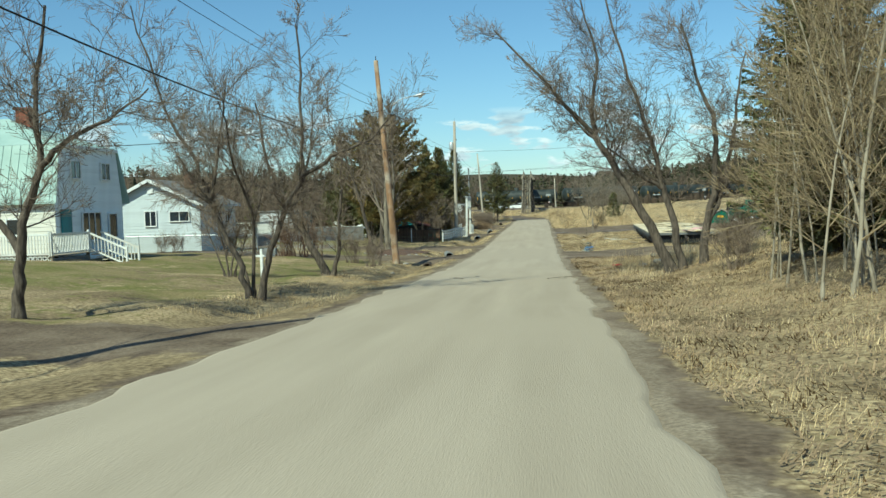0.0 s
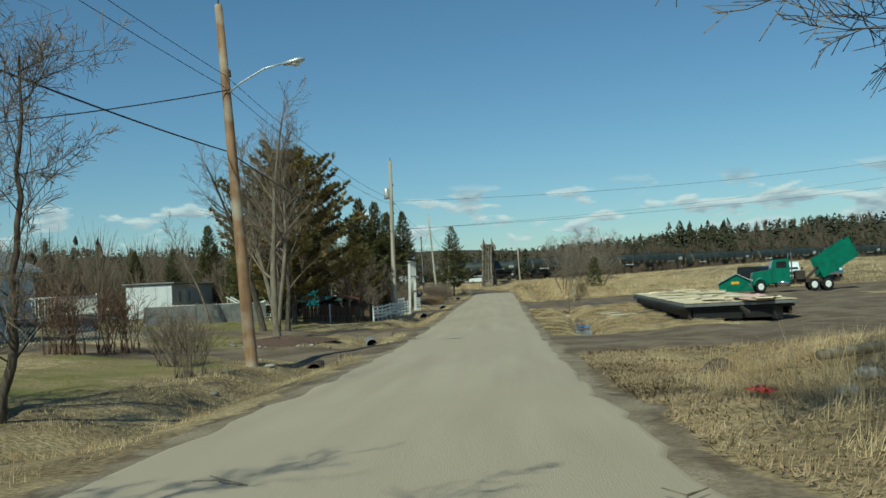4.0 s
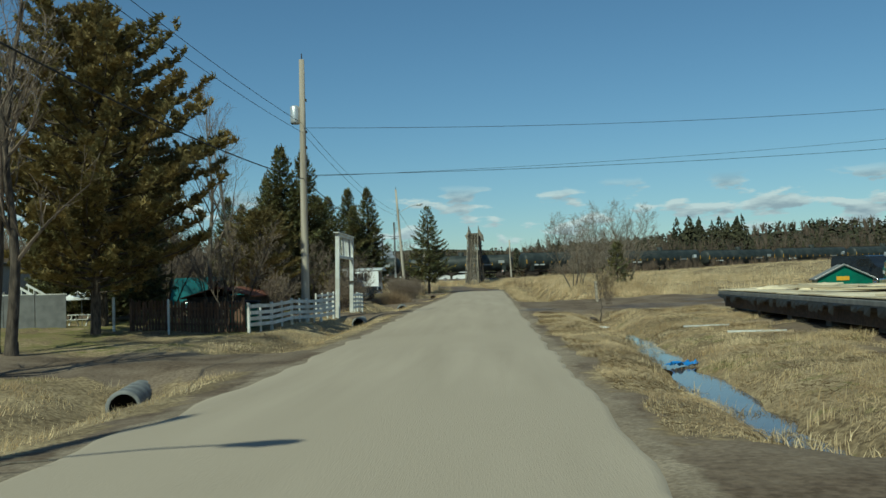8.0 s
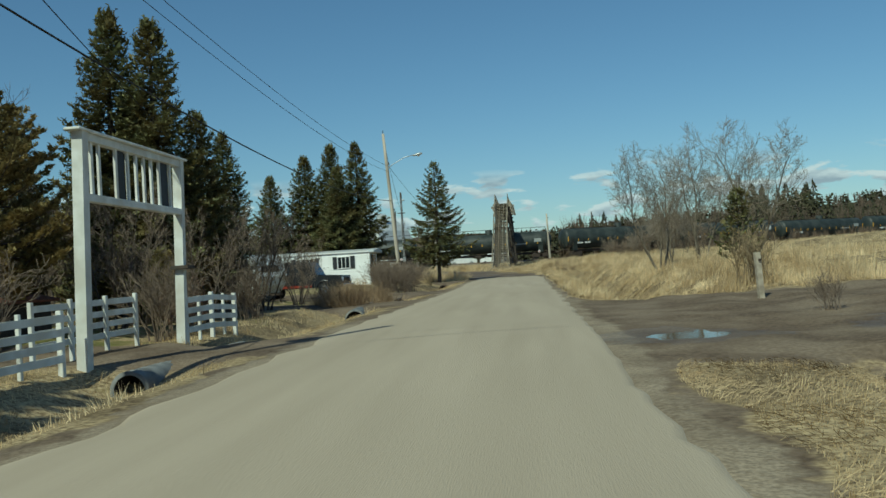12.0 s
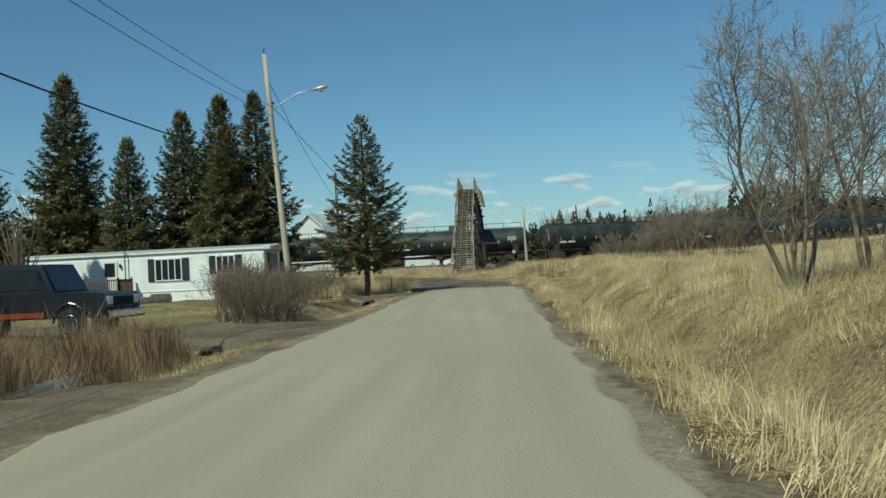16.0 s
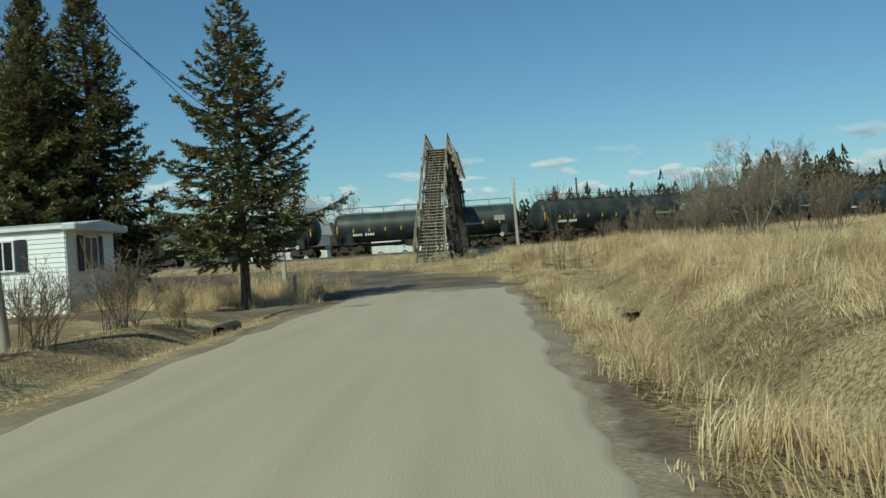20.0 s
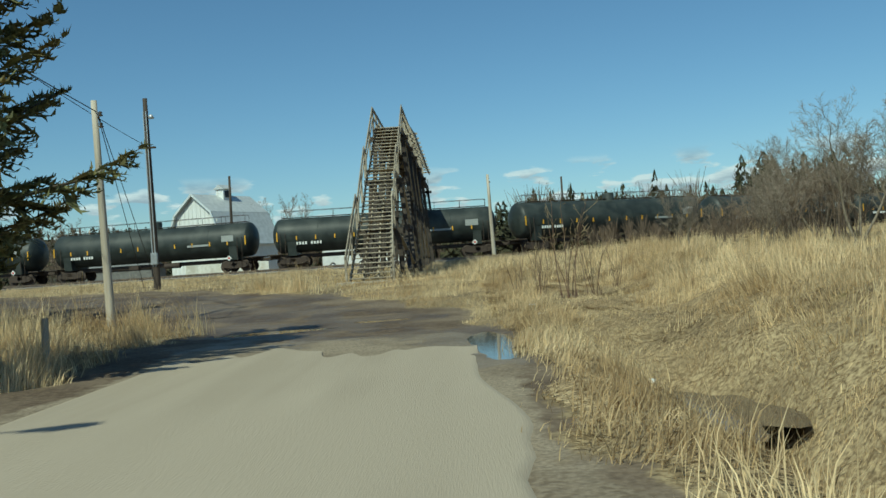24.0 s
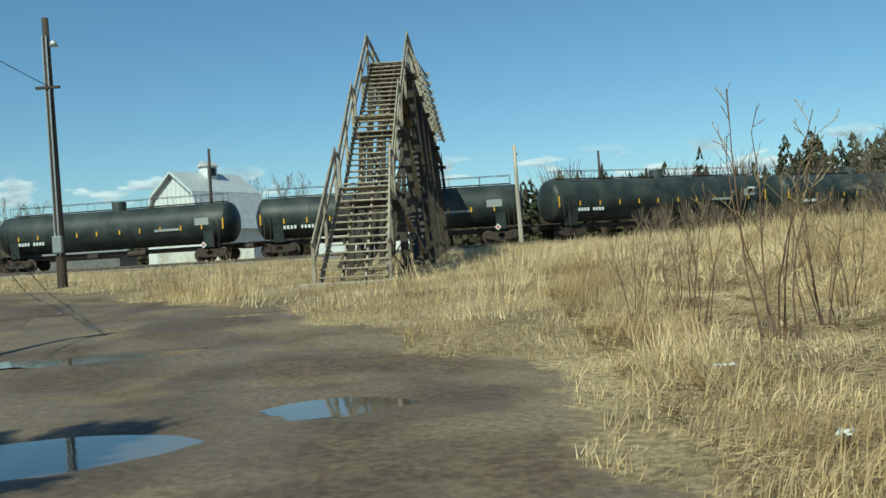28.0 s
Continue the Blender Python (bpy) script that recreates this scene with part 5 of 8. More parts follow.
def tall_height(x, y, r):
    clump = np.clip(0.5 + 0.6 * soft_noise(x, y, 1.3, 31) + 0.35 * soft_noise(x, y, 0.55, 30), 0, 1.3)
    edge = 0.36 * ease(x, 1.5, 2.0) * ease(x, 3.0, 2.5)
    field = 0.16 + 0.56 * ease(x, 4.6, 6.8)
    return np.clip((edge + field) * (0.16 + 0.95 * clump ** 1.3) * (0.8 + 0.3 * soft_noise(x, y, 6, 32)), 0.07, 1.1)

def clump_height(x, y, r):
    edge = 0.34 * ease(x, 1.45, 1.8) * ease(x, 3.1, 2.4)
    field = 0.2 + 0.52 * ease(x, 4.4, 6.2) - 0.1 * bump_at(x, ditch_mid(y), 0.8)
    return np.clip((edge + field) * (0.75 + 0.4 * soft_noise(x, y, 3.2, 32)), 0.12, 1.0)

tufts("tall_dry_grass", "tall straw-coloured dry grass drooping in clumps", 9200, 16, lambda r, n: pick(r, n, 1.4, 11.5, 112, 187, 1.3), clump_height, M_BLADE, 1)
lying("matted_grass", "flattened dead straw under the standing grass", 110000, lambda r, n: pick(r, n, 1.35, 11, 112, 190, 1.3), 0.24, M_MATTED, 15, 0.004)
lying("matted_grass", "flattened dead straw and leaves on the bank", 60000, lambda r, n: pick(r, n, 1.4, 11, 4, 51, 1.2), 0.1, M_LITTER, 16, 0.011)
lying("matted_grass", "flattened dead grass beside the ditch", 50000, lambda r, n: pick(r, n, 1.3, 9, 60, 95, 1.2), 0.13, M_MATTED, 17, 0.004)
blades("tall_dry_grass", "pale standing grass on the rise beyond the ditch", 60000, lambda r, n: pick(r, n, 8, 26, 112, 200, 1.2), tall_height, M_BLADE, 11, 0.011, 0.7)
blades("tall_dry_grass", "straw-coloured grass round the foot of the bridge", 60000, lambda r, n: pick(r, n, -34, 22, 178, 222, 1.0), lambda x, y, r: 0.5 * np.clip(0.55 + 0.5 * soft_noise(x, y, 3, 33) + 0.6 * ease(x, -1, 2), 0.08, 1.5), M_BLADE, 2, 0.011, 0.8)
blades("dry_grass", "dry pale grass across the open field", 60000, lambda r, n: pick(r, n, 18, 75, 110, 235, 1.3), lambda x, y, r: 0.45 * np.clip(0.6 + 0.6 * soft_noise(x, y, 4, 34), 0.1, 1.2), M_BLADE, 3, 0.018, 0.7)
blades("ditch_grass", "matted dry grass along the ditch banks", 90000, lambda r, n: pick(r, n, 1.4, 9, 60, 95, 1.25), lambda x, y, r: np.where(np.abs(x - ditch_mid(y)) < 0.6, 0.02, np.where(x < ditch_mid(y), 0.1, 0.17)) * np.clip(0.7 + 0.6 * soft_noise(x, y, 2, 35), 0.15, 1.4), M_BLADE, 4, 0.005, 1.0)
blades("bank_grass", "trampled straw grass and weeds on the bank", 80000, lambda r, n: pick(r, n, 1.5, 12, 4, 51, 1.2), lambda x, y, r: (0.14 + 0.5 * bump_at(y, 37, 6) * ease(x, 2, 3.2)) * np.clip(0.55 + 0.6 * soft_noise(x, y, 2, 36) + 0.5 * soft_noise(x, y, 0.6, 35), 0.08, 1.9), M_BLADE, 5, 0.005, 1.0)
blades("lawn_grass", "short patchy green and yellow lawn", 110000, lambda r, n: pick(r, n, -8.0, -30, 4, 112, 1.5), lambda x, y, r: 0.06 * np.clip(0.7 + 0.7 * soft_noise(x, y, 2.5, 37), 0.2, 1.6), M_LAWNB, 6, 0.006, 0.9)
blades("verge_grass", "rough dry grass in the western ditch", 90000, lambda r, n: pick(r, n, -5.2, -9.2, 20, 160, 1.0), lambda x, y, r: 0.15 * np.clip(0.6 + 0.8 * soft_noise(x, y, 2, 38), 0.12, 1.9), M_BLADE, 7, 0.006, 0.9)
tufts("tall_weeds", "dense reddish straw weeds beside the drive", 420, 22, lambda r, n: (r.normal(-8.0, 0.55, n), r.uniform(119.5, 129.5, n)), lambda x, y, r: 0.95 + 0 * x, M_REDSTRAW, 23, 0.005, 0.16)
tufts("ditch_grass", "straggling dead grass tufts in the ditch water", 330, 12, lambda r, n: (lambda y: (ditch_mid(y) + r.normal(0, 0.42, n), y))(r.uniform(61, 94, n)), lambda x, y, r: 0.2 + 0 * x, M_BLADE, 21, 0.005, 0.1)
tufts("tall_dry_grass", "straw grass tufts below the spruce and pole", 3000, 18, lambda r, n: pick(r, n, -5.4, -16, 159, 184, 1.0), lambda x, y, r: 0.95 * np.clip(0.5 + 0.8 * soft_noise(x, y, 2.2, 39), 0.1, 1.4), M_BLADE, 8)
blades("matted_grass", "short matted straw at the edge of the dirt", 30000, lambda r, n: pick(r, n, -4.0, 2.4, 165, 188, 1.0), lambda x, y, r: 0.26 * np.clip(0.6 + 0.6 * soft_noise(x, y, 1.6, 44), 0.15, 1.5), M_BLADE, 12, 0.006, 1.0)
# ---- footbridge ----
def footbridge():
    y0, y1, zb, zd = 184.6, 197.0, -0.55, 7.45
    xl, xr = -3.58, -2.18
    top = thing("footbridge", "tall weathered timber footbridge with steep stairs over the railway", "footbridge", (0, 0, 0))
    flights, per = 3, 13
    n = flights * per
    rise, landing = (zd - zb) / n, 0.8
    going = (y1 - y0 - 2 * landing) / n
    tread = Shape().box((0, 0, 0), (1.4, 0.2, 0.045), ch=0.008).mesh("tread", M_TIMBER)
    xm = (xl + xr) / 2
    # middle and half width of the stair along its rise; the lowest flight splays
    def mid(u):
        return float(np.interp(u, (0, 0.33, 0.7, 1), (-3.08, -3.08, -3.02, xm)))
    def half_w(u):
        return float(np.interp(u, (0, 0.3, 1), (0.87, 0.72, 0.7)))
    y, z = y0, zb
    segs = []
    for f in range(flights):
        sy, sz = y, z
        for s in range(per):
            z += rise
            y += going
            u = (z - zb) / (zd - zb)
            t = part("tread", tread, None, top)
            t.matrix_basis = pose(mid(u) + random.uniform(-0.02, 0.02), y - going / 2, z - 0.025, 0, random.uniform(-0.8, 0.8), random.uniform(-0.8, 0.8)) @ Matrix.Diagonal((half_w(u) / 0.7, 1, 1, 1))
        segs.append((sy, sz, y, z))
        if f < 2:
            u = (z - zb) / (zd - zb)
            for q in range(4):
                part("landing_plank", Shape().box((mid(u), y + (q + 0.5) * landing / 4, z - 0.025), (2 * half_w(u), landing / 4 - 0.02, 0.05), ch=0.006), M_TIMBER, top)
            y += landing
    for f, (sy, sz, ey, ez) in enumerate(segs):
        ua, ub = (sz - zb) / (zd - zb), (ez - zb) / (zd - zb)
        for k in (-1, -0.36, 0.36, 1):
            w = 0.06 if abs(k) == 1 else 0.05
            part("stringer", Shape().beam((mid(ua) + k * (half_w(ua) - 0.03), sy, sz - 0.1), (mid(ub) + k * (half_w(ub) - 0.03), ey, ez - 0.14), w, 0.2 if abs(k) == 1 else 0.16), M_TIMBER, top)
        for sg in (-1, 1):
            xa, xb = mid(ua) + sg * (half_w(ua) + 0.08), mid(ub) + sg * (half_w(ub) + 0.08)
            for t in (0.0, 0.5, 1.0):
                x, py, pz = xa + (xb - xa) * t, sy + 0.06 + (ey - sy) * t, sz + (ez - sz) * t
                part("post", Shape().box((x, py, pz + 0.36), (0.09, 0.1, 1.5), ch=0.01), M_TIMBER, top)
            # broad plank rail whose top stands past the landing, and a lower rail
            part("handrail", Shape().beam((xa, sy - 0.02, sz + 0.98), (xb, ey + 0.2, ez + 1.14), 0.045, 0.2), M_TIMBER, top)
            part("handrail", Shape().beam((xa, sy + 0.02, sz + 0.52), (xb, ey + 0.06, ez + 0.56), 0.04, 0.11), M_TIMBER, top)
            if f < 2:
                part("handrail", Shape().beam((xb, ey + 0.1, ez + 1.02), (xb, ey + landing + 0.1, ez + 1.02), 0.045, 0.12), M_TIMBER, top)
    # deck over the tracks
    ye = 237.0
    plank = Shape().box((0, 0, 0), (xr - xl + 0.1, 0.23, 0.05), ch=0.006).mesh("deck_plank", M_TIMBER)
    for q in range(int((ye - y1) / 0.25)):
        part("deck_plank", plank, None, top, at=pose(xm, y1 + 0.12 + 0.25 * q, zd - 0.03))
    for x in (xl, xm, xr):
        part("deck_beam", Shape().beam((x, y1 - 0.3, zd - 0.26), (x, ye, zd - 0.26), 0.18, 0.36), M_DARKTIMBER, top)
    for x, sg in ((xl - 0.08, -1), (xr + 0.08, 1)):
        for q in range(14):
            yy = y1 + 0.1 + 2.0 * q
            part("post", Shape().box((x, yy, zd + 0.48), (0.1, 0.1, 1.25), ch=0.01), M_TIMBER, top)
        for q in range(13):
            yy = y1 + 0.05 + 2.0 * q
            part("handrail", Shape().beam((x, yy, zd + 1.1), (x, yy + 2.05, zd + 1.1), 0.05, 0.18), M_TIMBER, top)
            part("handrail", Shape().beam((x, yy, zd + 0.62), (x, yy + 2.05, zd + 0.62), 0.04, 0.14), M_TIMBER, top)
            # sloping outrigger braces that hold the rail posts
            if q == 0 or (sg < 0 and q < 2):
                continue
            part("outrigger", Shape().beam((x + sg * 0.62, yy, zd - 0.3), (x, yy, zd + 0.78), 0.07, 0.09), M_TIMBER, top)
            part("outrigger_arm", Shape().beam((x - sg * 0.3, yy, zd - 0.12), (x + sg * 0.7, yy, zd - 0.12), 0.09, 0.1), M_TIMBER, top)
    # far stairs down
    zf = 0.2
    for s in range(34):
        part("tread", tread, None, top, at=pose(xm, ye + 0.25 * s + 0.12, zd - 0.21 * (s + 1)))
    for x in (xl, xr):
        part("stringer", Shape().beam((x, ye, zd - 0.2), (x, ye + 8.6, zf), 0.08, 0.26), M_DARKTIMBER, top)
        part("handrail", Shape().beam((x, ye, zd + 0.8), (x, ye + 8.6, zf + 1.0), 0.05, 0.14), M_TIMBER, top)
    # trestle bents under stairs and deck
    def bent(yy, zt, wide=1.0):
        g = gz(xm, yy) - 0.2
        for x, off in ((xl, -wide * 0.075 * (zt - g)), (xr, wide * 0.075 * (zt - g))):
            part("trestle_leg", Shape().beam((x, yy, zt), (x + off, yy, g), 0.22, 0.22), M_DARKTIMBER, top)
        part("cap_beam", Shape().beam((xl - 0.35, yy, zt - 0.12), (xr + 0.35, yy, zt - 0.12), 0.24, 0.24), M_DARKTIMBER, top)
        nb = max(1, int((zt - g) / 3.0))
        for b in range(nb):
            za, zc = g + (zt - g) * b / nb + 0.2, g + (zt - g) * (b + 1) / nb - 0.1
            wa, wc = wide * 0.075 * (zt - za), wide * 0.075 * (zt - zc)
            part("brace", Shape().beam((xl - wa, yy - 0.13, za), (xr + wc, yy - 0.13, zc), 0.06, 0.2, (0, 1, 0)), M_DARKTIMBER, top)
            part("brace", Shape().beam((xr + wa, yy + 0.13, za), (xl - wc, yy + 0.13, zc), 0.06, 0.2, (0, 1, 0)), M_TIMBER if b % 2 else M_DARKTIMBER, top)
            part("girt", Shape().beam((xl - wa - 0.2, yy - 0.13, za), (xr + wa + 0.2, yy - 0.13, za), 0.07, 0.22, (0, 1, 0)), M_DARKTIMBER, top)
    bents = [(y0 + 4.6, zb + 2.3), (y0 + 8.6, zb + 4.9), (y1 + 0.3, zd - 0.4), (y1 + 5.5, zd - 0.4), (y1 + 10.5, zd - 0.4), (y1 + 17.5, zd - 0.4), (y1 + 25.0, zd - 0.4), (ye - 1.2, zd - 0.4)]
    for yy, zt in bents:
        bent(yy, zt)
    for (ya, za), (yb, zc) in zip(bents[:-3], bents[1:-2]):
        for x, sg in ((xl, -1), (xr, 1)):
            g = gz(xm, ya)
            part("long_brace", Shape().beam((x + sg * 0.45, ya, g + 0.3), (x + sg * 0.12, yb, min(za, zc) - 0.3), 0.07, 0.2, (1, 0, 0)), M_DARKTIMBER, top)
            if sg > 0:
                part("long_brace", Shape().beam((x + sg * 0.12, ya, min(za, zc) - 0.4), (x + sg * 0.45, yb, g + 0.6), 0.06, 0.16, (1, 0, 0)), M_TIMBER, top)
            part("long_girt", Shape().beam((x + sg * 0.3, ya, g + (za - g) * 0.5), (x + sg * 0.3, yb, g + (za - g) * 0.5), 0.08, 0.2), M_DARKTIMBER, top)
    part("sill", Shape().box((-3.15, y0 - 0.15, zb - 0.06), (2.5, 0.34, 0.26), ch=0.02), M_TIMBER, top)
footbridge()

# ---- railway ----
def track_line(x0, x1, shift, step=2.0):
    xs = np.arange(x0, x1, step)
    return [Vector((x, float(track_y(x)) + shift, RAIL_Z)) for x in xs]

def railway():
    for name, shift in (("railway_track", 0.0), ("railway_track", -5.0)):
        tk = thing(name, "railway track on brown ballast", "railway track", (0, 0, 0), kind="structure")
        line = track_line(-150, 150, shift)
        bed = Shape()
        V = []
        for i, p in enumerate(line):
            d = (line[min(i + 1, len(line) - 1)] - line[max(i - 1, 0)]).normalized()
            s = Vector((-d.y, d.x, 0))
            V.append((p, s))
        k = len(V)
        vs = []
        for p, s in V:
            for o, h in ((-2.5, -0.55), (-1.5, -0.2), (1.5, -0.2), (2.5, -0.55)):
                vs.append(p + s * o + Vector((0, 0, h)))
        fs = [(4 * i + j, 4 * i + j + 1, 4 * i + 5 + j, 4 * i + 4 + j) for i in range(k - 1) for j in range(3)]
        bed.add(vs, fs)
        part("ballast", bed, M_BALLAST, tk, smooth=True)
        for o in (-0.75, 0.75):
            r = Shape()
            for (p, s), (q, u) in zip(V[:-1], V[1:]):
                r.beam(p + s * o + Vector((0, 0, -0.08)), q + u * o + Vector((0, 0, -0.08)), 0.07, 0.16)
            part("rail", r, M_RAIL, tk)
        ties = Shape()
        for (p, s), (q, u) in zip(V[:-1], V[1:]):
            for t in (0.0, 0.33, 0.66):
                c = p.lerp(q, t)
                ties.beam(c - s * 1.25 + Vector((0, 0, -0.2)), c + s * 1.25 + Vector((0, 0, -0.2)), 0.22, 0.1)
        tagged(part("ties", ties, M_DARKTIMBER, tk), kind="stuff")
railway()

def tank_car(L=19.2, R=1.42, marks=1):
    """A black tank car along local x, rails at z 0."""
    car = thing("tank_car", "black railway tank car with yellow reflector marks", "tank car", (0, 0, 0), group="standing tank train")
    zc = 1.25 + R
    h = L / 2 - 0.75
    prof = [(0.02, -h - 0.52), (R * 0.45, -h - 0.45), (R * 0.78, -h - 0.26), (R * 0.95, -h - 0.08), (R, -h + 0.05)]
    prof = prof + [(R, h * k / 6) for k in range(-5, 6)] + [(r, -z) for r, z in reversed(prof)]
    m = Matrix.Translation((0, 0, zc)) @ Matrix.Rotation(math.pi / 2, 4, "Y")
    part("tank", Shape().lathe(prof, 36, m), M_BLACKTANK, car, smooth=True)
    for k in (-0.62, 0.0, 0.62):
        ring = Shape()
        ring.lathe([(R + 0.006, h * k - 0.04), (R + 0.014, h * k - 0.03), (R + 0.014, h * k + 0.03), (R + 0.006, h * k + 0.04)], 36, m)
        part("weld_band", ring, M_BLACKTANK, car, smooth=True)
    part("centre_sill", Shape().box((0, 0, 0.95), (L + 0.3, 0.5, 0.32), ch=0.03), M_RUST, car)
    for sx in (-1, 1):
        bx = sx * (h - 1.15)
        part("saddle", Shape().prism([(-1.25, 1.0), (1.25, 1.0), (1.38, zc - 0.55), (-1.38, zc - 0.55)], 0, bx - 0.35, bx + 0.35), M_BLACKTANK, car)
        part("end_platform", Shape().box((sx * (L / 2 - 0.35), 0, 1.14), (1.0, 2.7, 0.08), ch=0.01), M_RUST, car)
        part("coupler", Shape().box((sx * (L / 2 + 0.33), 0, 0.88), (0.75, 0.26, 0.26), ch=0.05), M_RUST, car)
        bogie = part("bogie", Shape().box((bx, 0, 0.62), (0.5, 2.2, 0.34), ch=0.04), M_RUST, car)
        for sy in (-1, 1):
            part("side_frame", Shape().prism([(bx - 1.15, 0.5), (bx - 0.9, 0.36), (bx - 0.4, 0.3), (bx + 0.4, 0.3), (bx + 0.9, 0.36), (bx + 1.15, 0.5), (bx + 1.05, 0.68), (bx + 0.42, 0.86), (bx - 0.42, 0.86), (bx - 1.05, 0.68)], 1, sy * 1.02 - 0.08, sy * 1.02 + 0.08), M_RUST, bogie)
            for wx in (-0.88, 0.88):
                mw = Matrix.Translation((bx + wx, sy * 0.76, 0.46)) @ Matrix.Rotation(math.pi / 2, 4, "X")
                part("wheel", Shape().lathe([(0.02, -0.07), (0.36, -0.06), (0.42, -0.07), (0.46, -0.07), (0.45, 0.05), (0.49, 0.06), (0.49, 0.085), (0.36, 0.07), (0.02, 0.05)], 20, mw), M_RUST, bogie, smooth=True)
        part("ladder", Shape().tube([(sx * (h - 0.25), -R - 0.16, 0.5), (sx * (h - 0.25), -R - 0.1, zc + 0.2)], 0.022, 6).tube([(sx * (h - 0.65), -R - 0.16, 0.5), (sx * (h - 0.65), -R - 0.1, zc + 0.2)], 0.022, 6), M_RUST, car)
        for k in range(6):
            part("reflector", Shape().box((sx * (0.9 + k * (h - 0.9) / 5.0) if k < 5 else sx * (h + 0.02), -R * 0.985, zc - 0.25 if k < 5 else zc - 0.1), (0.09, 0.05, 0.34 if k < 5 else 0.75)), M_YELLOW, car)
    # walkway, railing and dome fittings on top
    part("walkway", Shape().box((0, 0, zc + R + 0.07), (2 * h - 0.6, 0.65, 0.04)), M_RUST, car)
    for sy in (-0.42, 0.42):
        rl = Shape().tube([(-h + 0.3, sy, zc + R + 0.62), (h - 0.3, sy, zc + R + 0.62)], 0.018, 5)
        part("top_rail", rl, M_RUST, car)
        for k in range(9):
            x = -h + 0.3 + k * (2 * h - 0.6) / 8
            part("rail_post", Shape().tube([(x, sy, zc + R - 0.05), (x, sy, zc + R + 0.62)], 0.016, 5), M_RUST, car)
    part("manway", Shape().lathe([(0.02, 0.6), (0.48, 0.58), (0.52, 0.5), (0.5, 0.0), (0.52, -0.1)], 18, Matrix.Translation((0.15, 0, zc + R))), M_BLACKTANK, car, smooth=True)
    # stencils as plain bars, panels and placards on the camera's side
    for i in range(9):
        if i != 4:
            part("stencil_bar", Shape().box((-h + 1.6 + 0.24 * i, -R * 0.93 - 0.02, zc - 0.68), (0.15, 0.06, 0.22)), M_WHITEMARK, car)
    part("data_panel", Shape().box((h - 1.55, -R * 0.99, zc + 0.12), (1.05, 0.05, 0.5)), M_GREYMARK, car)
    part("stencil_panel", Shape().box((h - 4.2, -R * 0.985, zc - 0.32), (1.9, 0.05, 0.16)), M_GREYMARK, car)
    if marks == 2:
        part("white_panel", Shape().box((h - 1.35, -R * 0.98 - 0.01, zc + 0.25), (0.7, 0.06, 0.5)), M_WHITEMARK, car)
    part("placard", Shape().box((h - 1.4, -R * 0.6 - 0.75, 1.15), (0.32, 0.03, 0.32), m=Matrix.Rotation(math.pi / 4, 4, "Y")), M_WHITEMARK, car, "white diamond hazard placard with red edge")
    part("placard_mark", Shape().box((h - 1.4, -R * 0.6 - 0.77, 1.15), (0.16, 0.02, 0.16), m=Matrix.Rotation(math.pi / 4, 4, "Y")), M_RED, car)
    part("brake_reservoir", Shape().tube([(1.2, -0.85, 0.85), (2.6, -0.85, 0.85)], 0.22, 12), M_RUST, car)
    part("brake_cylinder", Shape().box((-1.6, -0.8, 0.85), (0.9, 0.4, 0.35), ch=0.05), M_RUST, car)
    return car

def train():
    a, b = tank_car(19.0, 1.42, 1), tank_car(19.8, 1.5, 2)
    xs, kinds = [], []
    def along(x, dist):
        """x of the point that lies dist further along the track."""
        s, step = 0.0, 0.05 * (1 if dist > 0 else -1)
        while s < abs(dist):
            y0 = float(track_y(x))
            x += step
            s += math.hypot(step, float(track_y(x)) - y0)
        return x
    la, lb = (19.0 + 1.05) * 1.1, (19.8 + 1.05) * 1.1
    # ends of the cars: one gap lies just east of the bridge, another west of the barn
    x_gap = 4.75
    for side, order in ((1, [(b, lb), (b, lb), (a, la), (b, lb), (b, lb), (a, la)]), (-1, [(a, la), (a, la), (a, la), (a, la), (a, la)])):
        x = x_gap
        for car, ln in order:
            nx_ = along(x, side * ln)
            mx = (x + nx_) / 2
            ang = math.degrees(math.atan2(float(track_y(nx_)) - float(track_y(x)), nx_ - x))
            if side < 0:
                ang += 180
            m = pose(mx, float(track_y(mx)) * 0.5 + (float(track_y(x)) + float(track_y(nx_))) * 0.25, RAIL_Z, 0, 0, ang)
            if (car is a and "a" not in kinds) or (car is b and "b" not in kinds):
                kinds.append("a" if car is a else "b")
                car.matrix_basis = m @ Matrix.Diagonal((1.1, 1.1, 1.1, 1))
            else:
                copy_thing(car, m)
            x = nx_
train()

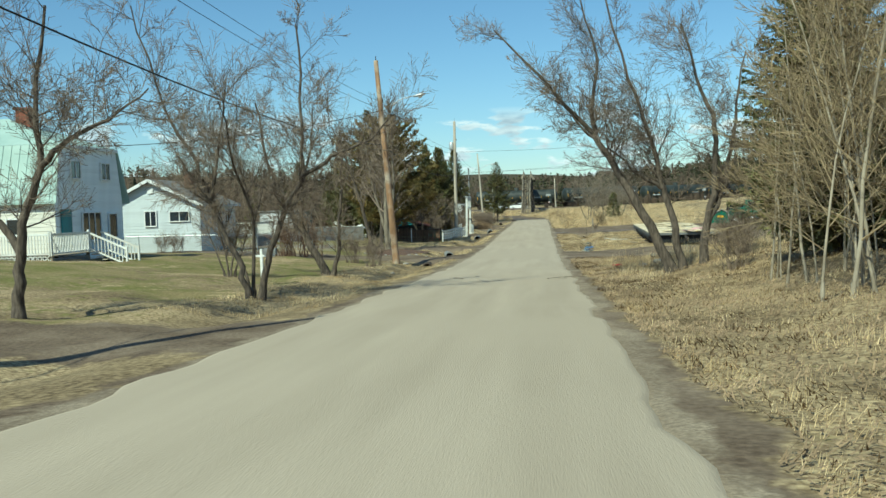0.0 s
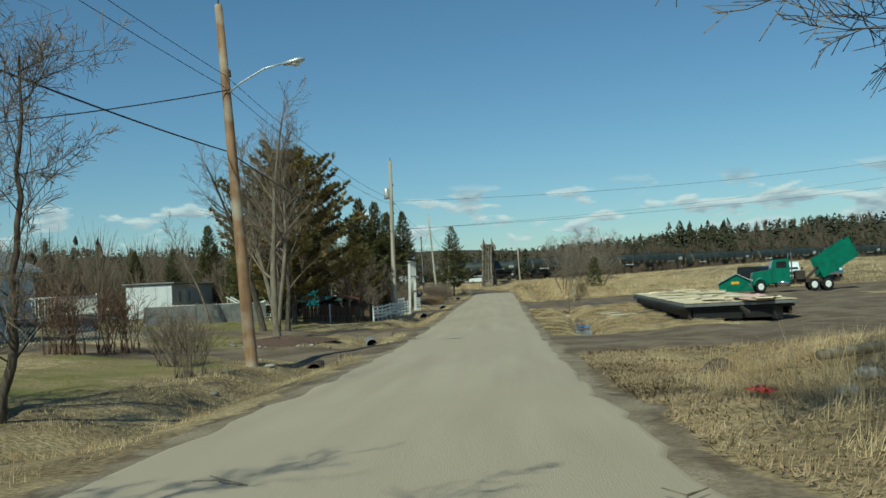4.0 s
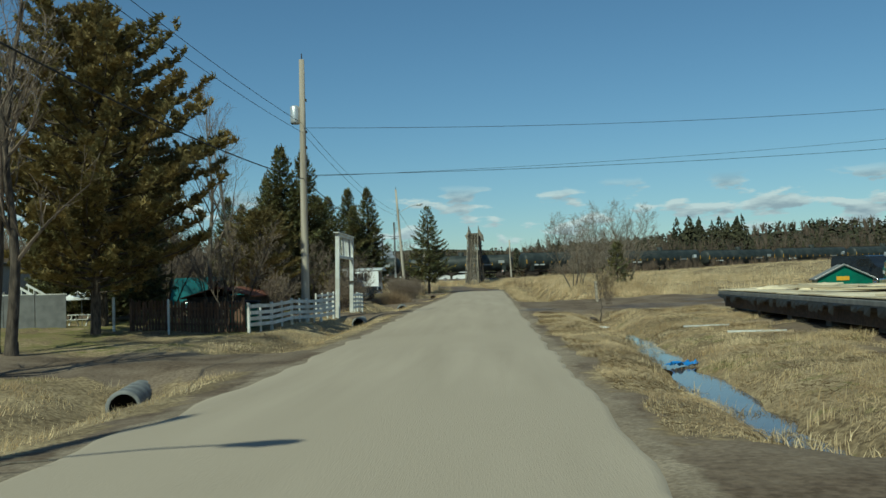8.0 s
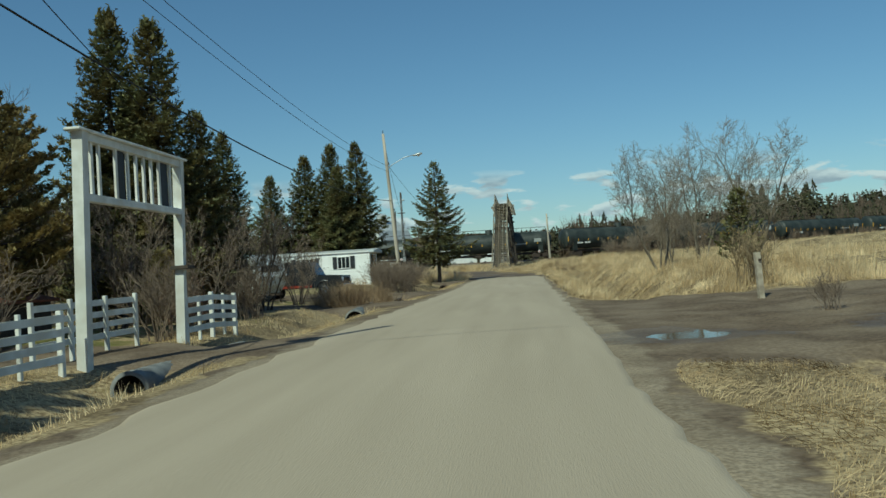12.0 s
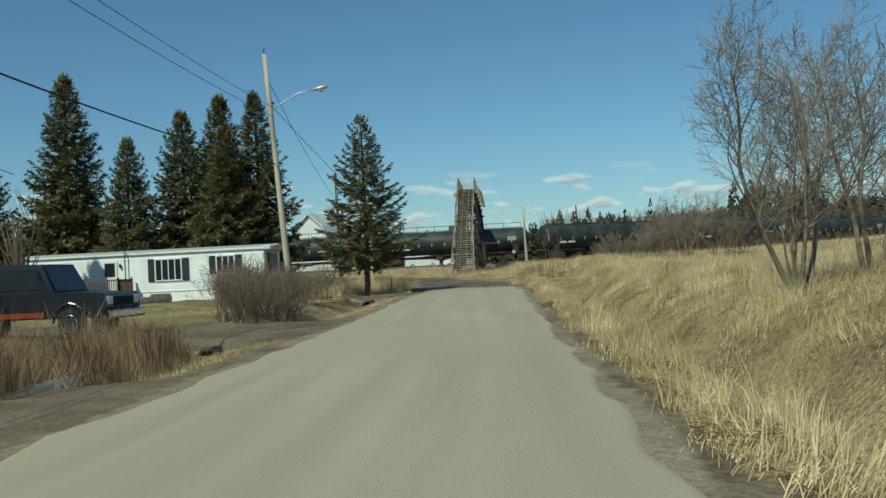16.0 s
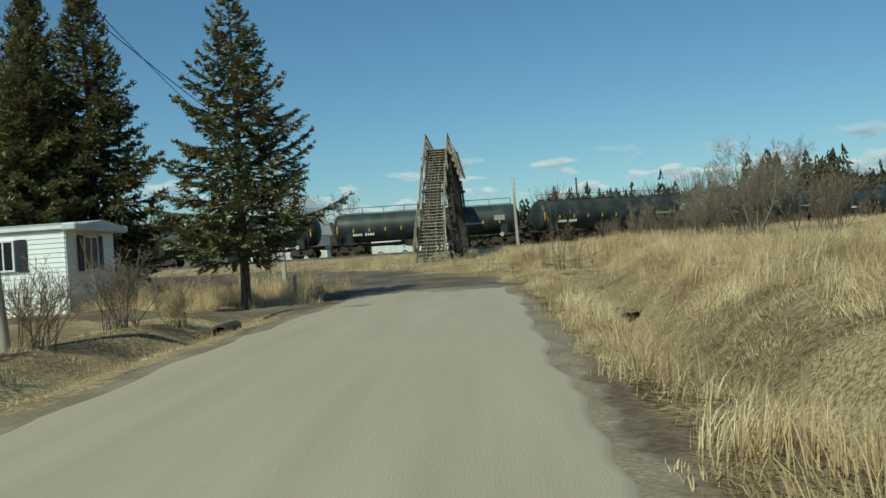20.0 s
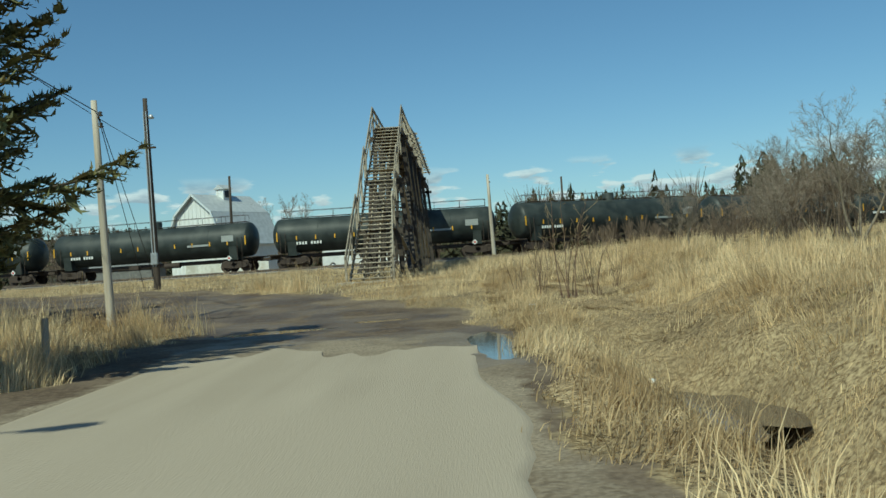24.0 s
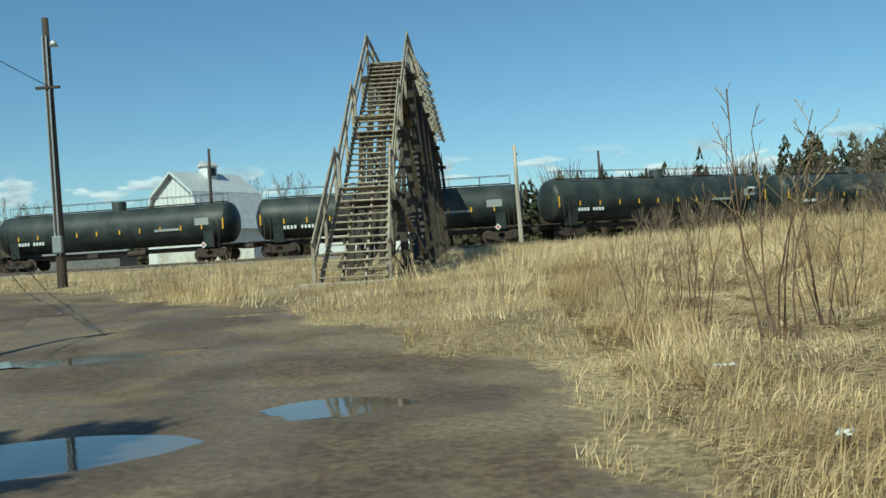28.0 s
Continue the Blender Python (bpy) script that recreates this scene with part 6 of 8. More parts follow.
# ---- utility poles and wires ----
def pole(label, base, top, r=0.15, wood=None, extras=()):
    g = gz(*base)
    p = thing("utility_pole", label, "utility pole", (base[0], base[1], g))
    d = Vector((top[0] - base[0], top[1] - base[1], top[2] - g))
    part("shaft", Shape().tube([d * t for t in (-0.03, 0.0, 0.35, 0.7, 1.0)], [r * 1.1, r * 1.08, r * 0.95, r * 0.8, r * 0.68], 12), wood or M_POLE, p, smooth=True)
    h = d.length
    def at(t):
        return d * t
    for kind, t in extras:
        q = at(t)
        if kind == "lamp":
            arm = [q, q + Vector((0.5, -0.05, 0.35)), q + Vector((1.3, -0.1, 0.75)), q + Vector((2.05, -0.15, 0.9))]
            part("lamp_arm", Shape().tube(arm, 0.03, 8), M_ALU, p, smooth=True)
            e = arm[-1]
            lh = part("lamp_head", Shape().lathe([(0.02, -0.32), (0.09, -0.3), (0.13, -0.1), (0.17, 0.15), (0.12, 0.35), (0.02, 0.42)], 12, Matrix.Translation(e + Vector((0.2, 0, 0))) @ Matrix.Rotation(radians(80), 4, "Y") @ Matrix.Diagonal((0.6, 1, 1, 1))), M_ALU, p, "pale metal street lamp head", smooth=True)
            part("lens", Shape().lathe([(0.14, 0.0), (0.11, -0.07), (0.02, -0.1)], 12, Matrix.Translation(e + Vector((0.3, 0, -0.06)))), M_TRIMW, lh, smooth=True)
        elif kind == "ins":
            part("insulator", Shape().lathe([(0.05, 0), (0.07, 0.03), (0.035, 0.06), (0.06, 0.1), (0.02, 0.13)], 10, Matrix.Translation(q + Vector((0.15, 0, 0)))), M_DARKPOLE, p, smooth=True)
            part("bracket", Shape().box(q + Vector((0.08, 0, 0.02)), (0.24, 0.05, 0.05)), M_STEEL, p)
        elif kind == "cap":
            part("top_pin", Shape().tube([q, q + Vector((0, 0, 0.28))], 0.025, 6), M_DARKPOLE, p)
        elif kind == "box":
            part("meter_box", Shape().box(q + Vector((0.0, -0.2, 0)), (0.34, 0.16, 0.62), ch=0.02), M_STEEL, p)
        elif kind == "can":
            part("transformer", Shape().lathe([(0.02, -0.4), (0.2, -0.4), (0.22, -0.3), (0.22, 0.35), (0.17, 0.42), (0.02, 0.45)], 14, Matrix.Translation(q + Vector((-0.34, 0, 0)))), M_ALU, p, smooth=True)
        elif kind == "pipe":
            for o in (-0.09, 0.05):
                part("conduit", Shape().tube([at(0.12) + Vector((o, -0.17, 0)), at(t) + Vector((o, -0.13, 0))], 0.028, 6), M_ALU, p)
        elif kind == "flood":
            part("flood_lamp", Shape().lathe([(0.06, 0.12), (0.1, 0.08), (0.16, -0.08), (0.02, -0.1)], 12, Matrix.Translation(q + Vector((0.3, -0.1, 0)))), M_ALU, p, smooth=True)
            part("bracket", Shape().tube([q, q + Vector((0.3, -0.1, 0.1))], 0.02, 6), M_STEEL, p)
        elif kind == "arm":
            part("cross_arm", Shape().box(q + Vector((0, -0.14, 0)), (0.9, 0.09, 0.1), ch=0.01), M_DARKPOLE, p)
    return p

pole("leaning red-brown wooden utility pole with a street lamp", (-8.4, 52.3), (-9.4, 53.7, 10.15), 0.19, M_POLERED, (("lamp", 0.74), ("ins", 0.79), ("cap", 1.0), ("ins", 0.8)))
pole("straight grey wooden utility pole with a small transformer", (-8.75, 93.9), (-8.55, 93.6, 10.1), 0.18, M_POLE, (("can", 0.79), ("ins", 0.84), ("ins", 0.66), ("ins", 0.72), ("cap", 1.0)))
pole("leaning grey wooden utility pole with a street lamp", (-9.4, 149.3), (-10.05, 148.9, 9.8), 0.145, M_POLE, (("lamp", 0.77), ("ins", 0.8), ("cap", 1.0), ("ins", 0.5)))
pole("short grey wooden anchor pole in a grass tuft", (-8.95, 172.7), (-9.0, 172.5, 5.0), 0.115, M_POLE, (("ins", 0.93), ("ins", 0.88)))
pole("tall dark pole with conduits, meter box and floodlight", (-15.1, 195.1), (-15.15, 195.0, 9.5), 0.17, M_DARKPOLE, (("pipe", 0.93), ("box", 0.16), ("flood", 0.9), ("arm", 0.74)))
pole("dark wooden pole beside the barn", (-22.5, 241), (-22.4, 241, 10.3), 0.17, M_DARKPOLE, ())
pole("pale wooden pole in front of the tank cars", (3.5, 229.0), (3.35, 229.0, 7.6), 0.17, M_POLE, (("ins", 0.9),))
pole("thin dark pole behind the tank cars", (11.4, 243), (11.4, 243, 8.2), 0.14, M_DARKPOLE, ())
pole("thin grey pole beyond the tracks", (-45.5, 262), (-45.5, 262, 7.0), 0.14, M_POLE, ())

def wire(a, b, sag, r=0.014, label="sagging black overhead cable"):
    a, b = Vector(a), Vector(b)
    pts = []
    for i in range(25):
        t = i / 24
        p = a.lerp(b, t)
        p.z -= sag * 4 * t * (1 - t)
        pts.append(p)
    tagged(part("overhead_cable", Shape().tube(pts, r, 5), M_WIRE), label, "cable", "overhead cables")

PA, PB, PC = Vector((-9.15, 53.3, 7.7)), Vector((-8.6, 93.65, 7.2)), Vector((-9.75, 149.0, 7.4))
P0 = Vector((-9.6, 8.0, 8.3))
PZ = Vector((-10.5, -34.0, 8.8))
for a, b, s in ((PZ, P0, 0.6), (P0, PA, 0.5), (PA, PB, 0.5), (PB, PC, 0.7)):
    wire(a, b, s, 0.01)
    wire(a - Vector((0, 0, 0.4)), b - Vector((0, 0, 0.4)), s + 0.05, 0.01)
    wire(a - Vector((0, 0, 2.5)), b - Vector((0, 0, 2.5)), s + 0.2, 0.022, "thick sagging black communications cable")
pole("wooden utility pole behind the start", (-9.6, 8.0), (-9.6, 8.0, 11.0), 0.18, M_POLE, (("ins", 0.8),))
wire((-9.9, 148.9, 7.6), (-8.95, 172.5, 4.7), 0.2)
wire((-9.9, 148.9, 8.6), (-15.15, 195.0, 7.0), 0.5)
wire((-8.95, 172.5, 4.8), (-14.0, 190.0, gz(-14.0, 190.0) + 0.05), 0.0, 0.012, "steel guy wire with clamps")
wire((-8.95, 172.5, 4.8), (-13.5, 190.4, gz(-13.5, 190.4) + 0.05), 0.0, 0.012, "steel guy wire with clamps")
wire((-8.5, 93.6, 7.0), (45, 107.5, 10.5), 0.9, 0.011)
wire((-8.5, 93.6, 4.85), (45, 107.5, 8.0), 0.6, 0.011)
wire((-8.5, 93.6, 4.8), (45, 108.0, 9.2), 0.7, 0.008)
wire((-8.5, 93.6, 6.4), (-18.0, 142.0, 4.2), 0.5)
wire((-9.0, 53.2, 7.2), (-24.5, 45.0, 5.2), 0.5, 0.02)
# ---- houses ----
def siding(parent, origin, along, length, z0, z1, out, material, board=0.2, top=None, holes=()):
    """Lapped boards on a wall: origin and direction in plan, outward normal; top(s) trims gable ends."""
    a, o = Vector((*along, 0)).normalized(), Vector((*out, 0)).normalized()
    n = max(1, int(round((z1 - z0) / board)))
    bh = (z1 - z0) / n
    cache = {}
    for i in range(n):
        za = z0 + i * bh
        s0, s1 = 0.0, length
        if top:
            s0, s1 = top(za + bh)
            if s1 - s0 < 0.1:
                continue
        key = round(s1 - s0, 3)
        if key not in cache:
            L = s1 - s0
            vs = [a * 0 + o * 0.034, a * L + o * 0.034, a * L + o * 0.012 + Vector((0, 0, bh)), o * 0.012 + Vector((0, 0, bh)),
                  a * 0, a * L, a * L + Vector((0, 0, bh)), Vector((0, 0, bh))]
            cache[key] = Shape().add(vs, [(0, 1, 2, 3), (5, 4, 7, 6), (4, 5, 1, 0), (3, 2, 6, 7), (4, 0, 3, 7), (1, 5, 6, 2)]).mesh("siding_board", material)
        p = Vector(origin) + a * s0
        part("siding_board", cache[key], None, parent, at=Matrix.Translation((p.x, p.y, za)))

def window(parent, c, along, out, w, h, mull=1, shutters=False, frame_m=None):
    a, o = Vector((*along, 0)).normalized(), Vector((*out, 0)).normalized()
    rz = math.atan2(a.y, a.x)
    c = Vector(c)
    win = part("window", Shape().box(c + o * 0.035, (w, 0.03, h), rz), M_GLASS, parent)
    t = 0.07
    for s in (-1, 1):
        part("window_frame", Shape().box(c + a * (s * w / 2) + o * 0.05, (t, 0.08, h + 2 * t), rz, 0.008), frame_m or M_TRIMW, win)
        part("window_frame", Shape().box(c + Vector((0, 0, s * (h / 2 + t / 2))) + o * 0.05, (w - t, 0.078, t), rz, 0.008), frame_m or M_TRIMW, win)
        if shutters:
            part("shutter", Shape().box(c + a * (s * (w / 2 + 0.26)) + o * 0.055, (0.36, 0.05, h + 0.14), rz, 0.01), M_SHUTTER, parent)
    for k in range(mull):
        part("mullion", Shape().box(c + a * (w * ((k + 1) / (mull + 1) - 0.5)) + o * 0.055, (0.05, 0.05, h), rz), frame_m or M_TRIMW, win)
    return win

def railing(parent, p, q, hgt, material, gap=0.14, posts=True):
    p, q = Vector(p), Vector(q)
    d = q - p
    for z, w in ((hgt, 0.09), (0.1, 0.07)):
        part("rail", Shape().beam(p + Vector((0, 0, z)), q + Vector((0, 0, z)), 0.06, w), material, parent)
    n = int(d.length / gap)
    pm = Shape().box((0, 0, hgt / 2 + 0.04), (0.04, 0.04, hgt - 0.1)).mesh("baluster", material)
    for i in range(1, n):
        part("baluster", pm, None, parent, at=Matrix.Translation(p + d * (i / n)))
    if posts:
        for e in (p, q):
            part("post", Shape().box(e + Vector((0, 0, hgt / 2 + 0.06)), (0.1, 0.1, hgt + 0.14), 0, 0.01), material, parent)

def lattice(parent, p, q, z0, z1, material):
    p, q = Vector(p), Vector(q)
    L, H = (q - p).length, z1 - z0
    a = (q - p).normalized()
    s = Shape()
    n = int((L + H) / 0.22)
    for i in range(n):
        for sg in (1, -1):
            u0 = i * 0.22 if sg > 0 else i * 0.22 - H
            u1 = u0 - sg * H if sg > 0 else u0 + H
            pts = []
            lo, hi = (u0, z0), (u1, z1)
            def clip(u, z, u2, z2):
                if u < 0 and u2 != u:
                    t = (0 - u) / (u2 - u)
                    u, z = 0, z + (z2 - z) * t
                if u > L and u2 != u:
                    t = (L - u) / (u2 - u)
                    u, z = L, z + (z2 - z) * t
                return u, z
            if max(u0, u1) <= 0 or min(u0, u1) >= L:
                continue
            ua, za = clip(*lo, *hi)
            ub, zb = clip(*hi, *lo)
            if abs(ub - ua) > 0.05:
                s.beam(p + a * ua + Vector((0, 0, za - p.z)), p + a * ub + Vector((0, 0, zb - p.z)), 0.02, 0.05)
    part("lattice_panel", s, material, parent)

def house_one():
    """Gambrel-roofed house; its gable end faces the road."""
    g = -0.85
    h = thing("house", "two-storey pale house with a green metal gambrel roof and deck", "house", (0, 0, 0))
    xf, xb, ya, yb = -22.6, -34.0, 40.9, 47.9
    ym = (ya + yb) / 2
    ze, zk, zr = 2.5, 5.0, 6.7
    ins = 0.5
    prof = [(ya, g - 0.4), (yb, g - 0.4), (yb, ze), (yb - ins, zk), (ya + ins, zk), (ya, ze)]
    part("wall", Shape().prism(prof, 0, xb, xf - 0.04), M_WHITESIDE, h)
    def trim(z):
        if z <= ze:
            return (0.0, yb - ya)
        t = ins * (z - ze) / (zk - ze)
        return (t, yb - ya - t)
    siding(h, (xf - 0.04, ya, 0), (0, 1), yb - ya, g, zk, (1, 0), M_WHITESIDE, 0.2, trim)
    siding(h, (xb, ya, 0), (1, 0), xf - xb, g, ze - 0.1, (0, -1), M_CREAM, 0.2)
    for sy in (0, 1):
        y0, y1 = (ya - 0.35, ya + ins) if sy == 0 else (yb + 0.35, yb - ins)
        part("roof", Shape().add([(xf + 0.25, y0, ze - 0.25), (xb, y0, ze - 0.25), (xb, y1, zk), (xf + 0.1, y1, zk), (xf + 0.25, y0, ze - 0.17), (xb, y0, ze - 0.17), (xb, y1, zk + 0.08), (xf + 0.1, y1, zk + 0.08)],
             [(0, 1, 2, 3), (7, 6, 5, 4), (0, 4, 5, 1), (1, 5, 6, 2), (2, 6, 7, 3), (3, 7, 4, 0)]), M_GREENROOF, h)
        for k in range(26):
            x = xf - 0.1 - k * 0.43
            part("roof_seam", Shape().beam((x, y0, ze - 0.15), (x, y1, zk + 0.1), 0.03, 0.05), M_GREENROOF, h)
        part("roof", Shape().add([(xf + 0.1, y1, zk + 0.09), (xb, y1, zk + 0.09), (xb, ym, zr), (xf - 4.2, ym, zr)], [(0, 1, 2, 3)]), M_GREENROOF, h)
    part("hip_roof", Shape().add([(xf + 0.1, ya + ins, zk + 0.09), (xf + 0.1, yb - ins, zk + 0.09), (xf - 4.2, ym, zr)], [(0, 1, 2)]), M_GREENROOF, h)
    part("eave_board", Shape().box((xf + 0.06, ym, zk + 0.02), (0.1, yb - ya - 2 * ins, 0.16)), M_TRIMW, h)
    ch = part("chimney", Shape().box((-25.8, ym, 6.35), (0.75, 0.75, 1.5), 0, 0.02), M_BRICK, h)
    part("chimney_cap", Shape().box((-25.8, ym, 7.13), (0.9, 0.9, 0.12), 0, 0.02), M_BRICK, ch)
    f = (xf, 0)
    window(h, (xf, 42.9, 3.9), (0, 1), (1, 0), 0.95, 0.8)
    window(h, (xf, 46.0, 3.9), (0, 1), (1, 0), 0.95, 0.8)
    window(h, (xf, 44.3, 1.1), (0, 1), (1, 0), 1.9, 1.35, 2)
    window(h, (xf, 46.6, 1.1), (0, 1), (1, 0), 0.9, 1.2, 0)
    window(h, (xf, 45.7, -0.55), (0, 1), (1, 0), 0.9, 0.5, 1)
    window(h, (-24.6, ya - 0.03, 1.1), (1, 0), (0, -1), 0.8, 0.9, 0)
    d = part("door", Shape().box((xf + 0.05, 41.8, 0.95), (0.06, 0.95, 2.05), 0, 0.01), M_TEAL, h, "blue-grey front door")
    part("door_frame", Shape().box((xf + 0.03, 41.8, 2.03), (0.09, 1.15, 0.1)), M_TRIMW, d)
    part("door_handle", Shape().lathe([(0.01, 0), (0.03, 0.02), (0.01, 0.05)], 8, Matrix.Translation((xf + 0.09, 42.15, 0.9))), M_CHROME, d)
    # deck along the sunny side, with lattice below and stairs to the lawn
    dk = thing("deck", "grey wooden deck with white railing, lattice skirt and stairs", "deck", (0, 0, 0))
    zd = -0.1
    for k in range(18):
        part("deck_board", Shape().box(((-33 + xf + 1.2) / 2, ya - 0.08 - 0.14 * k, zd), (xf + 1.2 + 33, 0.13, 0.04)), M_TIMBER, dk)
    for k in range(9):
        part("deck_board", Shape().box((xf + 0.65, ya + 0.1 + 0.22 * k, zd), (1.15, 0.2, 0.04)), M_TIMBER, dk)
    railing(dk, (-33, ya - 2.6, zd), (xf + 1.1, ya - 2.6, zd), 0.95, M_WHITEP)
    railing(dk, (xf + 1.15, ya - 2.6, zd), (xf + 1.15, ya + 0.8, zd), 0.95, M_WHITEP)
    lattice(dk, Vector((-33, ya - 2.6, g - 0.1)), Vector((xf + 1.1, ya - 2.6, g - 0.1)), g - 0.1, zd, M_WHITEP)
    part("skirt", Shape().box((xf + 1.13, ya - 0.9, (g + zd) / 2 - 0.1), (0.05, 3.3, zd - g)), M_GREYF, dk)
    for s in range(6):
        part("stair_tread", Shape().box((xf + 1.35 + 0.26 * s, ya + 1.5, zd - 0.13 * (s + 1) + 0.02), (0.28, 1.3, 0.045)), M_TIMBER, dk)
    for yy in (ya + 0.85, ya + 2.15):
        part("stair_rail", Shape().beam((xf + 1.1, yy, zd + 0.95), (xf + 3.0, yy, g + 0.85), 0.06, 0.09), M_WHITEP, dk)
        part("stair_rail", Shape().beam((xf + 1.1, yy, zd + 0.2), (xf + 3.0, yy, g + 0.1), 0.06, 0.07), M_WHITEP, dk)
        part("post", Shape().box((xf + 3.0, yy, g + 0.35), (0.1, 0.1, 1.2), 0, 0.01), M_WHITEP, dk)
        for k in range(10):
            x = xf + 1.25 + 0.17 * k
            z = zd - (x - xf - 1.1) / 1.9 * (zd - g)
            part("baluster", Shape().box((x, yy, z + 0.5), (0.035, 0.035, 0.75)), M_WHITEP, dk)
    for x, y in ((-33, ya - 2.5), (-28, ya - 2.5), (xf + 1.1, ya - 2.5), (xf + 1.1, ya + 0.8)):
        part("deck_post", Shape().box((x, y, (g + zd) / 2 - 0.2), (0.12, 0.12, zd - g + 0.4)), M_TIMBER, dk)
house_one()

def house_two():
    g = -0.9
    h = thing("house", "low pale grey bungalow with white trim and red chimney", "house", (0, 0, 0))
    xa, xb, y0, y1 = -29.3, -22.6, 59.2, 66.2
    xm = (xa + xb) / 2
    ze, zr = 2.25, 3.85
    part("wall", Shape().prism([(xa, g - 0.4), (xb, g - 0.4), (xb, ze), (xm, zr - 0.05), (xa, ze)], 1, y0 + 0.04, y1), M_GREYSIDE, h)
    def trim(z):
        if z <= ze:
            return (0.0, xb - xa)
        t = (xb - xa) / 2 * (z - ze) / (zr - ze)
        return (t, xb - xa - t)
    siding(h, (xa, y0 + 0.04, 0), (1, 0), xb - xa, g, zr, (0, -1), M_GREYSIDE, 0.2, trim)
    siding(h, (xb, y0 + 0.04, 0), (0, 1), y1 - y0, g, ze, (1, 0), M_GREYSIDE, 0.2)
    for sg in (-1, 1):
        xe = xm + sg * ((xb - xa) / 2 + 0.35)
        zz = ze - 0.16
        part("roof", Shape().add([(xe, y0 - 0.35, zz), (xe, y1 + 0.3, zz), (xm, y1 + 0.3, zr + 0.02), (xm, y0 - 0.35, zr + 0.02), (xe, y0 - 0.35, zz + 0.12), (xe, y1 + 0.3, zz + 0.12), (xm, y1 + 0.3, zr + 0.14), (xm, y0 - 0.35, zr + 0.14)],
             [(0, 1, 2, 3), (7, 6, 5, 4), (0, 4, 5, 1), (1, 5, 6, 2), (2, 6, 7, 3), (3, 7, 4, 0)]), M_SHINGLE, h)
        part("barge_board", Shape().beam((xe, y0 - 0.38, zz + 0.02), (xm, y0 - 0.38, zr + 0.06), 0.05, 0.2), M_TRIMW, h)
        part("eave_board", Shape().box((xe, (y0 + y1) / 2, zz + 0.05), (0.05, y1 - y0 + 0.6, 0.16)), M_TRIMW, h)
    part("chimney", Shape().box((-24.9, 63.5, 3.7), (0.55, 0.55, 1.5), 0, 0.02), M_BRICK, h)
    window(h, (-26.0, y0, 1.35), (1, 0), (0, -1), 0.8, 0.95)
    window(h, (-24.0, y0, 1.45), (1, 0), (0, -1), 1.35, 0.6)
    window(h, (xb, 61.6, 1.3), (0, 1), (1, 0), 0.8, 0.9)
    window(h, (xb, 64.4, 1.3), (0, 1), (1, 0), 1.0, 0.9)
    part("vent", Shape().box((xm, y0 - 0.03, 3.2), (0.4, 0.05, 0.35)), M_TRIMW, h)
    d = thing("deck", "small dark deck with a white picket railing", "deck", (0, 0, 0))
    part("deck_floor", Shape().box((xb + 1.2, 65.9, -0.2), (2.3, 4.0, 0.12)), M_TIMBER, d)
    part("skirt", Shape().box((xb + 2.3, 65.9, -0.55), (0.06, 4.0, 0.7)), M_GREYF, d)
    railing(d, (xb + 0.1, 63.9, -0.14), (xb + 2.3, 63.9, -0.14), 0.95, M_WHITEP)
    railing(d, (xb + 2.3, 63.9, -0.14), (xb + 2.3, 67.9, -0.14), 0.95, M_WHITEP)
house_two()

def chain_fence(label, p, q, hgt=1.15):
    p, q = Vector((*p, gz(*p))), Vector((*q, gz(*q)))
    f = thing("chain_link_fence", label, "fence", (0, 0, 0))
    L = (q - p).length
    n = max(1, int(L / 2.6))
    for i in range(n + 1):
        e = p.lerp(q, i / n)
        part("post", Shape().tube([e - Vector((0, 0, 0.2)), e + Vector((0, 0, hgt + 0.05))], 0.03, 8), M_STEEL, f)
    part("top_rail", Shape().tube([p + Vector((0, 0, hgt)), q + Vector((0, 0, hgt))], 0.022, 6), M_STEEL, f)
    s = Shape()
    a = (q - p) / L
    k = int(L / 0.18)
    for i in range(k):
        for sg in (1, -1):
            u0, u1 = i * 0.18, i * 0.18 + sg * hgt * 0.9
            u1 = min(max(u1, 0), L)
            b0, b1 = p + a * u0, p + a * u1 + Vector((0, 0, hgt * abs(u1 - u0) / (hgt * 0.9)))
            if (b1 - b0).length > 0.1:
                s.tube([b0, b1], 0.006, 3, caps=False)
    part("wire_mesh", s, M_STEEL, f)
chain_fence("low galvanised chain-link fence before the bungalow", (-32, 57.4), (-20.2, 57.4))
chain_fence("low galvanised chain-link fence along the lawns", (-20.2, 57.4), (-15.0, 66.5), 1.1)
chain_fence("chain-link gate panel beside the grey fence", (-29.5, 88.0), (-25.8, 87.6), 1.3)

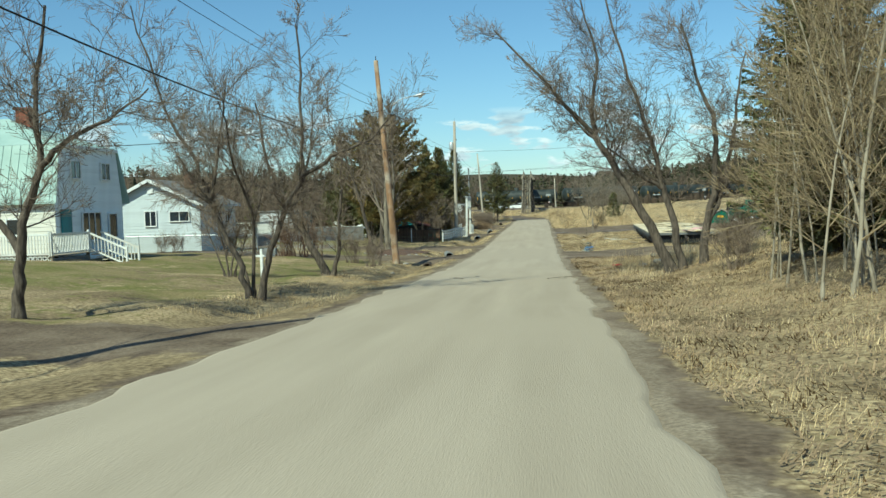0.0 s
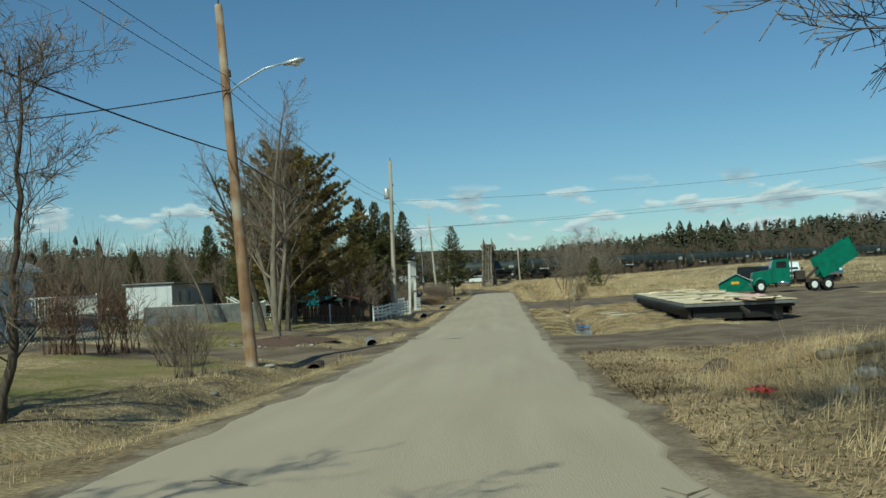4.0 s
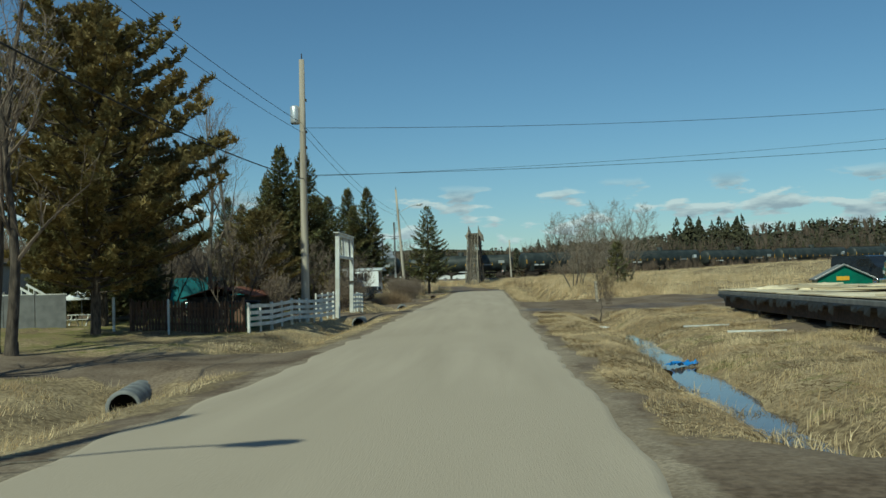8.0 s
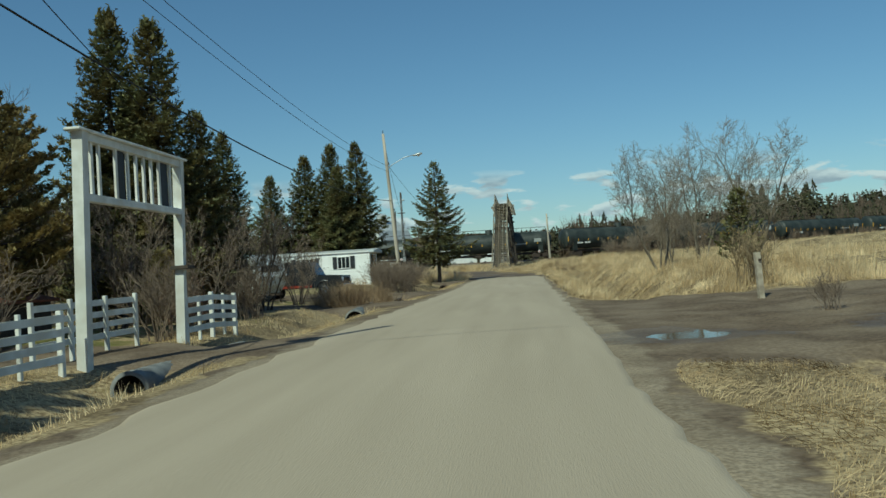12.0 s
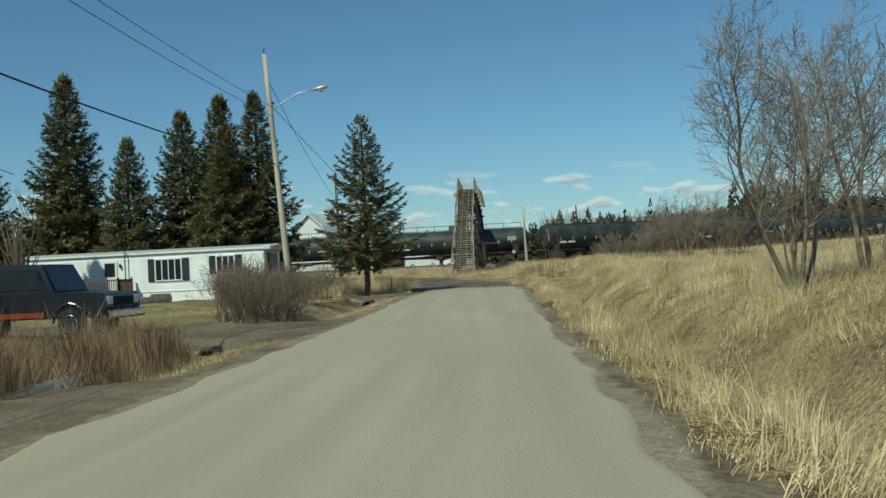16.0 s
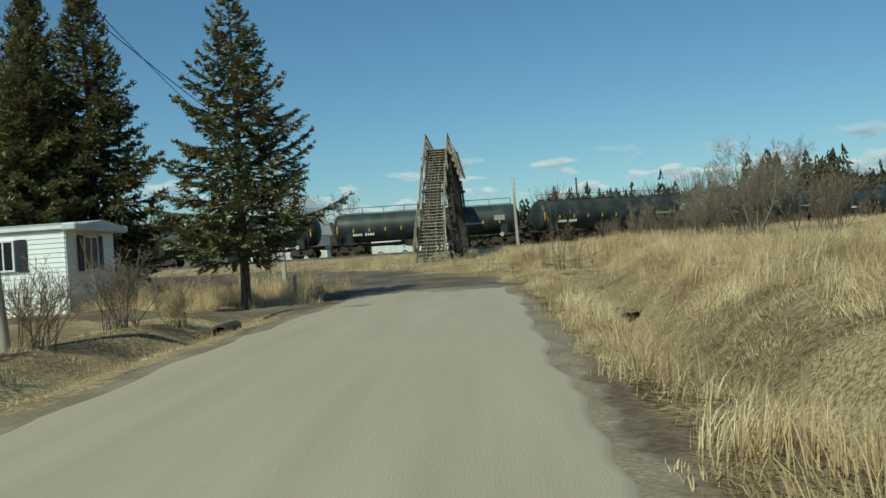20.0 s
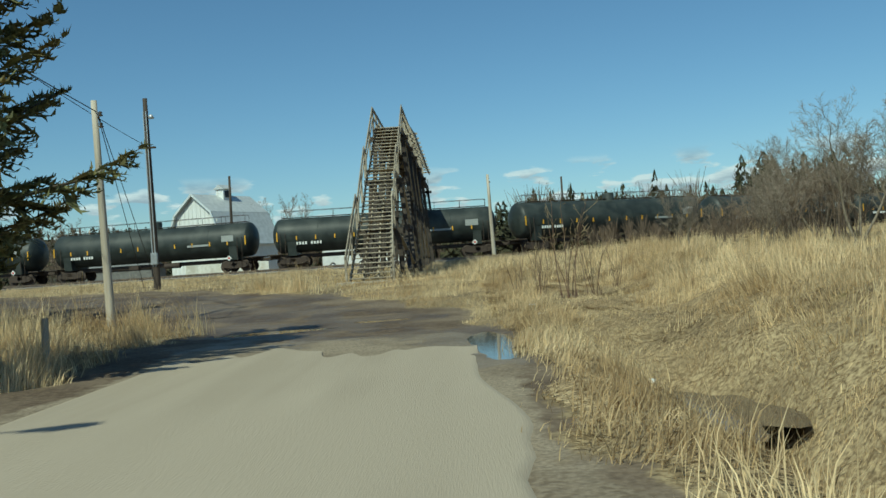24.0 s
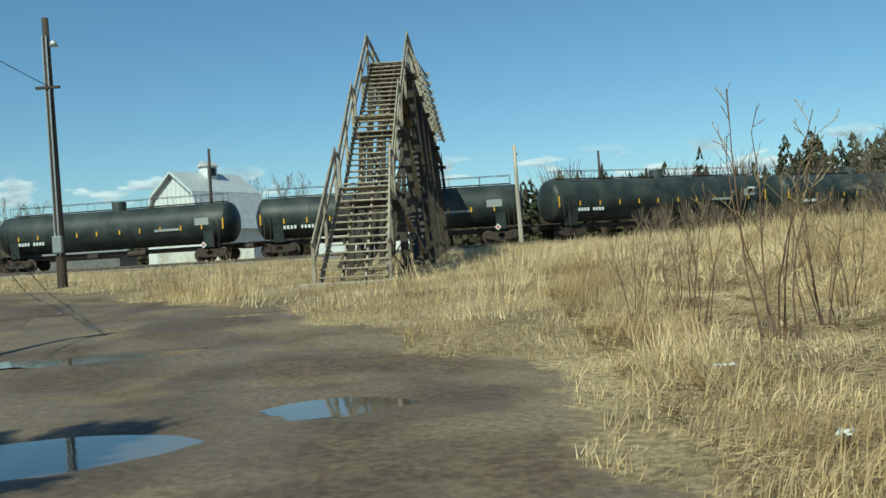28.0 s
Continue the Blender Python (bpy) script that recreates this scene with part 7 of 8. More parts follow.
def mobile_one():
    """Old trailer home behind the grey panel fence."""
    m = thing("mobile_home", "old white trailer home with a flat dark roof", "mobile home", (-25.0, 91.2, -1.0), 0)
    m.matrix_basis = pose(-25.0, 91.2, -1.0, 0, 0, 8)
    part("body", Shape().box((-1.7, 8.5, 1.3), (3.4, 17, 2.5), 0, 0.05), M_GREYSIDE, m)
    # End wall coloured whiter than the grey sides to stand in for sun.
    part("sun_painted_end_wall", Shape().box((-1.7, -0.02, 1.3), (3.3, 0.06, 2.4)), M_CARWHITE, m, "end wall coloured whiter to show sunlight")
    for k in range(4):
        part("panel_joint", Shape().box((-0.4 - k * 0.85, -0.06, 1.3), (0.03, 0.03, 2.4)), M_GREYSIDE, m)
    part("roof", Shape().box((-1.7, 8.5, 2.62), (3.8, 17.4, 0.14), 0, 0.03), M_SHINGLE, m)
    for y in (2.2, 6.0, 11.0):
        window(m, (0.0, y, 1.6), (0, 1), (1, 0), 1.1, 0.85)
    part("door", Shape().box((0.03, 4.1, 1.15), (0.06, 0.85, 2.0), 0, 0.01), M_TRIMW, m)
    f = thing("panel_fence", "grey sheet panel fence before the trailer home", "fence", (0, 0, 0))
    for i in range(7):
        x0, y0 = -25.8 + 1.2 * i, 87.6 + 0.18 * i
        part("panel", Shape().box((x0 + 0.6, y0 + 0.09, gz(x0, y0) + 0.62), (1.18, 0.04, 1.35), 0.15, 0.005), M_GREYF, f)
        part("post", Shape().box((x0, y0 + 0.05, gz(x0, y0) + 0.68), (0.09, 0.09, 1.5), 0.15), M_GREYF, f)
    part("top_rail", Shape().beam((-25.8, 87.62, gz(-25.8, 87.6) + 1.34), (-17.4, 88.9, gz(-17.4, 88.9) + 1.34), 0.06, 0.06), M_WHITEP, f)
    # small porch stairs with white rail
    st = thing("porch_steps", "white railed wooden porch steps", "steps", (-21.0, 92.5, gz(-21.0, 92.5)), 0)
    for s in range(4):
        part("step", Shape().box((0.3 * s, 0, 0.8 - 0.2 * s), (0.32, 1.1, 0.05)), M_TIMBER, st)
    for yy in (-0.55, 0.55):
        part("stair_rail", Shape().beam((-0.2, yy, 1.75), (1.2, yy, 0.95), 0.05, 0.09), M_WHITEP, st)
        for s in range(6):
            part("baluster", Shape().box((-0.1 + 0.24 * s, yy, 1.1 - 0.13 * s), (0.04, 0.04, 1.1)), M_WHITEP, st)
mobile_one()

def garden_table():
    x, y = -18.2, 92.0
    g = gz(x, y)
    u = thing("patio_umbrella", "open pale patio umbrella over the picnic table", "umbrella", (x, y, g))
    part("pole", Shape().tube([(0, 0, 0), (0, 0, 2.35)], 0.025, 8), M_STEEL, u)
    sh = Shape()
    sh.lathe([(0.02, 2.35), (0.7, 2.15), (1.35, 1.85), (1.36, 1.72)], 8)
    part("canopy", sh, M_TRIMW, u)
    t = thing("picnic_table", "white picnic table on the lawn", "table", (x, y, g))
    for k in range(5):
        part("table_board", Shape().box((0, -0.36 + 0.18 * k, 0.74), (1.7, 0.16, 0.04), 0, 0.006), M_WHITEP, t)
    for s in (-1, 1):
        part("bench_board", Shape().box((0, s * 0.75, 0.44), (1.7, 0.28, 0.04), 0, 0.006), M_WHITEP, t)
        for q in (-1, 1):
            part("leg", Shape().beam((s * 0.6, q * 0.75, 0), (s * 0.6, q * 0.25, 0.73), 0.06, 0.1), M_WHITEP, t)
        part("cross_bar", Shape().box((s * 0.6, 0, 0.4), (0.06, 1.6, 0.09)), M_WHITEP, t)
    u.scale = t.scale = (0.62, 0.62, 0.66)
garden_table()

def picket_fence():
    f = thing("picket_fence", "dark brown wooden picket fence", "fence", (0, 0, 0))
    p, q = Vector((-14.6, 88.4, 0)), Vector((-9.7, 86.9, 0))
    a = (q - p).normalized()
    rz = math.atan2(a.y, a.x)
    L = (q - p).length
    me = Shape().prism([(-0.05, 0), (0.05, 0), (0.05, 1.12), (0.0, 1.2), (-0.05, 1.12)], 1, -0.012, 0.012).mesh("picket", M_BROWNF)
    n = int(L / 0.15)
    for i in range(n + 1):
        e = p + a * (i * 0.15)
        part("picket", me, None, f, at=pose(e.x, e.y, gz(e.x, e.y) + random.uniform(-0.03, 0.03), 0, random.uniform(-1.5, 1.5), math.degrees(rz)))
    for z in (0.3, 0.9):
        part("rail", Shape().beam((p.x, p.y + 0.04, gz(p.x, p.y) + z), (q.x, q.y + 0.04, gz(q.x, q.y) + z), 0.04, 0.09), M_BROWNF, f)
    for i in range(4):
        e = p.lerp(q, i / 3)
        part("post", Shape().box((e.x, e.y + 0.09, gz(e.x, e.y) + 0.6), (0.1, 0.1, 1.4), rz, 0.01), M_BROWNF, f)
    w = thing("marker_post", "thin white marker post before the picket fence", "post", (-12.3, 86.2, gz(-12.3, 86.2)))
    part("shaft", Shape().box((0, 0, 0.6), (0.07, 0.07, 1.4), 0, 0.01), M_WHITEP, w)
    r2 = thing("marker_post", "white post at the end of the picket fence", "post", (-15.2, 88.2, gz(-15.2, 88.2)))
    part("shaft", Shape().box((0, 0, 0.6), (0.09, 0.09, 1.5), 0, 0.01), M_WHITEP, r2)
picket_fence()

def board_fence(pts, label):
    f = thing("board_fence", label, "fence", (0, 0, 0))
    for (xa, ya), (xb, yb) in zip(pts[:-1], pts[1:]):
        L = math.hypot(xb - xa, yb - ya)
        n = max(1, round(L / 2.0))
        rz = math.atan2(yb - ya, xb - xa)
        for i in range(n + 1):
            x, y = xa + (xb - xa) * i / n, ya + (yb - ya) * i / n
            part("post", Shape().box((x, y, gz(x, y) + 0.5), (0.1, 0.1, 1.22), rz, 0.01), M_WHITEP, f)
            if i < n:
                x2, y2 = xa + (xb - xa) * (i + 1) / n, ya + (yb - ya) * (i + 1) / n
                xh, yh = (x + x2) / 2, (y + y2) / 2
                part("post", Shape().box((xh, yh, gz(xh, yh) + 0.55), (0.07, 0.07, 1.05), rz, 0.008), M_WHITEP, f)
                for z in (0.3, 0.52, 0.74, 0.98):
                    part("rail", Shape().beam((x + 0.06, y, gz(x, y) + z), (x2 + 0.06, y2, gz(x2, y2) + z), 0.03, 0.13), M_WHITEP, f)
    return f

def gate_arch():
    board_fence([(-9.35, 86.4), (-8.75, 91.0), (-8.15, 97.7)], "white painted four-rail board fence along the road")
    board_fence([(-8.05, 103.2), (-7.95, 106.4)], "short white painted board fence beyond the gate")
    g = thing("gate", "white four-rail farm gate across the drive", "gate", (0, 0, 0))
    pa, pb = Vector((-9.2, 98.6, gz(-9.2, 98.6))), Vector((-9.0, 102.6, gz(-9.0, 102.6)))
    for z in (0.35, 0.58, 0.8, 1.04):
        part("gate_rail", Shape().beam(pa + Vector((0, 0, z)), pb + Vector((0, 0, z)), 0.03, 0.12), M_WHITEP, g)
    for t in (0.0, 0.33, 0.67, 1.0):
        e = pa.lerp(pb, t)
        part("gate_post", Shape().box(e + Vector((0.03, 0, 0.55)), (0.08, 0.1, 1.25), 0, 0.01), M_WHITEP, g)
    a = thing("gate_arch", "tall white wooden entrance arch with a slatted header", "arch", (0, 0, 0))
    ya, yb, x, zt = 98.3, 102.9, -7.95, 2.42
    for y in (ya, yb):
        part("arch_post", Shape().beam((x - 0.1, y, gz(x, y) - 0.3), (x + 0.02, y, zt + 0.06), 0.2, 0.22 if y == ya else 0.17, (0, 1, 0)), M_WHITEP, a)
    for z in (zt - 0.03, zt - 1.12):
        part("header_beam", Shape().box((x, (ya + yb) / 2, z), (0.16, yb - ya, 0.14), 0, 0.01), M_WHITEP, a)
    part("header_cap", Shape().box((x, (ya + yb) / 2, zt + 0.07), (0.3, yb - ya + 0.5, 0.05), 0, 0.01), M_WHITEP, a)
    for i, o in enumerate((0.42, 0.72, 1.42, 1.95, 2.35, 2.72, 3.1, 3.5, 4.1)):
        part("slat", Shape().box((x, ya + o, zt - 0.58), (0.05, 0.09, 0.98), 0, 0.006), M_WHITEP, a)
    for o, w in ((1.67, 0.36), (3.8, 0.44)):
        part("dark_panel", Shape().box((x - 0.03, ya + o, zt - 0.58), (0.03, w, 0.98), 0, 0.006), M_SHUTTER, a, "slate-blue header panel")
    part("collar", Shape().box((x, yb, 0.05), (0.42, 0.42, 0.08), 0, 0.01), M_DARKTIMBER, a)
gate_arch()

def mobile_two():
    """Trailer home with shutters; local x runs back along its long wall, y inwards."""
    ang = 180.0
    m = thing("mobile_home", "white-sided mobile home with dark shutters and a bay end", "mobile home", (-13.7, 161.5, gz(-13.7, 161.5)), ang)
    L, W, z0, z1 = 17.3, 4.0, 0.6, 2.85
    part("core", Shape().box((L / 2, -W / 2, (z0 + z1) / 2), (L - 0.1, W - 0.1, z1 - z0)), M_SIDING, m)
    siding(m, (0, -0.06, 0), (1, 0), L, z0, z1, (0, 1), M_SIDING, 0.165)
    siding(m, (0.06, -W, 0), (0, 1), W, z0, z1, (-1, 0), M_SIDING, 0.165)
    for k in range(40):
        part("skirt_panel", Shape().box((0.22 + 0.43 * k, -0.1, 0.32), (0.42, 0.05, 0.8), 0, 0.008), M_SIDING, m)
    for k in range(9):
        part("skirt_panel", Shape().box((0.1, -0.25 - 0.46 * k, 0.32), (0.05, 0.45, 0.8), 0, 0.008), M_GREYSIDE, m)
    prof = [(0.04, z1 - 0.02), (0.04, z1 + 0.06), (-W / 2, z1 + 0.3), (-W - 0.25, z1 + 0.1), (-W - 0.25, z1 - 0.02)]
    part("roof", Shape().prism(prof, 0, -0.45, L + 0.2), M_BARNROOF, m)
    part("roof_trim", Shape().box((L / 2, 0.062, z1 + 0.03), (L + 0.6, 0.03, 0.12)), M_TRIMW, m)
    part("end_canopy", Shape().box((-0.22, -W / 2, z1 + 0.02), (0.5, W + 0.45, 0.26), 0, 0.05), M_GREYSIDE, m)
    for x, w, h, zc, mull in ((2.3, 1.05, 0.92, 2.02, 2), (5.7, 1.55, 1.18, 1.86, 3)):
        window(m, (x, -0.04, zc), (1, 0), (0, 1), w, h, mull, True)
    window(m, (12.9, -0.04, 1.9), (1, 0), (0, 1), 0.9, 1.0, 1, True)
    window(m, (0.04, -1.9, 2.0), (0, 1), (-1, 0), 1.1, 1.1, 1, True)
    d = part("door", Shape().box((9.2, -0.01, 1.52), (0.88, 0.07, 2.0), 0, 0.01), M_TRIMW, m)
    part("door_glass", Shape().box((9.2, 0.03, 2.0), (0.6, 0.03, 0.8)), M_GLASS, d)
    part("porch_lamp", Shape().box((8.56, 0.06, 2.22), (0.12, 0.14, 0.22), 0, 0.03), M_SHUTTER, m)
    part("stove_pipe", Shape().tube([(8.2, 0.2, 0.9), (8.2, 0.2, 4.0)], 0.035, 8), M_SHUTTER, m)
    dk = thing("deck", "brown wooden deck with slatted railing at the mobile home", "deck", (-13.7, 161.5, gz(-13.7, 161.5)), ang)
    for k in range(14):
        part("deck_board", Shape().box((10.6, 0.18 + 0.15 * k, 0.45), (5.6, 0.14, 0.04)), M_BROWNF, dk)
    railing(dk, (7.8, 2.2, 0.47), (13.4, 2.2, 0.47), 0.92, M_BROWNF, 0.13)
    railing(dk, (7.8, 0.3, 0.47), (7.8, 2.2, 0.47), 0.92, M_BROWNF, 0.13)
    for x in (7.8, 10.6, 13.4):
        part("deck_post", Shape().box((x, 2.2, 0.1), (0.12, 0.12, 0.7)), M_BROWNF, dk)
    for s in range(3):
        part("stair_tread", Shape().box((7.5 - 0.28 * s, 1.2, 0.31 - 0.17 * s), (0.3, 1.3, 0.05)), M_BROWNF, dk)
    for k, (x, y, r) in enumerate(((5.4, 2.2, 0.38), (6.3, 1.2, 0.3))):
        lg = thing("log_round", "thick cut log lying by the mobile home", "log", (-13.7, 161.5, gz(-13.7, 161.5)), ang)
        part("bark", Shape().tube([(x - 0.5, y, r - 0.25), (x + 0.5, y, r - 0.25)], r, 16), M_BARK, lg, smooth=False)
        part("cut_face", Shape().tube([(x - 0.505, y, r - 0.25), (x - 0.52, y, r - 0.25)], r * 0.92, 16), M_LOG, lg)
    ps = thing("leaning_board", "yellow board leaning on the bay end", "board", (-13.7, 161.5, gz(-13.7, 161.5)), ang)
    part("plank", Shape().beam((-0.7, -1.0, 0.0), (-0.12, -0.85, 2.5), 0.1, 0.03), M_YELLOW, ps)
mobile_two()

def barn():
    b = thing("barn", "large white gambrel barn with a pale roof and cupola", "barn", (-31.6, 254.2, 0.1), 0)
    b.matrix_basis = pose(-29.9, 254.2, -0.2, 0, 0, -30)
    W, L = 4.3, 9.0
    prof = [(-W, 0), (W, 0), (W, 4.2), (W * 0.68, 7.7), (0, 9.9), (-W * 0.68, 7.7), (-W, 4.2)]
    part("wall", Shape().prism(prof, 1, 0, L), M_BARNWALL, b)
    for k in range(15):
        x = -W + 0.33 + k * 0.65
        zt = 4.2 + 3.5 * (W - abs(x)) / (W * 0.32) if abs(x) > W * 0.68 else 7.7 + 2.2 * (1 - abs(x) / (W * 0.68))
        part("wall_board", Shape().box((x, -0.02, zt / 2), (0.6, 0.04, zt - 0.1)), M_BARNWALL, b)
    for sg in (-1, 1):
        for (xa, za), (xb, zb) in (((W + 0.35, 3.9), (W * 0.68, 7.78)), ((W * 0.68 + 0.04, 7.74), (0, 10.0))):
            part("roof", Shape().add([(sg * xa, -0.5, za), (sg * xb, -0.5, zb), (sg * xb, L + 0.3, zb), (sg * xa, L + 0.3, za), (sg * xa, -0.5, za + 0.14), (sg * xb, -0.5, zb + 0.14), (sg * xb, L + 0.3, zb + 0.14), (sg * xa, L + 0.3, za + 0.14)],
                 [(0, 1, 2, 3), (7, 6, 5, 4), (0, 4, 5, 1), (1, 5, 6, 2), (2, 6, 7, 3), (3, 7, 4, 0)]), M_BARNROOF, b)
            part("edge_trim", Shape().beam((sg * xa, -0.52, za + 0.05), (sg * xb, -0.52, zb + 0.05), 0.06, 0.24), M_GREYSIDE, b)
    c = part("cupola", Shape().box((0.3, 4.5, 10.1), (1.25, 1.4, 1.4), 0, 0.03), M_BARNWALL, b)
    part("cupola_roof", Shape().prism([(-0.55, 10.8), (1.15, 10.8), (0.3, 11.35)], 1, 3.6, 5.4), M_BARNROOF, c)
    part("louvre", Shape().box((0.94, 4.5, 10.2), (0.04, 0.9, 0.8)), M_SHUTTER, c)
    part("door", Shape().box((0, -0.06, 1.6), (3.2, 0.06, 3.2), 0, 0.02), M_BARNWALL, b)
    w = thing("white_panel_wall", "low streaked white panel wall behind the train", "wall", (-22.5, 240.0, gz(-22.5, 240)), 0)
    for k in range(7):
        part("panel", Shape().box((-4 + 1.2 * k, 0, 0.7), (1.18, 0.06, 1.5), 0, 0.01), M_WHITEP, w)
    s = thing("shed", "small grey shed beyond the tracks", "shed", (-36.0, 246, gz(-36, 246)), -10)
    part("wall", Shape().box((0, 0, 0.7), (9, 3, 1.5)), M_GREYF, s)
    part("roof", Shape().prism([(-1.7, 1.4), (1.7, 1.4), (0, 2.0)], 0, -4.7, 4.7), M_SHINGLE, s)
barn()
# ---- vehicles ----
def wheel_at(parent, x, y, r, w, rim=None):
    m = Matrix.Translation((x, y, r)) @ Matrix.Rotation(math.pi / 2, 4, "X")
    t = part("wheel", Shape().lathe([(r * 0.55, -w / 2), (r * 0.9, -w / 2), (r, -w / 2 + 0.04), (r, w / 2 - 0.04), (r * 0.9, w / 2), (r * 0.55, w / 2)], 22, m), M_BLACK, parent, smooth=True)
    part("rim", Shape().lathe([(0.02, -w / 2 + 0.03), (r * 0.35, -w / 2 + 0.02), (r * 0.56, -w / 2 - 0.005), (r * 0.58, w / 2 + 0.005), (r * 0.35, w / 2 - 0.02), (0.02, w / 2 - 0.03)], 18, m), rim or M_CHROME, t, smooth=True)

def outline_body(prof, half, inset=0.08):
    """A vehicle body: a side outline in x and z, narrowed a little towards the top."""
    zs = [z for _, z in prof]
    lo, hi = min(zs), max(zs)
    s = Shape()
    n = len(prof)
    def y(z):
        return half - inset * (z - lo) / (hi - lo)
    vs = [(x, -y(z), z) for x, z in prof] + [(x, y(z), z) for x, z in prof]
    s.add(vs, [tuple(range(n)), tuple(range(2 * n - 1, n - 1, -1))] + [(i, i + n, (i + 1) % n + n, (i + 1) % n) for i in range(n)])
    return s

def pickup(x, y, rz):
    t = thing("pickup_truck", "old black pickup truck with a red lower stripe", "truck", (x, y, gz(x, y)), rz)
    part("body", outline_body([(-2.6, 0.5), (2.55, 0.5), (2.65, 0.75), (2.6, 1.05), (1.35, 1.12), (-2.62, 1.1)], 0.95, 0.05), M_CARBLK, t)
    part("cab", outline_body([(-0.75, 1.08), (1.2, 1.1), (0.8, 1.8), (-0.62, 1.84)], 0.88, 0.12), M_CARBLK, t)
    part("stripe", Shape().box((-0.2, -0.955, 0.6), (2.3, 0.02, 0.12)).box((-0.2, 0.955, 0.6), (2.3, 0.02, 0.12)), M_CARRED, t, "red lower stripe")
    for s in (-1, 1):
        part("side_window", Shape().prism([(-0.55, 1.2), (0.98, 1.2), (0.72, 1.68), (-0.5, 1.72)], 1, s * 0.86 - 0.02, s * 0.86 + 0.02), M_GLASS, t)
        part("headlight", Shape().box((2.63, s * 0.7, 0.88), (0.05, 0.28, 0.18), 0, 0.01), M_TRIMW, t)
        part("tail_light", Shape().box((-2.63, s * 0.85, 0.9), (0.05, 0.14, 0.3)), M_RED, t)
        for wx in (-1.6, 1.65):
            wheel_at(t, wx, s * 0.82, 0.37, 0.25)
            part("wheel_arch", Shape().tube([(wx + 0.45 * math.cos(a), s * 0.95, 0.4 + 0.45 * math.sin(a)) for a in np.linspace(0, math.pi, 9)], 0.035, 6), M_CARBLK, t)
    part("windscreen", Shape().add([(1.2, -0.76, 1.15), (1.2, 0.76, 1.15), (0.85, 0.7, 1.74), (0.85, -0.7, 1.74)], [(0, 1, 2, 3)]), M_GLASS, t)
    part("grille", Shape().box((2.66, 0, 0.85), (0.04, 1.0, 0.22)), M_BLACK, t)
    part("bumper", Shape().box((2.74, 0, 0.55), (0.14, 1.9, 0.2), 0, 0.04), M_CHROME, t)
    part("bumper", Shape().box((-2.72, 0, 0.55), (0.14, 1.9, 0.18), 0, 0.04), M_CHROME, t)
    part("bed_floor", Shape().box((-1.75, 0, 1.105), (1.6, 1.6, 0.02)), M_BLACK, t)
    t.scale = (1.0, 1.0, 1.1)
pickup(-12.75, 132.9, -5)

def camper(x, y, rz):
    c = thing("camper_trailer", "white camper trailer with a faded green stripe", "camper", (x, y, gz(x, y)), rz)
    part("body", outline_body([(-3.4, 0.55), (2.6, 0.55), (3.1, 1.0), (3.3, 1.5), (2.95, 2.5), (2.4, 2.72), (-3.1, 2.72), (-3.4, 2.4)], 1.15, 0.04), M_CARWHITE, c)
    part("roof", Shape().box((-0.3, 0, 2.76), (5.5, 2.15, 0.08), 0, 0.03), M_GREYSIDE, c)
    for s in (-1, 1):
        part("stripe", Shape().box((-0.4, s * 1.155, 1.05), (5.6, 0.02, 0.22)), M_CARGREEN, c, "faded green stripe")
        part("window", Shape().box((-1.6, s * 1.14, 1.75), (1.3, 0.04, 0.6), 0, 0.01), M_GLASS, c)
        part("window", Shape().box((1.4, s * 1.14, 1.75), (0.9, 0.04, 0.5), 0, 0.01), M_GLASS, c)
        for wx in (-0.9, -0.15):
            wheel_at(c, wx, s * 1.02, 0.34, 0.22)
    part("window", Shape().box((3.13, 0, 1.85), (0.16, 1.3, 0.62), 0, 0.02), M_GLASS, c)
    part("door", Shape().box((0.45, -1.165, 1.55), (0.65, 0.03, 1.8), 0, 0.01), M_TRIMW, c)
    part("hitch", Shape().beam((2.6, 0.5, 0.5), (4.1, 0, 0.45), 0.08, 0.1).beam((2.6, -0.5, 0.5), (4.1, 0, 0.45), 0.08, 0.1), M_RUST, c)
    part("jack", Shape().tube([(3.9, 0, 0.0), (3.9, 0, 0.8)], 0.04, 8), M_RUST, c)
    c.scale = (0.86, 0.86, 0.86)
camper(-15.1, 128.7, -33)

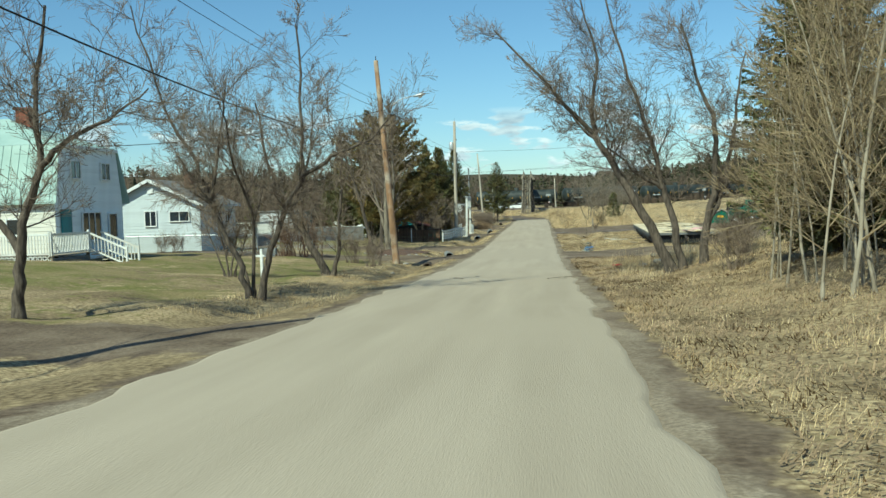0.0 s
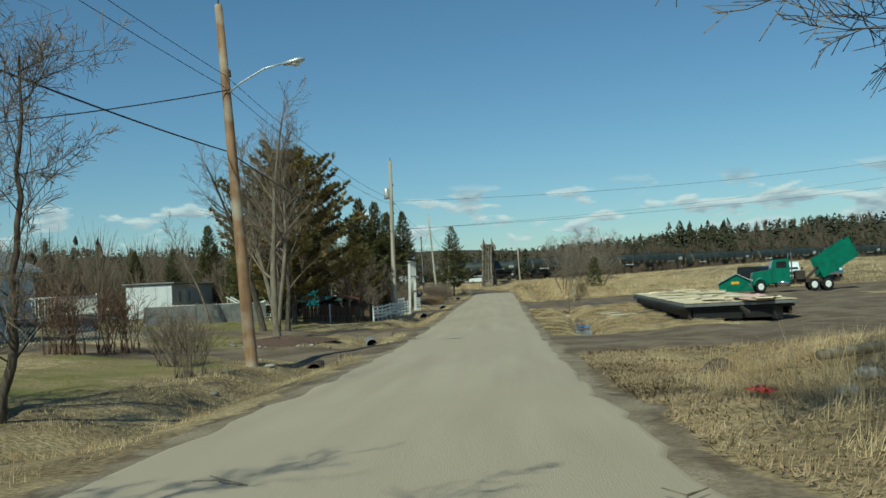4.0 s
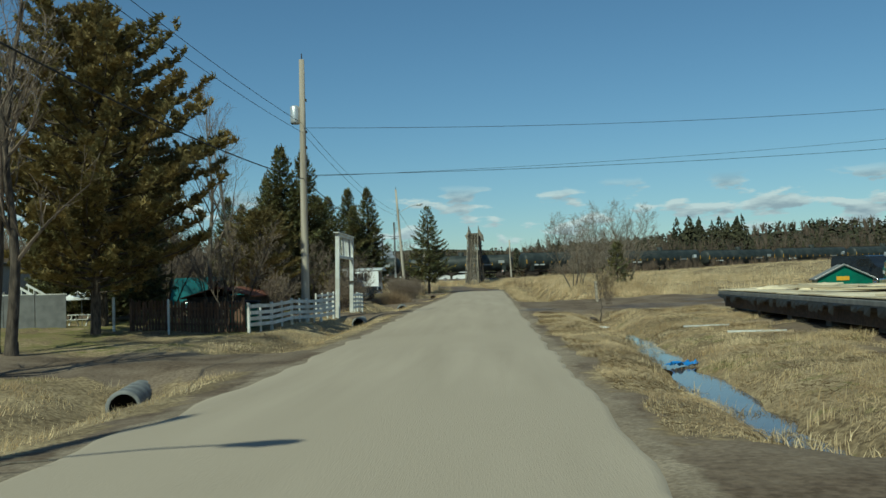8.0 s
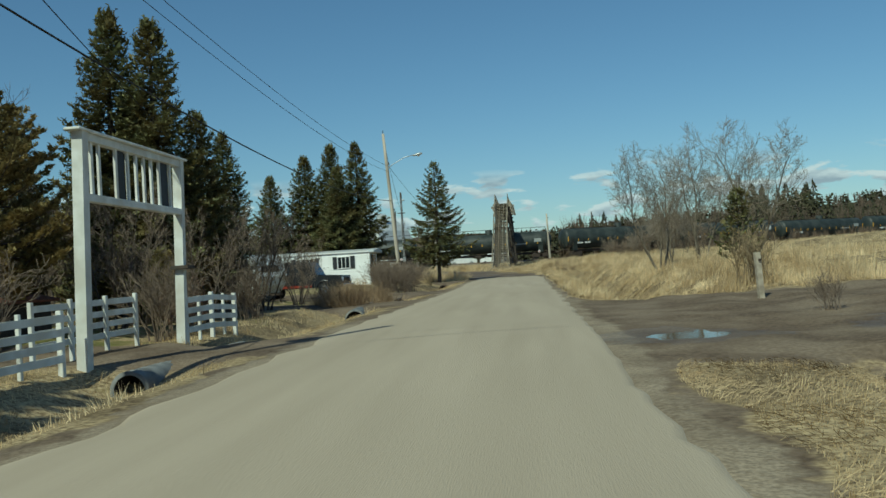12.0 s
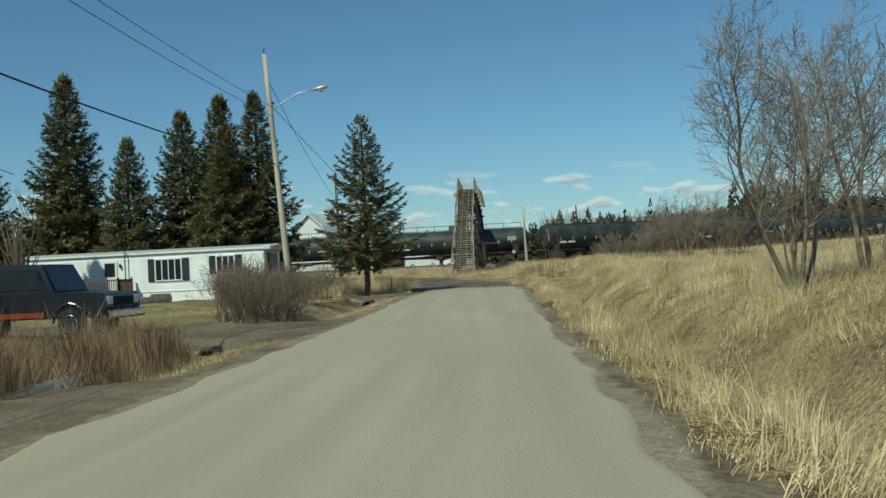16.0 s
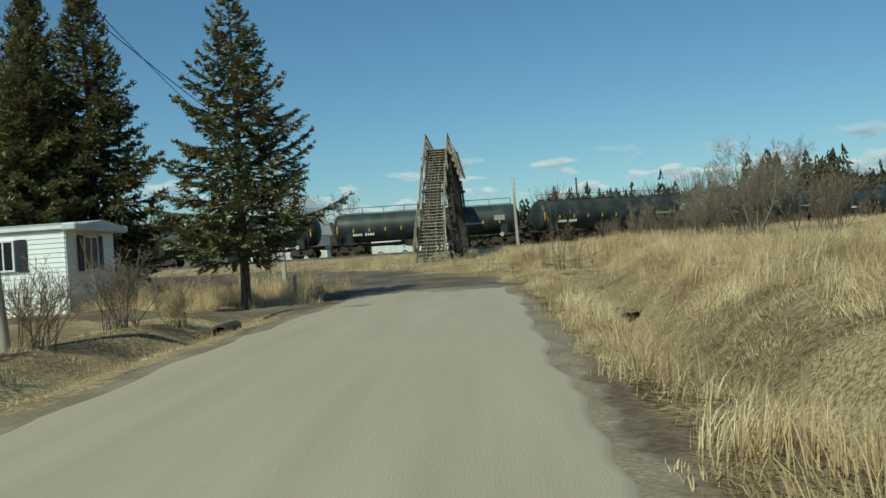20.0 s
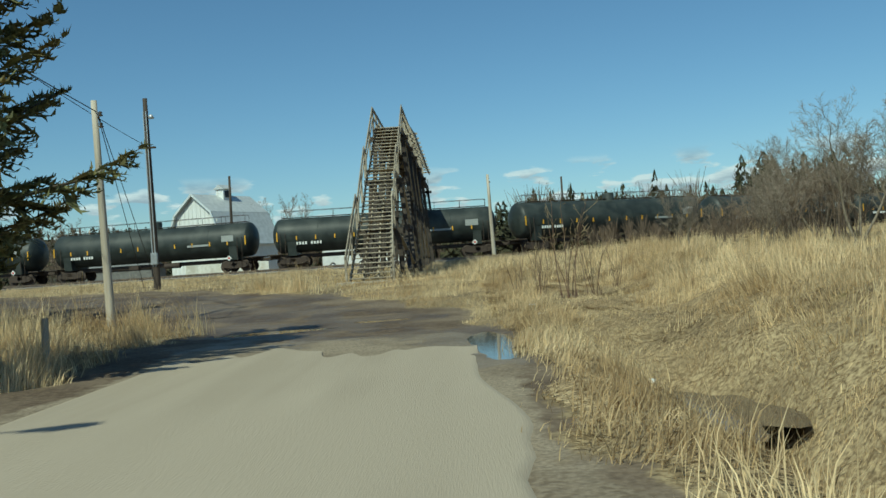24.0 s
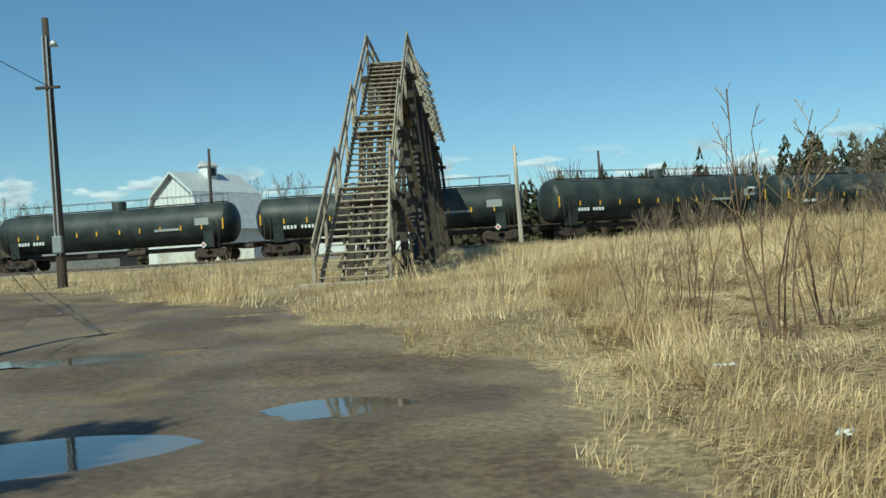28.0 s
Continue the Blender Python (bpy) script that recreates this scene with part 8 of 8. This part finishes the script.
def dump_truck(x, y, rz):
    t = thing("dump_truck", "green heavy truck with a raised green box", "truck", (x, y, gz(x, y)), rz)
    t.matrix_basis = pose(x, y, gz(x, y), 0, 0, rz) @ Matrix.Diagonal((0.8, 0.85, 0.96, 1))
    part("chassis", Shape().box((0, 0, 0.85), (8.2, 0.9, 0.3), 0, 0.03), M_RUST, t)
    part("hood", outline_body([(2.3, 0.75), (4.2, 0.75), (4.3, 1.3), (4.1, 1.75), (2.3, 1.95)], 0.85, 0.08), M_CARGREEN, t)
    part("cab", outline_body([(0.6, 0.8), (2.4, 0.8), (2.4, 1.95), (2.1, 2.75), (0.7, 2.8)], 1.1, 0.08), M_CARGREEN, t)
    part("windscreen", Shape().box((2.28, 0, 2.35), (0.05, 1.7, 0.65), m=Matrix.Rotation(radians(-18), 4, "Y")), M_GLASS, t)
    for s in (-1, 1):
        part("side_window", Shape().box((1.45, s * 1.06, 2.3), (1.0, 0.04, 0.55), 0, 0.02), M_GLASS, t)
        part("fender", Shape().tube([(3.5 + 0.65 * math.cos(a), s * 0.95, 0.55 + 0.65 * math.sin(a)) for a in np.linspace(0.1, math.pi, 9)], 0.14, 8), M_CARGREEN, t, smooth=True)
        part("headlight", Shape().box((4.27, s * 0.65, 1.15), (0.06, 0.3, 0.2), 0, 0.02), M_TRIMW, t)
        part("exhaust_pipe", Shape().tube([(0.45, s * 0.9, 1.0), (0.45, s * 0.9, 3.3)], 0.07, 10), M_CHROME, t)
        part("fuel_tank", Shape().tube([(0.7, s * 0.85, 0.75), (1.9, s * 0.85, 0.75)], 0.3, 14), M_CHROME, t, smooth=True)
        for wx in (3.5, -1.6, -2.9):
            wheel_at(t, wx, s * 0.95, 0.52, 0.32, M_TRIMW)
    part("bumper", Shape().box((4.4, 0, 0.65), (0.16, 2.2, 0.3), 0, 0.04), M_CHROME, t)
    part("grille", Shape().box((4.25, 0, 1.3), (0.06, 0.9, 0.75)), M_CHROME, t)
    bx = Shape()
    r = Matrix.Translation((-2.5, 0, 1.0)) @ Matrix.Rotation(math.pi, 4, "Z") @ Matrix.Rotation(radians(-27), 4, "Y")
    for c, s in (((1.9, 0, 0.1), (3.8, 2.3, 0.12)), ((1.9, 1.1, 0.95), (3.8, 0.1, 1.7)), ((1.9, -1.1, 0.95), (3.8, 0.1, 1.7)), ((3.75, 0, 0.95), (0.1, 2.3, 1.7))):
        q = r @ Vector(c)
        bx.box(q, s, m=r.to_3x3())
    part("dump_box", bx, M_CARGREEN, t)
    part("hoist_arm", Shape().tube([(-1.0, 0.3, 1.0), (-2.6, 0.3, 2.3)], 0.09, 8).tube([(-1.0, -0.3, 1.0), (-2.6, -0.3, 2.3)], 0.09, 8), M_RUST, t)
    part("hydraulics", Shape().box((-0.4, 0, 1.35), (0.9, 1.4, 0.8), 0, 0.06), M_RUST, t)
dump_truck(23.2, 100.3, 172)

def van(x, y, rz, label, paint, long=5.4):
    t = thing("van", label, "van", (x, y, gz(x, y)), rz)
    h = long / 2
    part("body", outline_body([(-h, 0.4), (h - 0.1, 0.4), (h, 0.7), (h - 0.1, 1.1), (h - 0.9, 1.25), (h - 1.55, 1.95), (h - 1.8, 2.02), (-h + 0.1, 2.02), (-h, 1.8)], 0.98, 0.12), paint, t)
    part("windscreen", Shape().add([(h - 0.92, -0.78, 1.28), (h - 0.92, 0.78, 1.28), (h - 1.52, 0.7, 1.9), (h - 1.52, -0.7, 1.9)], [(0, 1, 2, 3)]), M_GLASS, t)
    part("grille", Shape().box((h - 0.02, 0, 0.9), (0.05, 1.1, 0.32)), M_BLACK, t)
    part("bumper", Shape().box((h + 0.05, 0, 0.5), (0.14, 1.9, 0.22), 0, 0.04), M_CHROME, t)
    for s in (-1, 1):
        part("side_window", Shape().box((h - 1.9, s * 0.91, 1.55), (0.9, 0.04, 0.5), 0, 0.01), M_GLASS, t)
        part("headlight", Shape().box((h - 0.02, s * 0.75, 0.9), (0.06, 0.26, 0.22), 0, 0.01), M_TRIMW, t)
        part("mirror", Shape().box((h - 1.2, s * 1.1, 1.35), (0.1, 0.16, 0.26), 0, 0.02), M_BLACK, t)
        for wx in (-h + 1.0, h - 1.0):
            wheel_at(t, wx, s * 0.86, 0.36, 0.24)
van(28.0, 117.5, -105, "white panel van parked on the yard", M_CARWHITE)
van(32.3, 119.0, -100, "teal van parked beside the white one", M_TEAL, 5.0)
van(24.4, 114.5, -60, "low dark car behind the green shed", M_CARBLK, 4.4)
van(-25.6, 33.2, 20, "grey-blue car parked beside the deck", M_TEAL, 4.6)
van(-17.5, 108.5, 15, "teal car behind the picket fence", M_TEAL, 4.8)
van(-11.5, 231 + 14, 10, "white vehicle far beyond the tracks", M_CARWHITE, 5.0)
van(-6.0, 247, 160, "white vehicle far beyond the tracks", M_CARWHITE, 4.6)

def green_shed():
    x, y = 20.4, 108.0
    s = thing("roof_shed", "small green gable-sided box with a dark lid", "shed", (x, y, gz(x, y)), -12)
    part("wall", Shape().prism([(-1.5, 0), (1.5, 0), (1.5, 0.75), (0, 1.5), (-1.5, 0.75)], 1, 0, 2.6), M_CARGREEN, s)
    for sg in (-1, 1):
        part("roof", Shape().beam((sg * 1.65, 1.3, 0.7), (0, 1.3, 1.55), 2.9, 0.06, (0, 0, 1)), M_SHINGLE, s)
    part("sign_plate", Shape().box((-0.1, -0.03, 0.75), (0.7, 0.03, 0.24)), M_YELLOW, s)
    part("trim", Shape().beam((-1.65, -0.06, 0.72), (0, -0.06, 1.56), 0.05, 0.08).beam((1.65, -0.06, 0.72), (0, -0.06, 1.56), 0.05, 0.08), M_WHITEP, s)
green_shed()

# ---- a mobile home's floor stripped to its frame ----
def floor_frame():
    x0, x1, y0, y1, zt = 7.4, 12.2, 65.0, 90.4, -0.82
    f = thing("stripped_floor", "long stripped house floor of plywood on blocks", "platform", (0, 0, 0))
    f.matrix_basis = pose(7.4, 65.0, 0, 0, 0, -3.1) @ pose(-7.4, -65.0, 0)
    part("frame", Shape().box(((x0 + x1) / 2, (y0 + y1) / 2, zt - 0.14), (x1 - x0, y1 - y0, 0.14), 0, 0.02), M_GREYF, f)
    for x in (x0 + 0.25, x1 - 0.25):
        part("steel_beam", Shape().box((x, (y0 + y1) / 2, zt - 0.5), (0.12, y1 - y0 - 0.6, 0.36)), M_RUST, f)
    # Black sheets at the ends and belly stand in for shadow under the floor.
    for y in (y0 + 0.3, y1 - 0.3):
        part("shade_sheet", Shape().box(((x0 + x1) / 2 - 0.3, y, zt - 0.52), (x1 - x0 - 1.4, 0.03, 0.5)), M_TARPSHADE, f)
    part("shade_belly", Shape().box(((x0 + x1) / 2, (y0 + y1) / 2, zt - 0.29), (x1 - x0 - 0.2, y1 - y0 - 0.3, 0.1)), M_TARPSHADE, f)
    rnd = random.Random(5)
    for i in range(4):
        for j in range(11):
            w, l = (x1 - x0) / 4, (y1 - y0) / 11
            part("plywood_sheet", Shape().box((x0 + (i + 0.5) * w, y0 + (j + 0.5) * l, zt - 0.03 + rnd.uniform(0, 0.012)), (w - 0.02, l - 0.02, 0.03)), M_PLY, f)
    rag = Shape()
    for k in range(60):
        yy = y0 + (y1 - y0) * k / 60
        d = rnd.uniform(0.02, 0.3)
        rag.add([(x0 - 0.01, yy, zt - 0.2), (x0 - 0.01, yy + 0.5, zt - 0.2), (x0 - 0.05, yy + 0.4, zt - 0.2 - d * 0.8), (x0 - 0.03, yy + 0.1, zt - 0.2 - d)], [(0, 1, 2, 3)])
    part("torn_sheeting", rag, M_TARPSHADE, f)
    for x in (x0 + 0.7, (x0 + x1) / 2, x1 - 0.7):
        for k in range(7):
            yy = y0 + 1.0 + k * 3.9
            g = gz(x, yy)
            part("block", Shape().box((x, yy, (g + zt - 0.3) / 2), (0.5, 0.45, zt - 0.3 - g), 0, 0.02), M_GREYF, f)
    part("tow_bar", Shape().beam((9.8, y0, zt - 0.3), (9.8, y0 - 1.6, zt - 0.45), 0.1, 0.14), M_RUST, f)
    for k in range(34):
        b = thing("loose_board", "loose pale board on the stripped floor", "board", (0, 0, zt), 0, "loose boards")
        bx, by = rnd.uniform(x0 + 0.5, x1 - 0.7), rnd.uniform(y0 + 0.6, y1 - 2)
        b.matrix_basis = pose(bx + 0.054 * (by - 65), by, zt, 0, 0, rnd.uniform(-30, 30))
        part("plank", Shape().box((0, 0, 0.03 + 0.05 * (k % 3)), (rnd.uniform(0.3, 1.2), rnd.uniform(1.2, 3.2), 0.035)), M_PLY, b)
    for x, y, s in ((10.6, 67.2, 1.0), (11.2, 69.0, 0.8), (9.6, 83.5, 1.1), (9.0, 86.5, 0.9)):
        p = thing("insulation_heap", "crumpled pink and pale insulation heap", "insulation", (x + 0.054 * (y - 65), y, zt), 30 * s)
        for k in range(7):
            h = Shape().lathe([(0.02, 0.3 * s), (0.25 * s, 0.25 * s), (0.42 * s, 0.1 * s), (0.45 * s, 0)], 9, Matrix.Translation((rnd.uniform(-0.6, 0.6), rnd.uniform(-0.5, 0.5), 0)) @ Matrix.Diagonal((rnd.uniform(0.6, 1.2), rnd.uniform(0.6, 1.2), rnd.uniform(0.3, 0.7), 1)))
            part("batt", h, M_PINK if y < 70 else M_PLY, p, smooth=True)
    for k, (x, y) in enumerate(((6.2, 76), (6.0, 80.5))):
        b = thing("loose_board", "pale board lying in the grass", "board", (x, y, gz(x, y) + 0.03), 80 + 20 * k, "loose boards")
        part("plank", Shape().box((0, 0, 0.03), (0.12, 1.4, 0.04)), M_WHITEP, b)
floor_frame()

# ---- culverts, water, stones and small things ----
def culvert(x, y, rz, r, length, material, label):
    z = float(np.interp(y, ROAD_Y, ROAD_Z)) - 0.62
    c = thing("culvert_pipe", label, "pipe", (x, y, z), rz)
    n = int(length / 0.12)
    prof = [(r - 0.05, -length / 2)] + [(r + (0.02 if k % 2 else 0), -length / 2 + length * k / n) for k in range(n + 1)] + [(r - 0.05, length / 2)]
    m = Matrix.Translation((0, 0, r - 0.12)) @ Matrix.Rotation(math.pi / 2, 4, "X")
    part("pipe", Shape().lathe(prof, 22, m), material, c, smooth=True)
    # A black plugged lining at each mouth paints the shade inside the pipe.
    for s in (-1, 1):
        part("shade_bore", Shape().lathe([(r - 0.05, s * (length / 2 - 0.02)), (r - 0.06, s * (length / 2 - 0.6)), (0.01, s * (length / 2 - 0.62))], 22, m), M_BLACK, c, smooth=True)
for x, y, rz, r, ln, m, lb in ((-7.7, 72.2, 12, 0.3, 6.6, M_CONC, "grey corrugated culvert pipe under a drive"), (-6.9, 57.2, 0, 0.3, 5.4, M_RUST, "dark culvert pipe under a drive"), (-6.9, 100.6, 0, 0.32, 6.2, M_CONC, "grey culvert pipe under the arch drive"),
        (-6.9, 119.5, 6, 0.36, 8.4, M_CONC, "grey culvert pipe under a drive"), (-6.9, 134.4, 0, 0.3, 9.6, M_RUST, "dark culvert pipe under a drive"), (-6.95, 158.9, 0, 0.28, 6.6, M_RUST, "dark culvert pipe under a drive"),
        (4.1, 97.4, 0, 0.23, 8, M_RUST, "dark culvert pipe in the eastern ditch")):
    culvert(x, y, rz, r, ln, m, lb)

def pool(name, label, cx, cy, rx, ry, z, rz=0.0, seed=1, cat="puddle"):
    s = Shape()
    n = 40
    ring = []
    for i in range(n):
        a = 6.283 * i / n
        k = 1 + 0.18 * math.sin(3 * a + seed) + 0.12 * math.sin(5 * a + 2 * seed) + 0.07 * math.sin(9 * a + seed)
        ring.append((rx * k * math.cos(a), ry * k * math.sin(a), 0))
    s.add(ring, [tuple(range(n))])
    ob = part(name, s, M_WATER)
    ob.matrix_basis = pose(cx, cy, z, 0, 0, rz)
    return tagged(ob, label, cat, kind="structure")
def ditch_water():
    """A still strip of water that winds along the ditch."""
    ys = np.arange(61.5, 84.0, 0.25)
    vs, fs = [], []
    for k, y in enumerate(ys):
        m = float(ditch_mid(y))
        w = (0.42 + 0.16 * float(soft_noise(y, 0.0, 4.0, 81))) * min(1.0, (y - 61.4) / 2.0, (84.2 - y) / 4.0)
        c = 0.12 * float(soft_noise(y, 0.0, 4.0, 82))
        vs += [(m + c - w, y, -2.13), (m + c + w, y, -2.13)]
        if k:
            fs.append((2 * k - 2, 2 * k - 1, 2 * k + 1, 2 * k))
    tagged(part("ditch_water", Shape().add(vs, fs), M_WATER), "still brown water reflecting sky in the ditch", "water", kind="structure")
ditch_water()
pool("ditch_water", "brown standing water in the overgrown ditch", 3.75, 160.0, 0.8, 1.9, -2.12, 0, 2, "water")
for i, (px, py, sx, sy, turn, deep) in enumerate(PUDDLES):
    pool("puddle", "shallow muddy puddle reflecting the sky", px, py, sx * 1.15, sy * 1.15, float(np.interp(py, ROAD_Y, ROAD_Z)) + 0.02 - 0.45 * deep, turn, i + 3)

rnd = random.Random(17)
def stone(x, y, r, label="rounded grey field stone", group="bed stones"):
    s = Shape()
    s.lathe([(0.02, -0.5), (0.7, -0.35), (1.0, 0.0), (0.85, 0.4), (0.45, 0.62), (0.02, 0.68)], 9, Matrix.Rotation(rnd.uniform(0, 6), 4, "Z") @ Matrix.Diagonal((r * rnd.uniform(0.8, 1.3), r * rnd.uniform(0.7, 1.1), r * rnd.uniform(0.6, 0.9), 1)))
    ob = part("stone", s, M_STONE, smooth=True)
    ob.matrix_basis = pose(x, y, gz(x, y) + r * 0.2)
    tagged(ob, label, "stone", group)
for i in range(34):
    a = 6.283 * i / 34 + rnd.uniform(-0.1, 0.1)
    k = rnd.choice((1.0, 1.0, 0.85, 0.6))
    stone(-10.6 + 2.5 * k * math.cos(a) + rnd.uniform(-0.2, 0.2), 65.0 + 3.5 * k * math.sin(a) + rnd.uniform(-0.2, 0.2), rnd.uniform(0.05, 0.14))
for x, y, r in ((-9.0, 61.6, 0.13), (-8.5, 61.9, 0.1), (-7.9, 62.4, 0.12), (-7.9, 52.6, 0.16), (-7.6, 46, 0.14), (3.8, 36, 0.2), (4.6, 37.5, 0.25)):
    stone(x, y, r, group="roadside stones")
mb = Shape()
br, bt = 14, 48
vs = [(0, 0, 0.22)]
for i in range(1, br + 1):
    for j in range(bt):
        t, f = 6.2832 * j / bt, i / br
        q = f * (1 + 0.1 * math.sin(4 * t) + 0.06 * math.sin(7 * t + 1))
        vs.append((2.4 * q * math.cos(t), 3.4 * q * math.sin(t), 0.22 * (1 - f * f) - 0.04 * f + rnd.uniform(-0.05, 0.05) * (1 - f)))
fs = [(0, 1 + j, 1 + (j + 1) % bt) for j in range(bt)]
fs += [(1 + (i - 1) * bt + j, 1 + i * bt + j, 1 + i * bt + (j + 1) % bt, 1 + (i - 1) * bt + (j + 1) % bt) for i in range(1, br) for j in range(bt)]
mb.add(vs, fs)
bed = part("leaf_bed", mb, M_MULCH)
bed.matrix_basis = pose(-10.6, 65.0, gz(-10.6, 65.0) + 0.02)
tagged(bed, "raised bed of dark leaf mulch round the maple", "flower bed")

def mailbox():
    x, y = -10.1, 32.3
    m = thing("mailbox", "white-posted roadside mailbox on a crossbar", "mailbox", (x, y, gz(x, y)))
    part("post", Shape().box((0, 0, 0.6), (0.1, 0.1, 1.4), 0, 0.01), M_WHITEP, m)
    part("crossbar", Shape().box((0.12, 0, 1.05), (0.75, 0.08, 0.08), 0, 0.008), M_WHITEP, m)
    part("box", Shape().prism([(-0.1, 0), (0.1, 0), (0.1, 0.14), (0.07, 0.21), (0, 0.24), (-0.07, 0.21), (-0.1, 0.14)], 0, 0.1, 0.55).mesh("box", M_GREYF), None, m, at=pose(0, 0, 1.09))
    part("flag", Shape().box((0.3, -0.11, 1.25), (0.03, 0.01, 0.14)), M_RED, m)
mailbox()

def stub_post():
    p = thing("stub_post", "weathered grey post beside the yard entrance", "post", (5.85, 107.5, gz(5.85, 107.5)), 8)
    part("shaft", Shape().beam((0, 0, -0.2), (-0.06, 0, 1.2), 0.15, 0.14), M_TIMBER, p)
    part("bolt", Shape().box((-0.03, -0.1, 1.0), (0.06, 0.04, 0.06)), M_RUST, p)
    q = thing("stub_post", "short weathered post near the spruce", "post", (-6.6, 163.6, gz(-6.6, 163.6)))
    part("shaft", Shape().tube([(0, 0, -0.2), (0.02, 0, 1.0)], [0.07, 0.06], 9), M_POLE, q)
    st = thing("tree_stump", "dead stump and brush on the bank", "stump", (3.4, 41.4, gz(3.4, 41.4)))
    part("stump", Shape().lathe([(0.4, -0.1), (0.27, 0.06), (0.2, 0.2), (0.14, 0.26), (0.02, 0.2)], 11, Matrix.Rotation(0.5, 4, 'X') @ Matrix.Diagonal((1.3, 0.8, 1, 1))), M_BARK, st)
    fl = thing("fallen_log", "grey fallen log in the straw grass", "log", (6.0, 40.0, gz(6.0, 40) + 0.1), 25)
    part("log", Shape().tube([(-1.6, 0, 0), (0, 0.1, 0.05), (1.7, -0.1, 0.02)], [0.09, 0.1, 0.06], 9), M_PALEBARK, fl, smooth=True)
stub_post()

def rag(name, label, x, y, w, material, seed, cat="litter"):
    """A crumpled sheet."""
    r = random.Random(seed)
    n = 9
    vs = [((i / n - 0.5) * w * 1.3, (j / n - 0.5) * w * 0.7, abs(r.gauss(0.05, 0.07)) * w) for j in range(n + 1) for i in range(n + 1)]
    fs = [(j * (n + 1) + i, j * (n + 1) + i + 1, (j + 1) * (n + 1) + i + 1, (j + 1) * (n + 1) + i) for j in range(n) for i in range(n)]
    ob = part(name, Shape().add(vs, fs), material)
    ob.matrix_basis = pose(x, y, gz(x, y) + 0.1, 0, 0, seed * 40)
    return tagged(ob, label, cat)
rag("blue_tarp", "crumpled blue tarp in the ditch water", 3.62, 72.4, 0.6, M_BLUETARP, 1, "tarp").location.z = -2.1
rag("litter", "scrap of white litter in the dry grass", 3.5, 163.0, 0.3, M_TRIMW, 2)
rag("litter", "scrap of white litter in the ditch", 3.9, 88.6, 0.4, M_TRIMW, 3)
rag("litter", "scrap of white litter among the shoots", 2.25, 170.75, 0.16, M_TRIMW, 5)
rag("plastic_sheet", "crumpled clear plastic sheet in the grass", 2.2, 167.8, 0.14, M_WHITEP, 6)
rag("red_cloth", "crumpled red cloth in the straw", 2.9, 36.7, 0.4, M_RED, 7, "cloth")
rag("litter", "scrap of white litter on the bank", 3.0, 118, 0.25, M_TRIMW, 4)
for i, (x, y) in enumerate(((0.4, 30.2), (0.75, 30.6), (-3.0, 32.0), (-4.6, 60.6))):
    t = thing("fallen_twig", "small fallen twig on the road", "twig", (x, y, float(np.interp(y, ROAD_Y, ROAD_Z)) + 0.07), 70 * i)
    part("stick", Shape().tube([(-0.3, 0, 0), (0, 0.05, 0.02), (0.35, -0.05, 0.0)], [0.008, 0.012, 0.005], 5).tube([(0, 0.05, 0.02), (0.15, 0.25, 0.03)], 0.006, 5), M_PALEBARK, t)

def tile_roof_shed():
    s = thing("low_shed", "low dark shed with a red tiled roof behind the fence", "shed", (-14.0, 101.5, gz(-14, 101.5)), 4)
    part("wall", Shape().box((0, 0, 0.45), (3.0, 9.0, 1.1)), M_DARKTIMBER, s)
    for k in range(30):
        part("roof_tile", Shape().beam((1.8, -4.5 + 0.3 * k, 0.95), (0.0, -4.5 + 0.3 * k, 1.45), 0.29, 0.06), M_TILE, s)
    part("roof_back", Shape().beam((-1.8, 0, 0.95), (0.0, 0, 1.45), 9.2, 0.06), M_TILE, s)
    b = thing("waste_bin", "dark green covered bin behind the board fence", "bin", (-10.6, 90.4, gz(-10.6, 90.4)), 10)
    part("body", Shape().box((0, 0, 0.5), (1.2, 1.6, 1.0), 0, 0.06), M_CARGREEN, b)
    part("lid", Shape().box((0, 0, 1.05), (1.26, 1.66, 0.12), 0, 0.05), M_BLACK, b)
tile_roof_shed()
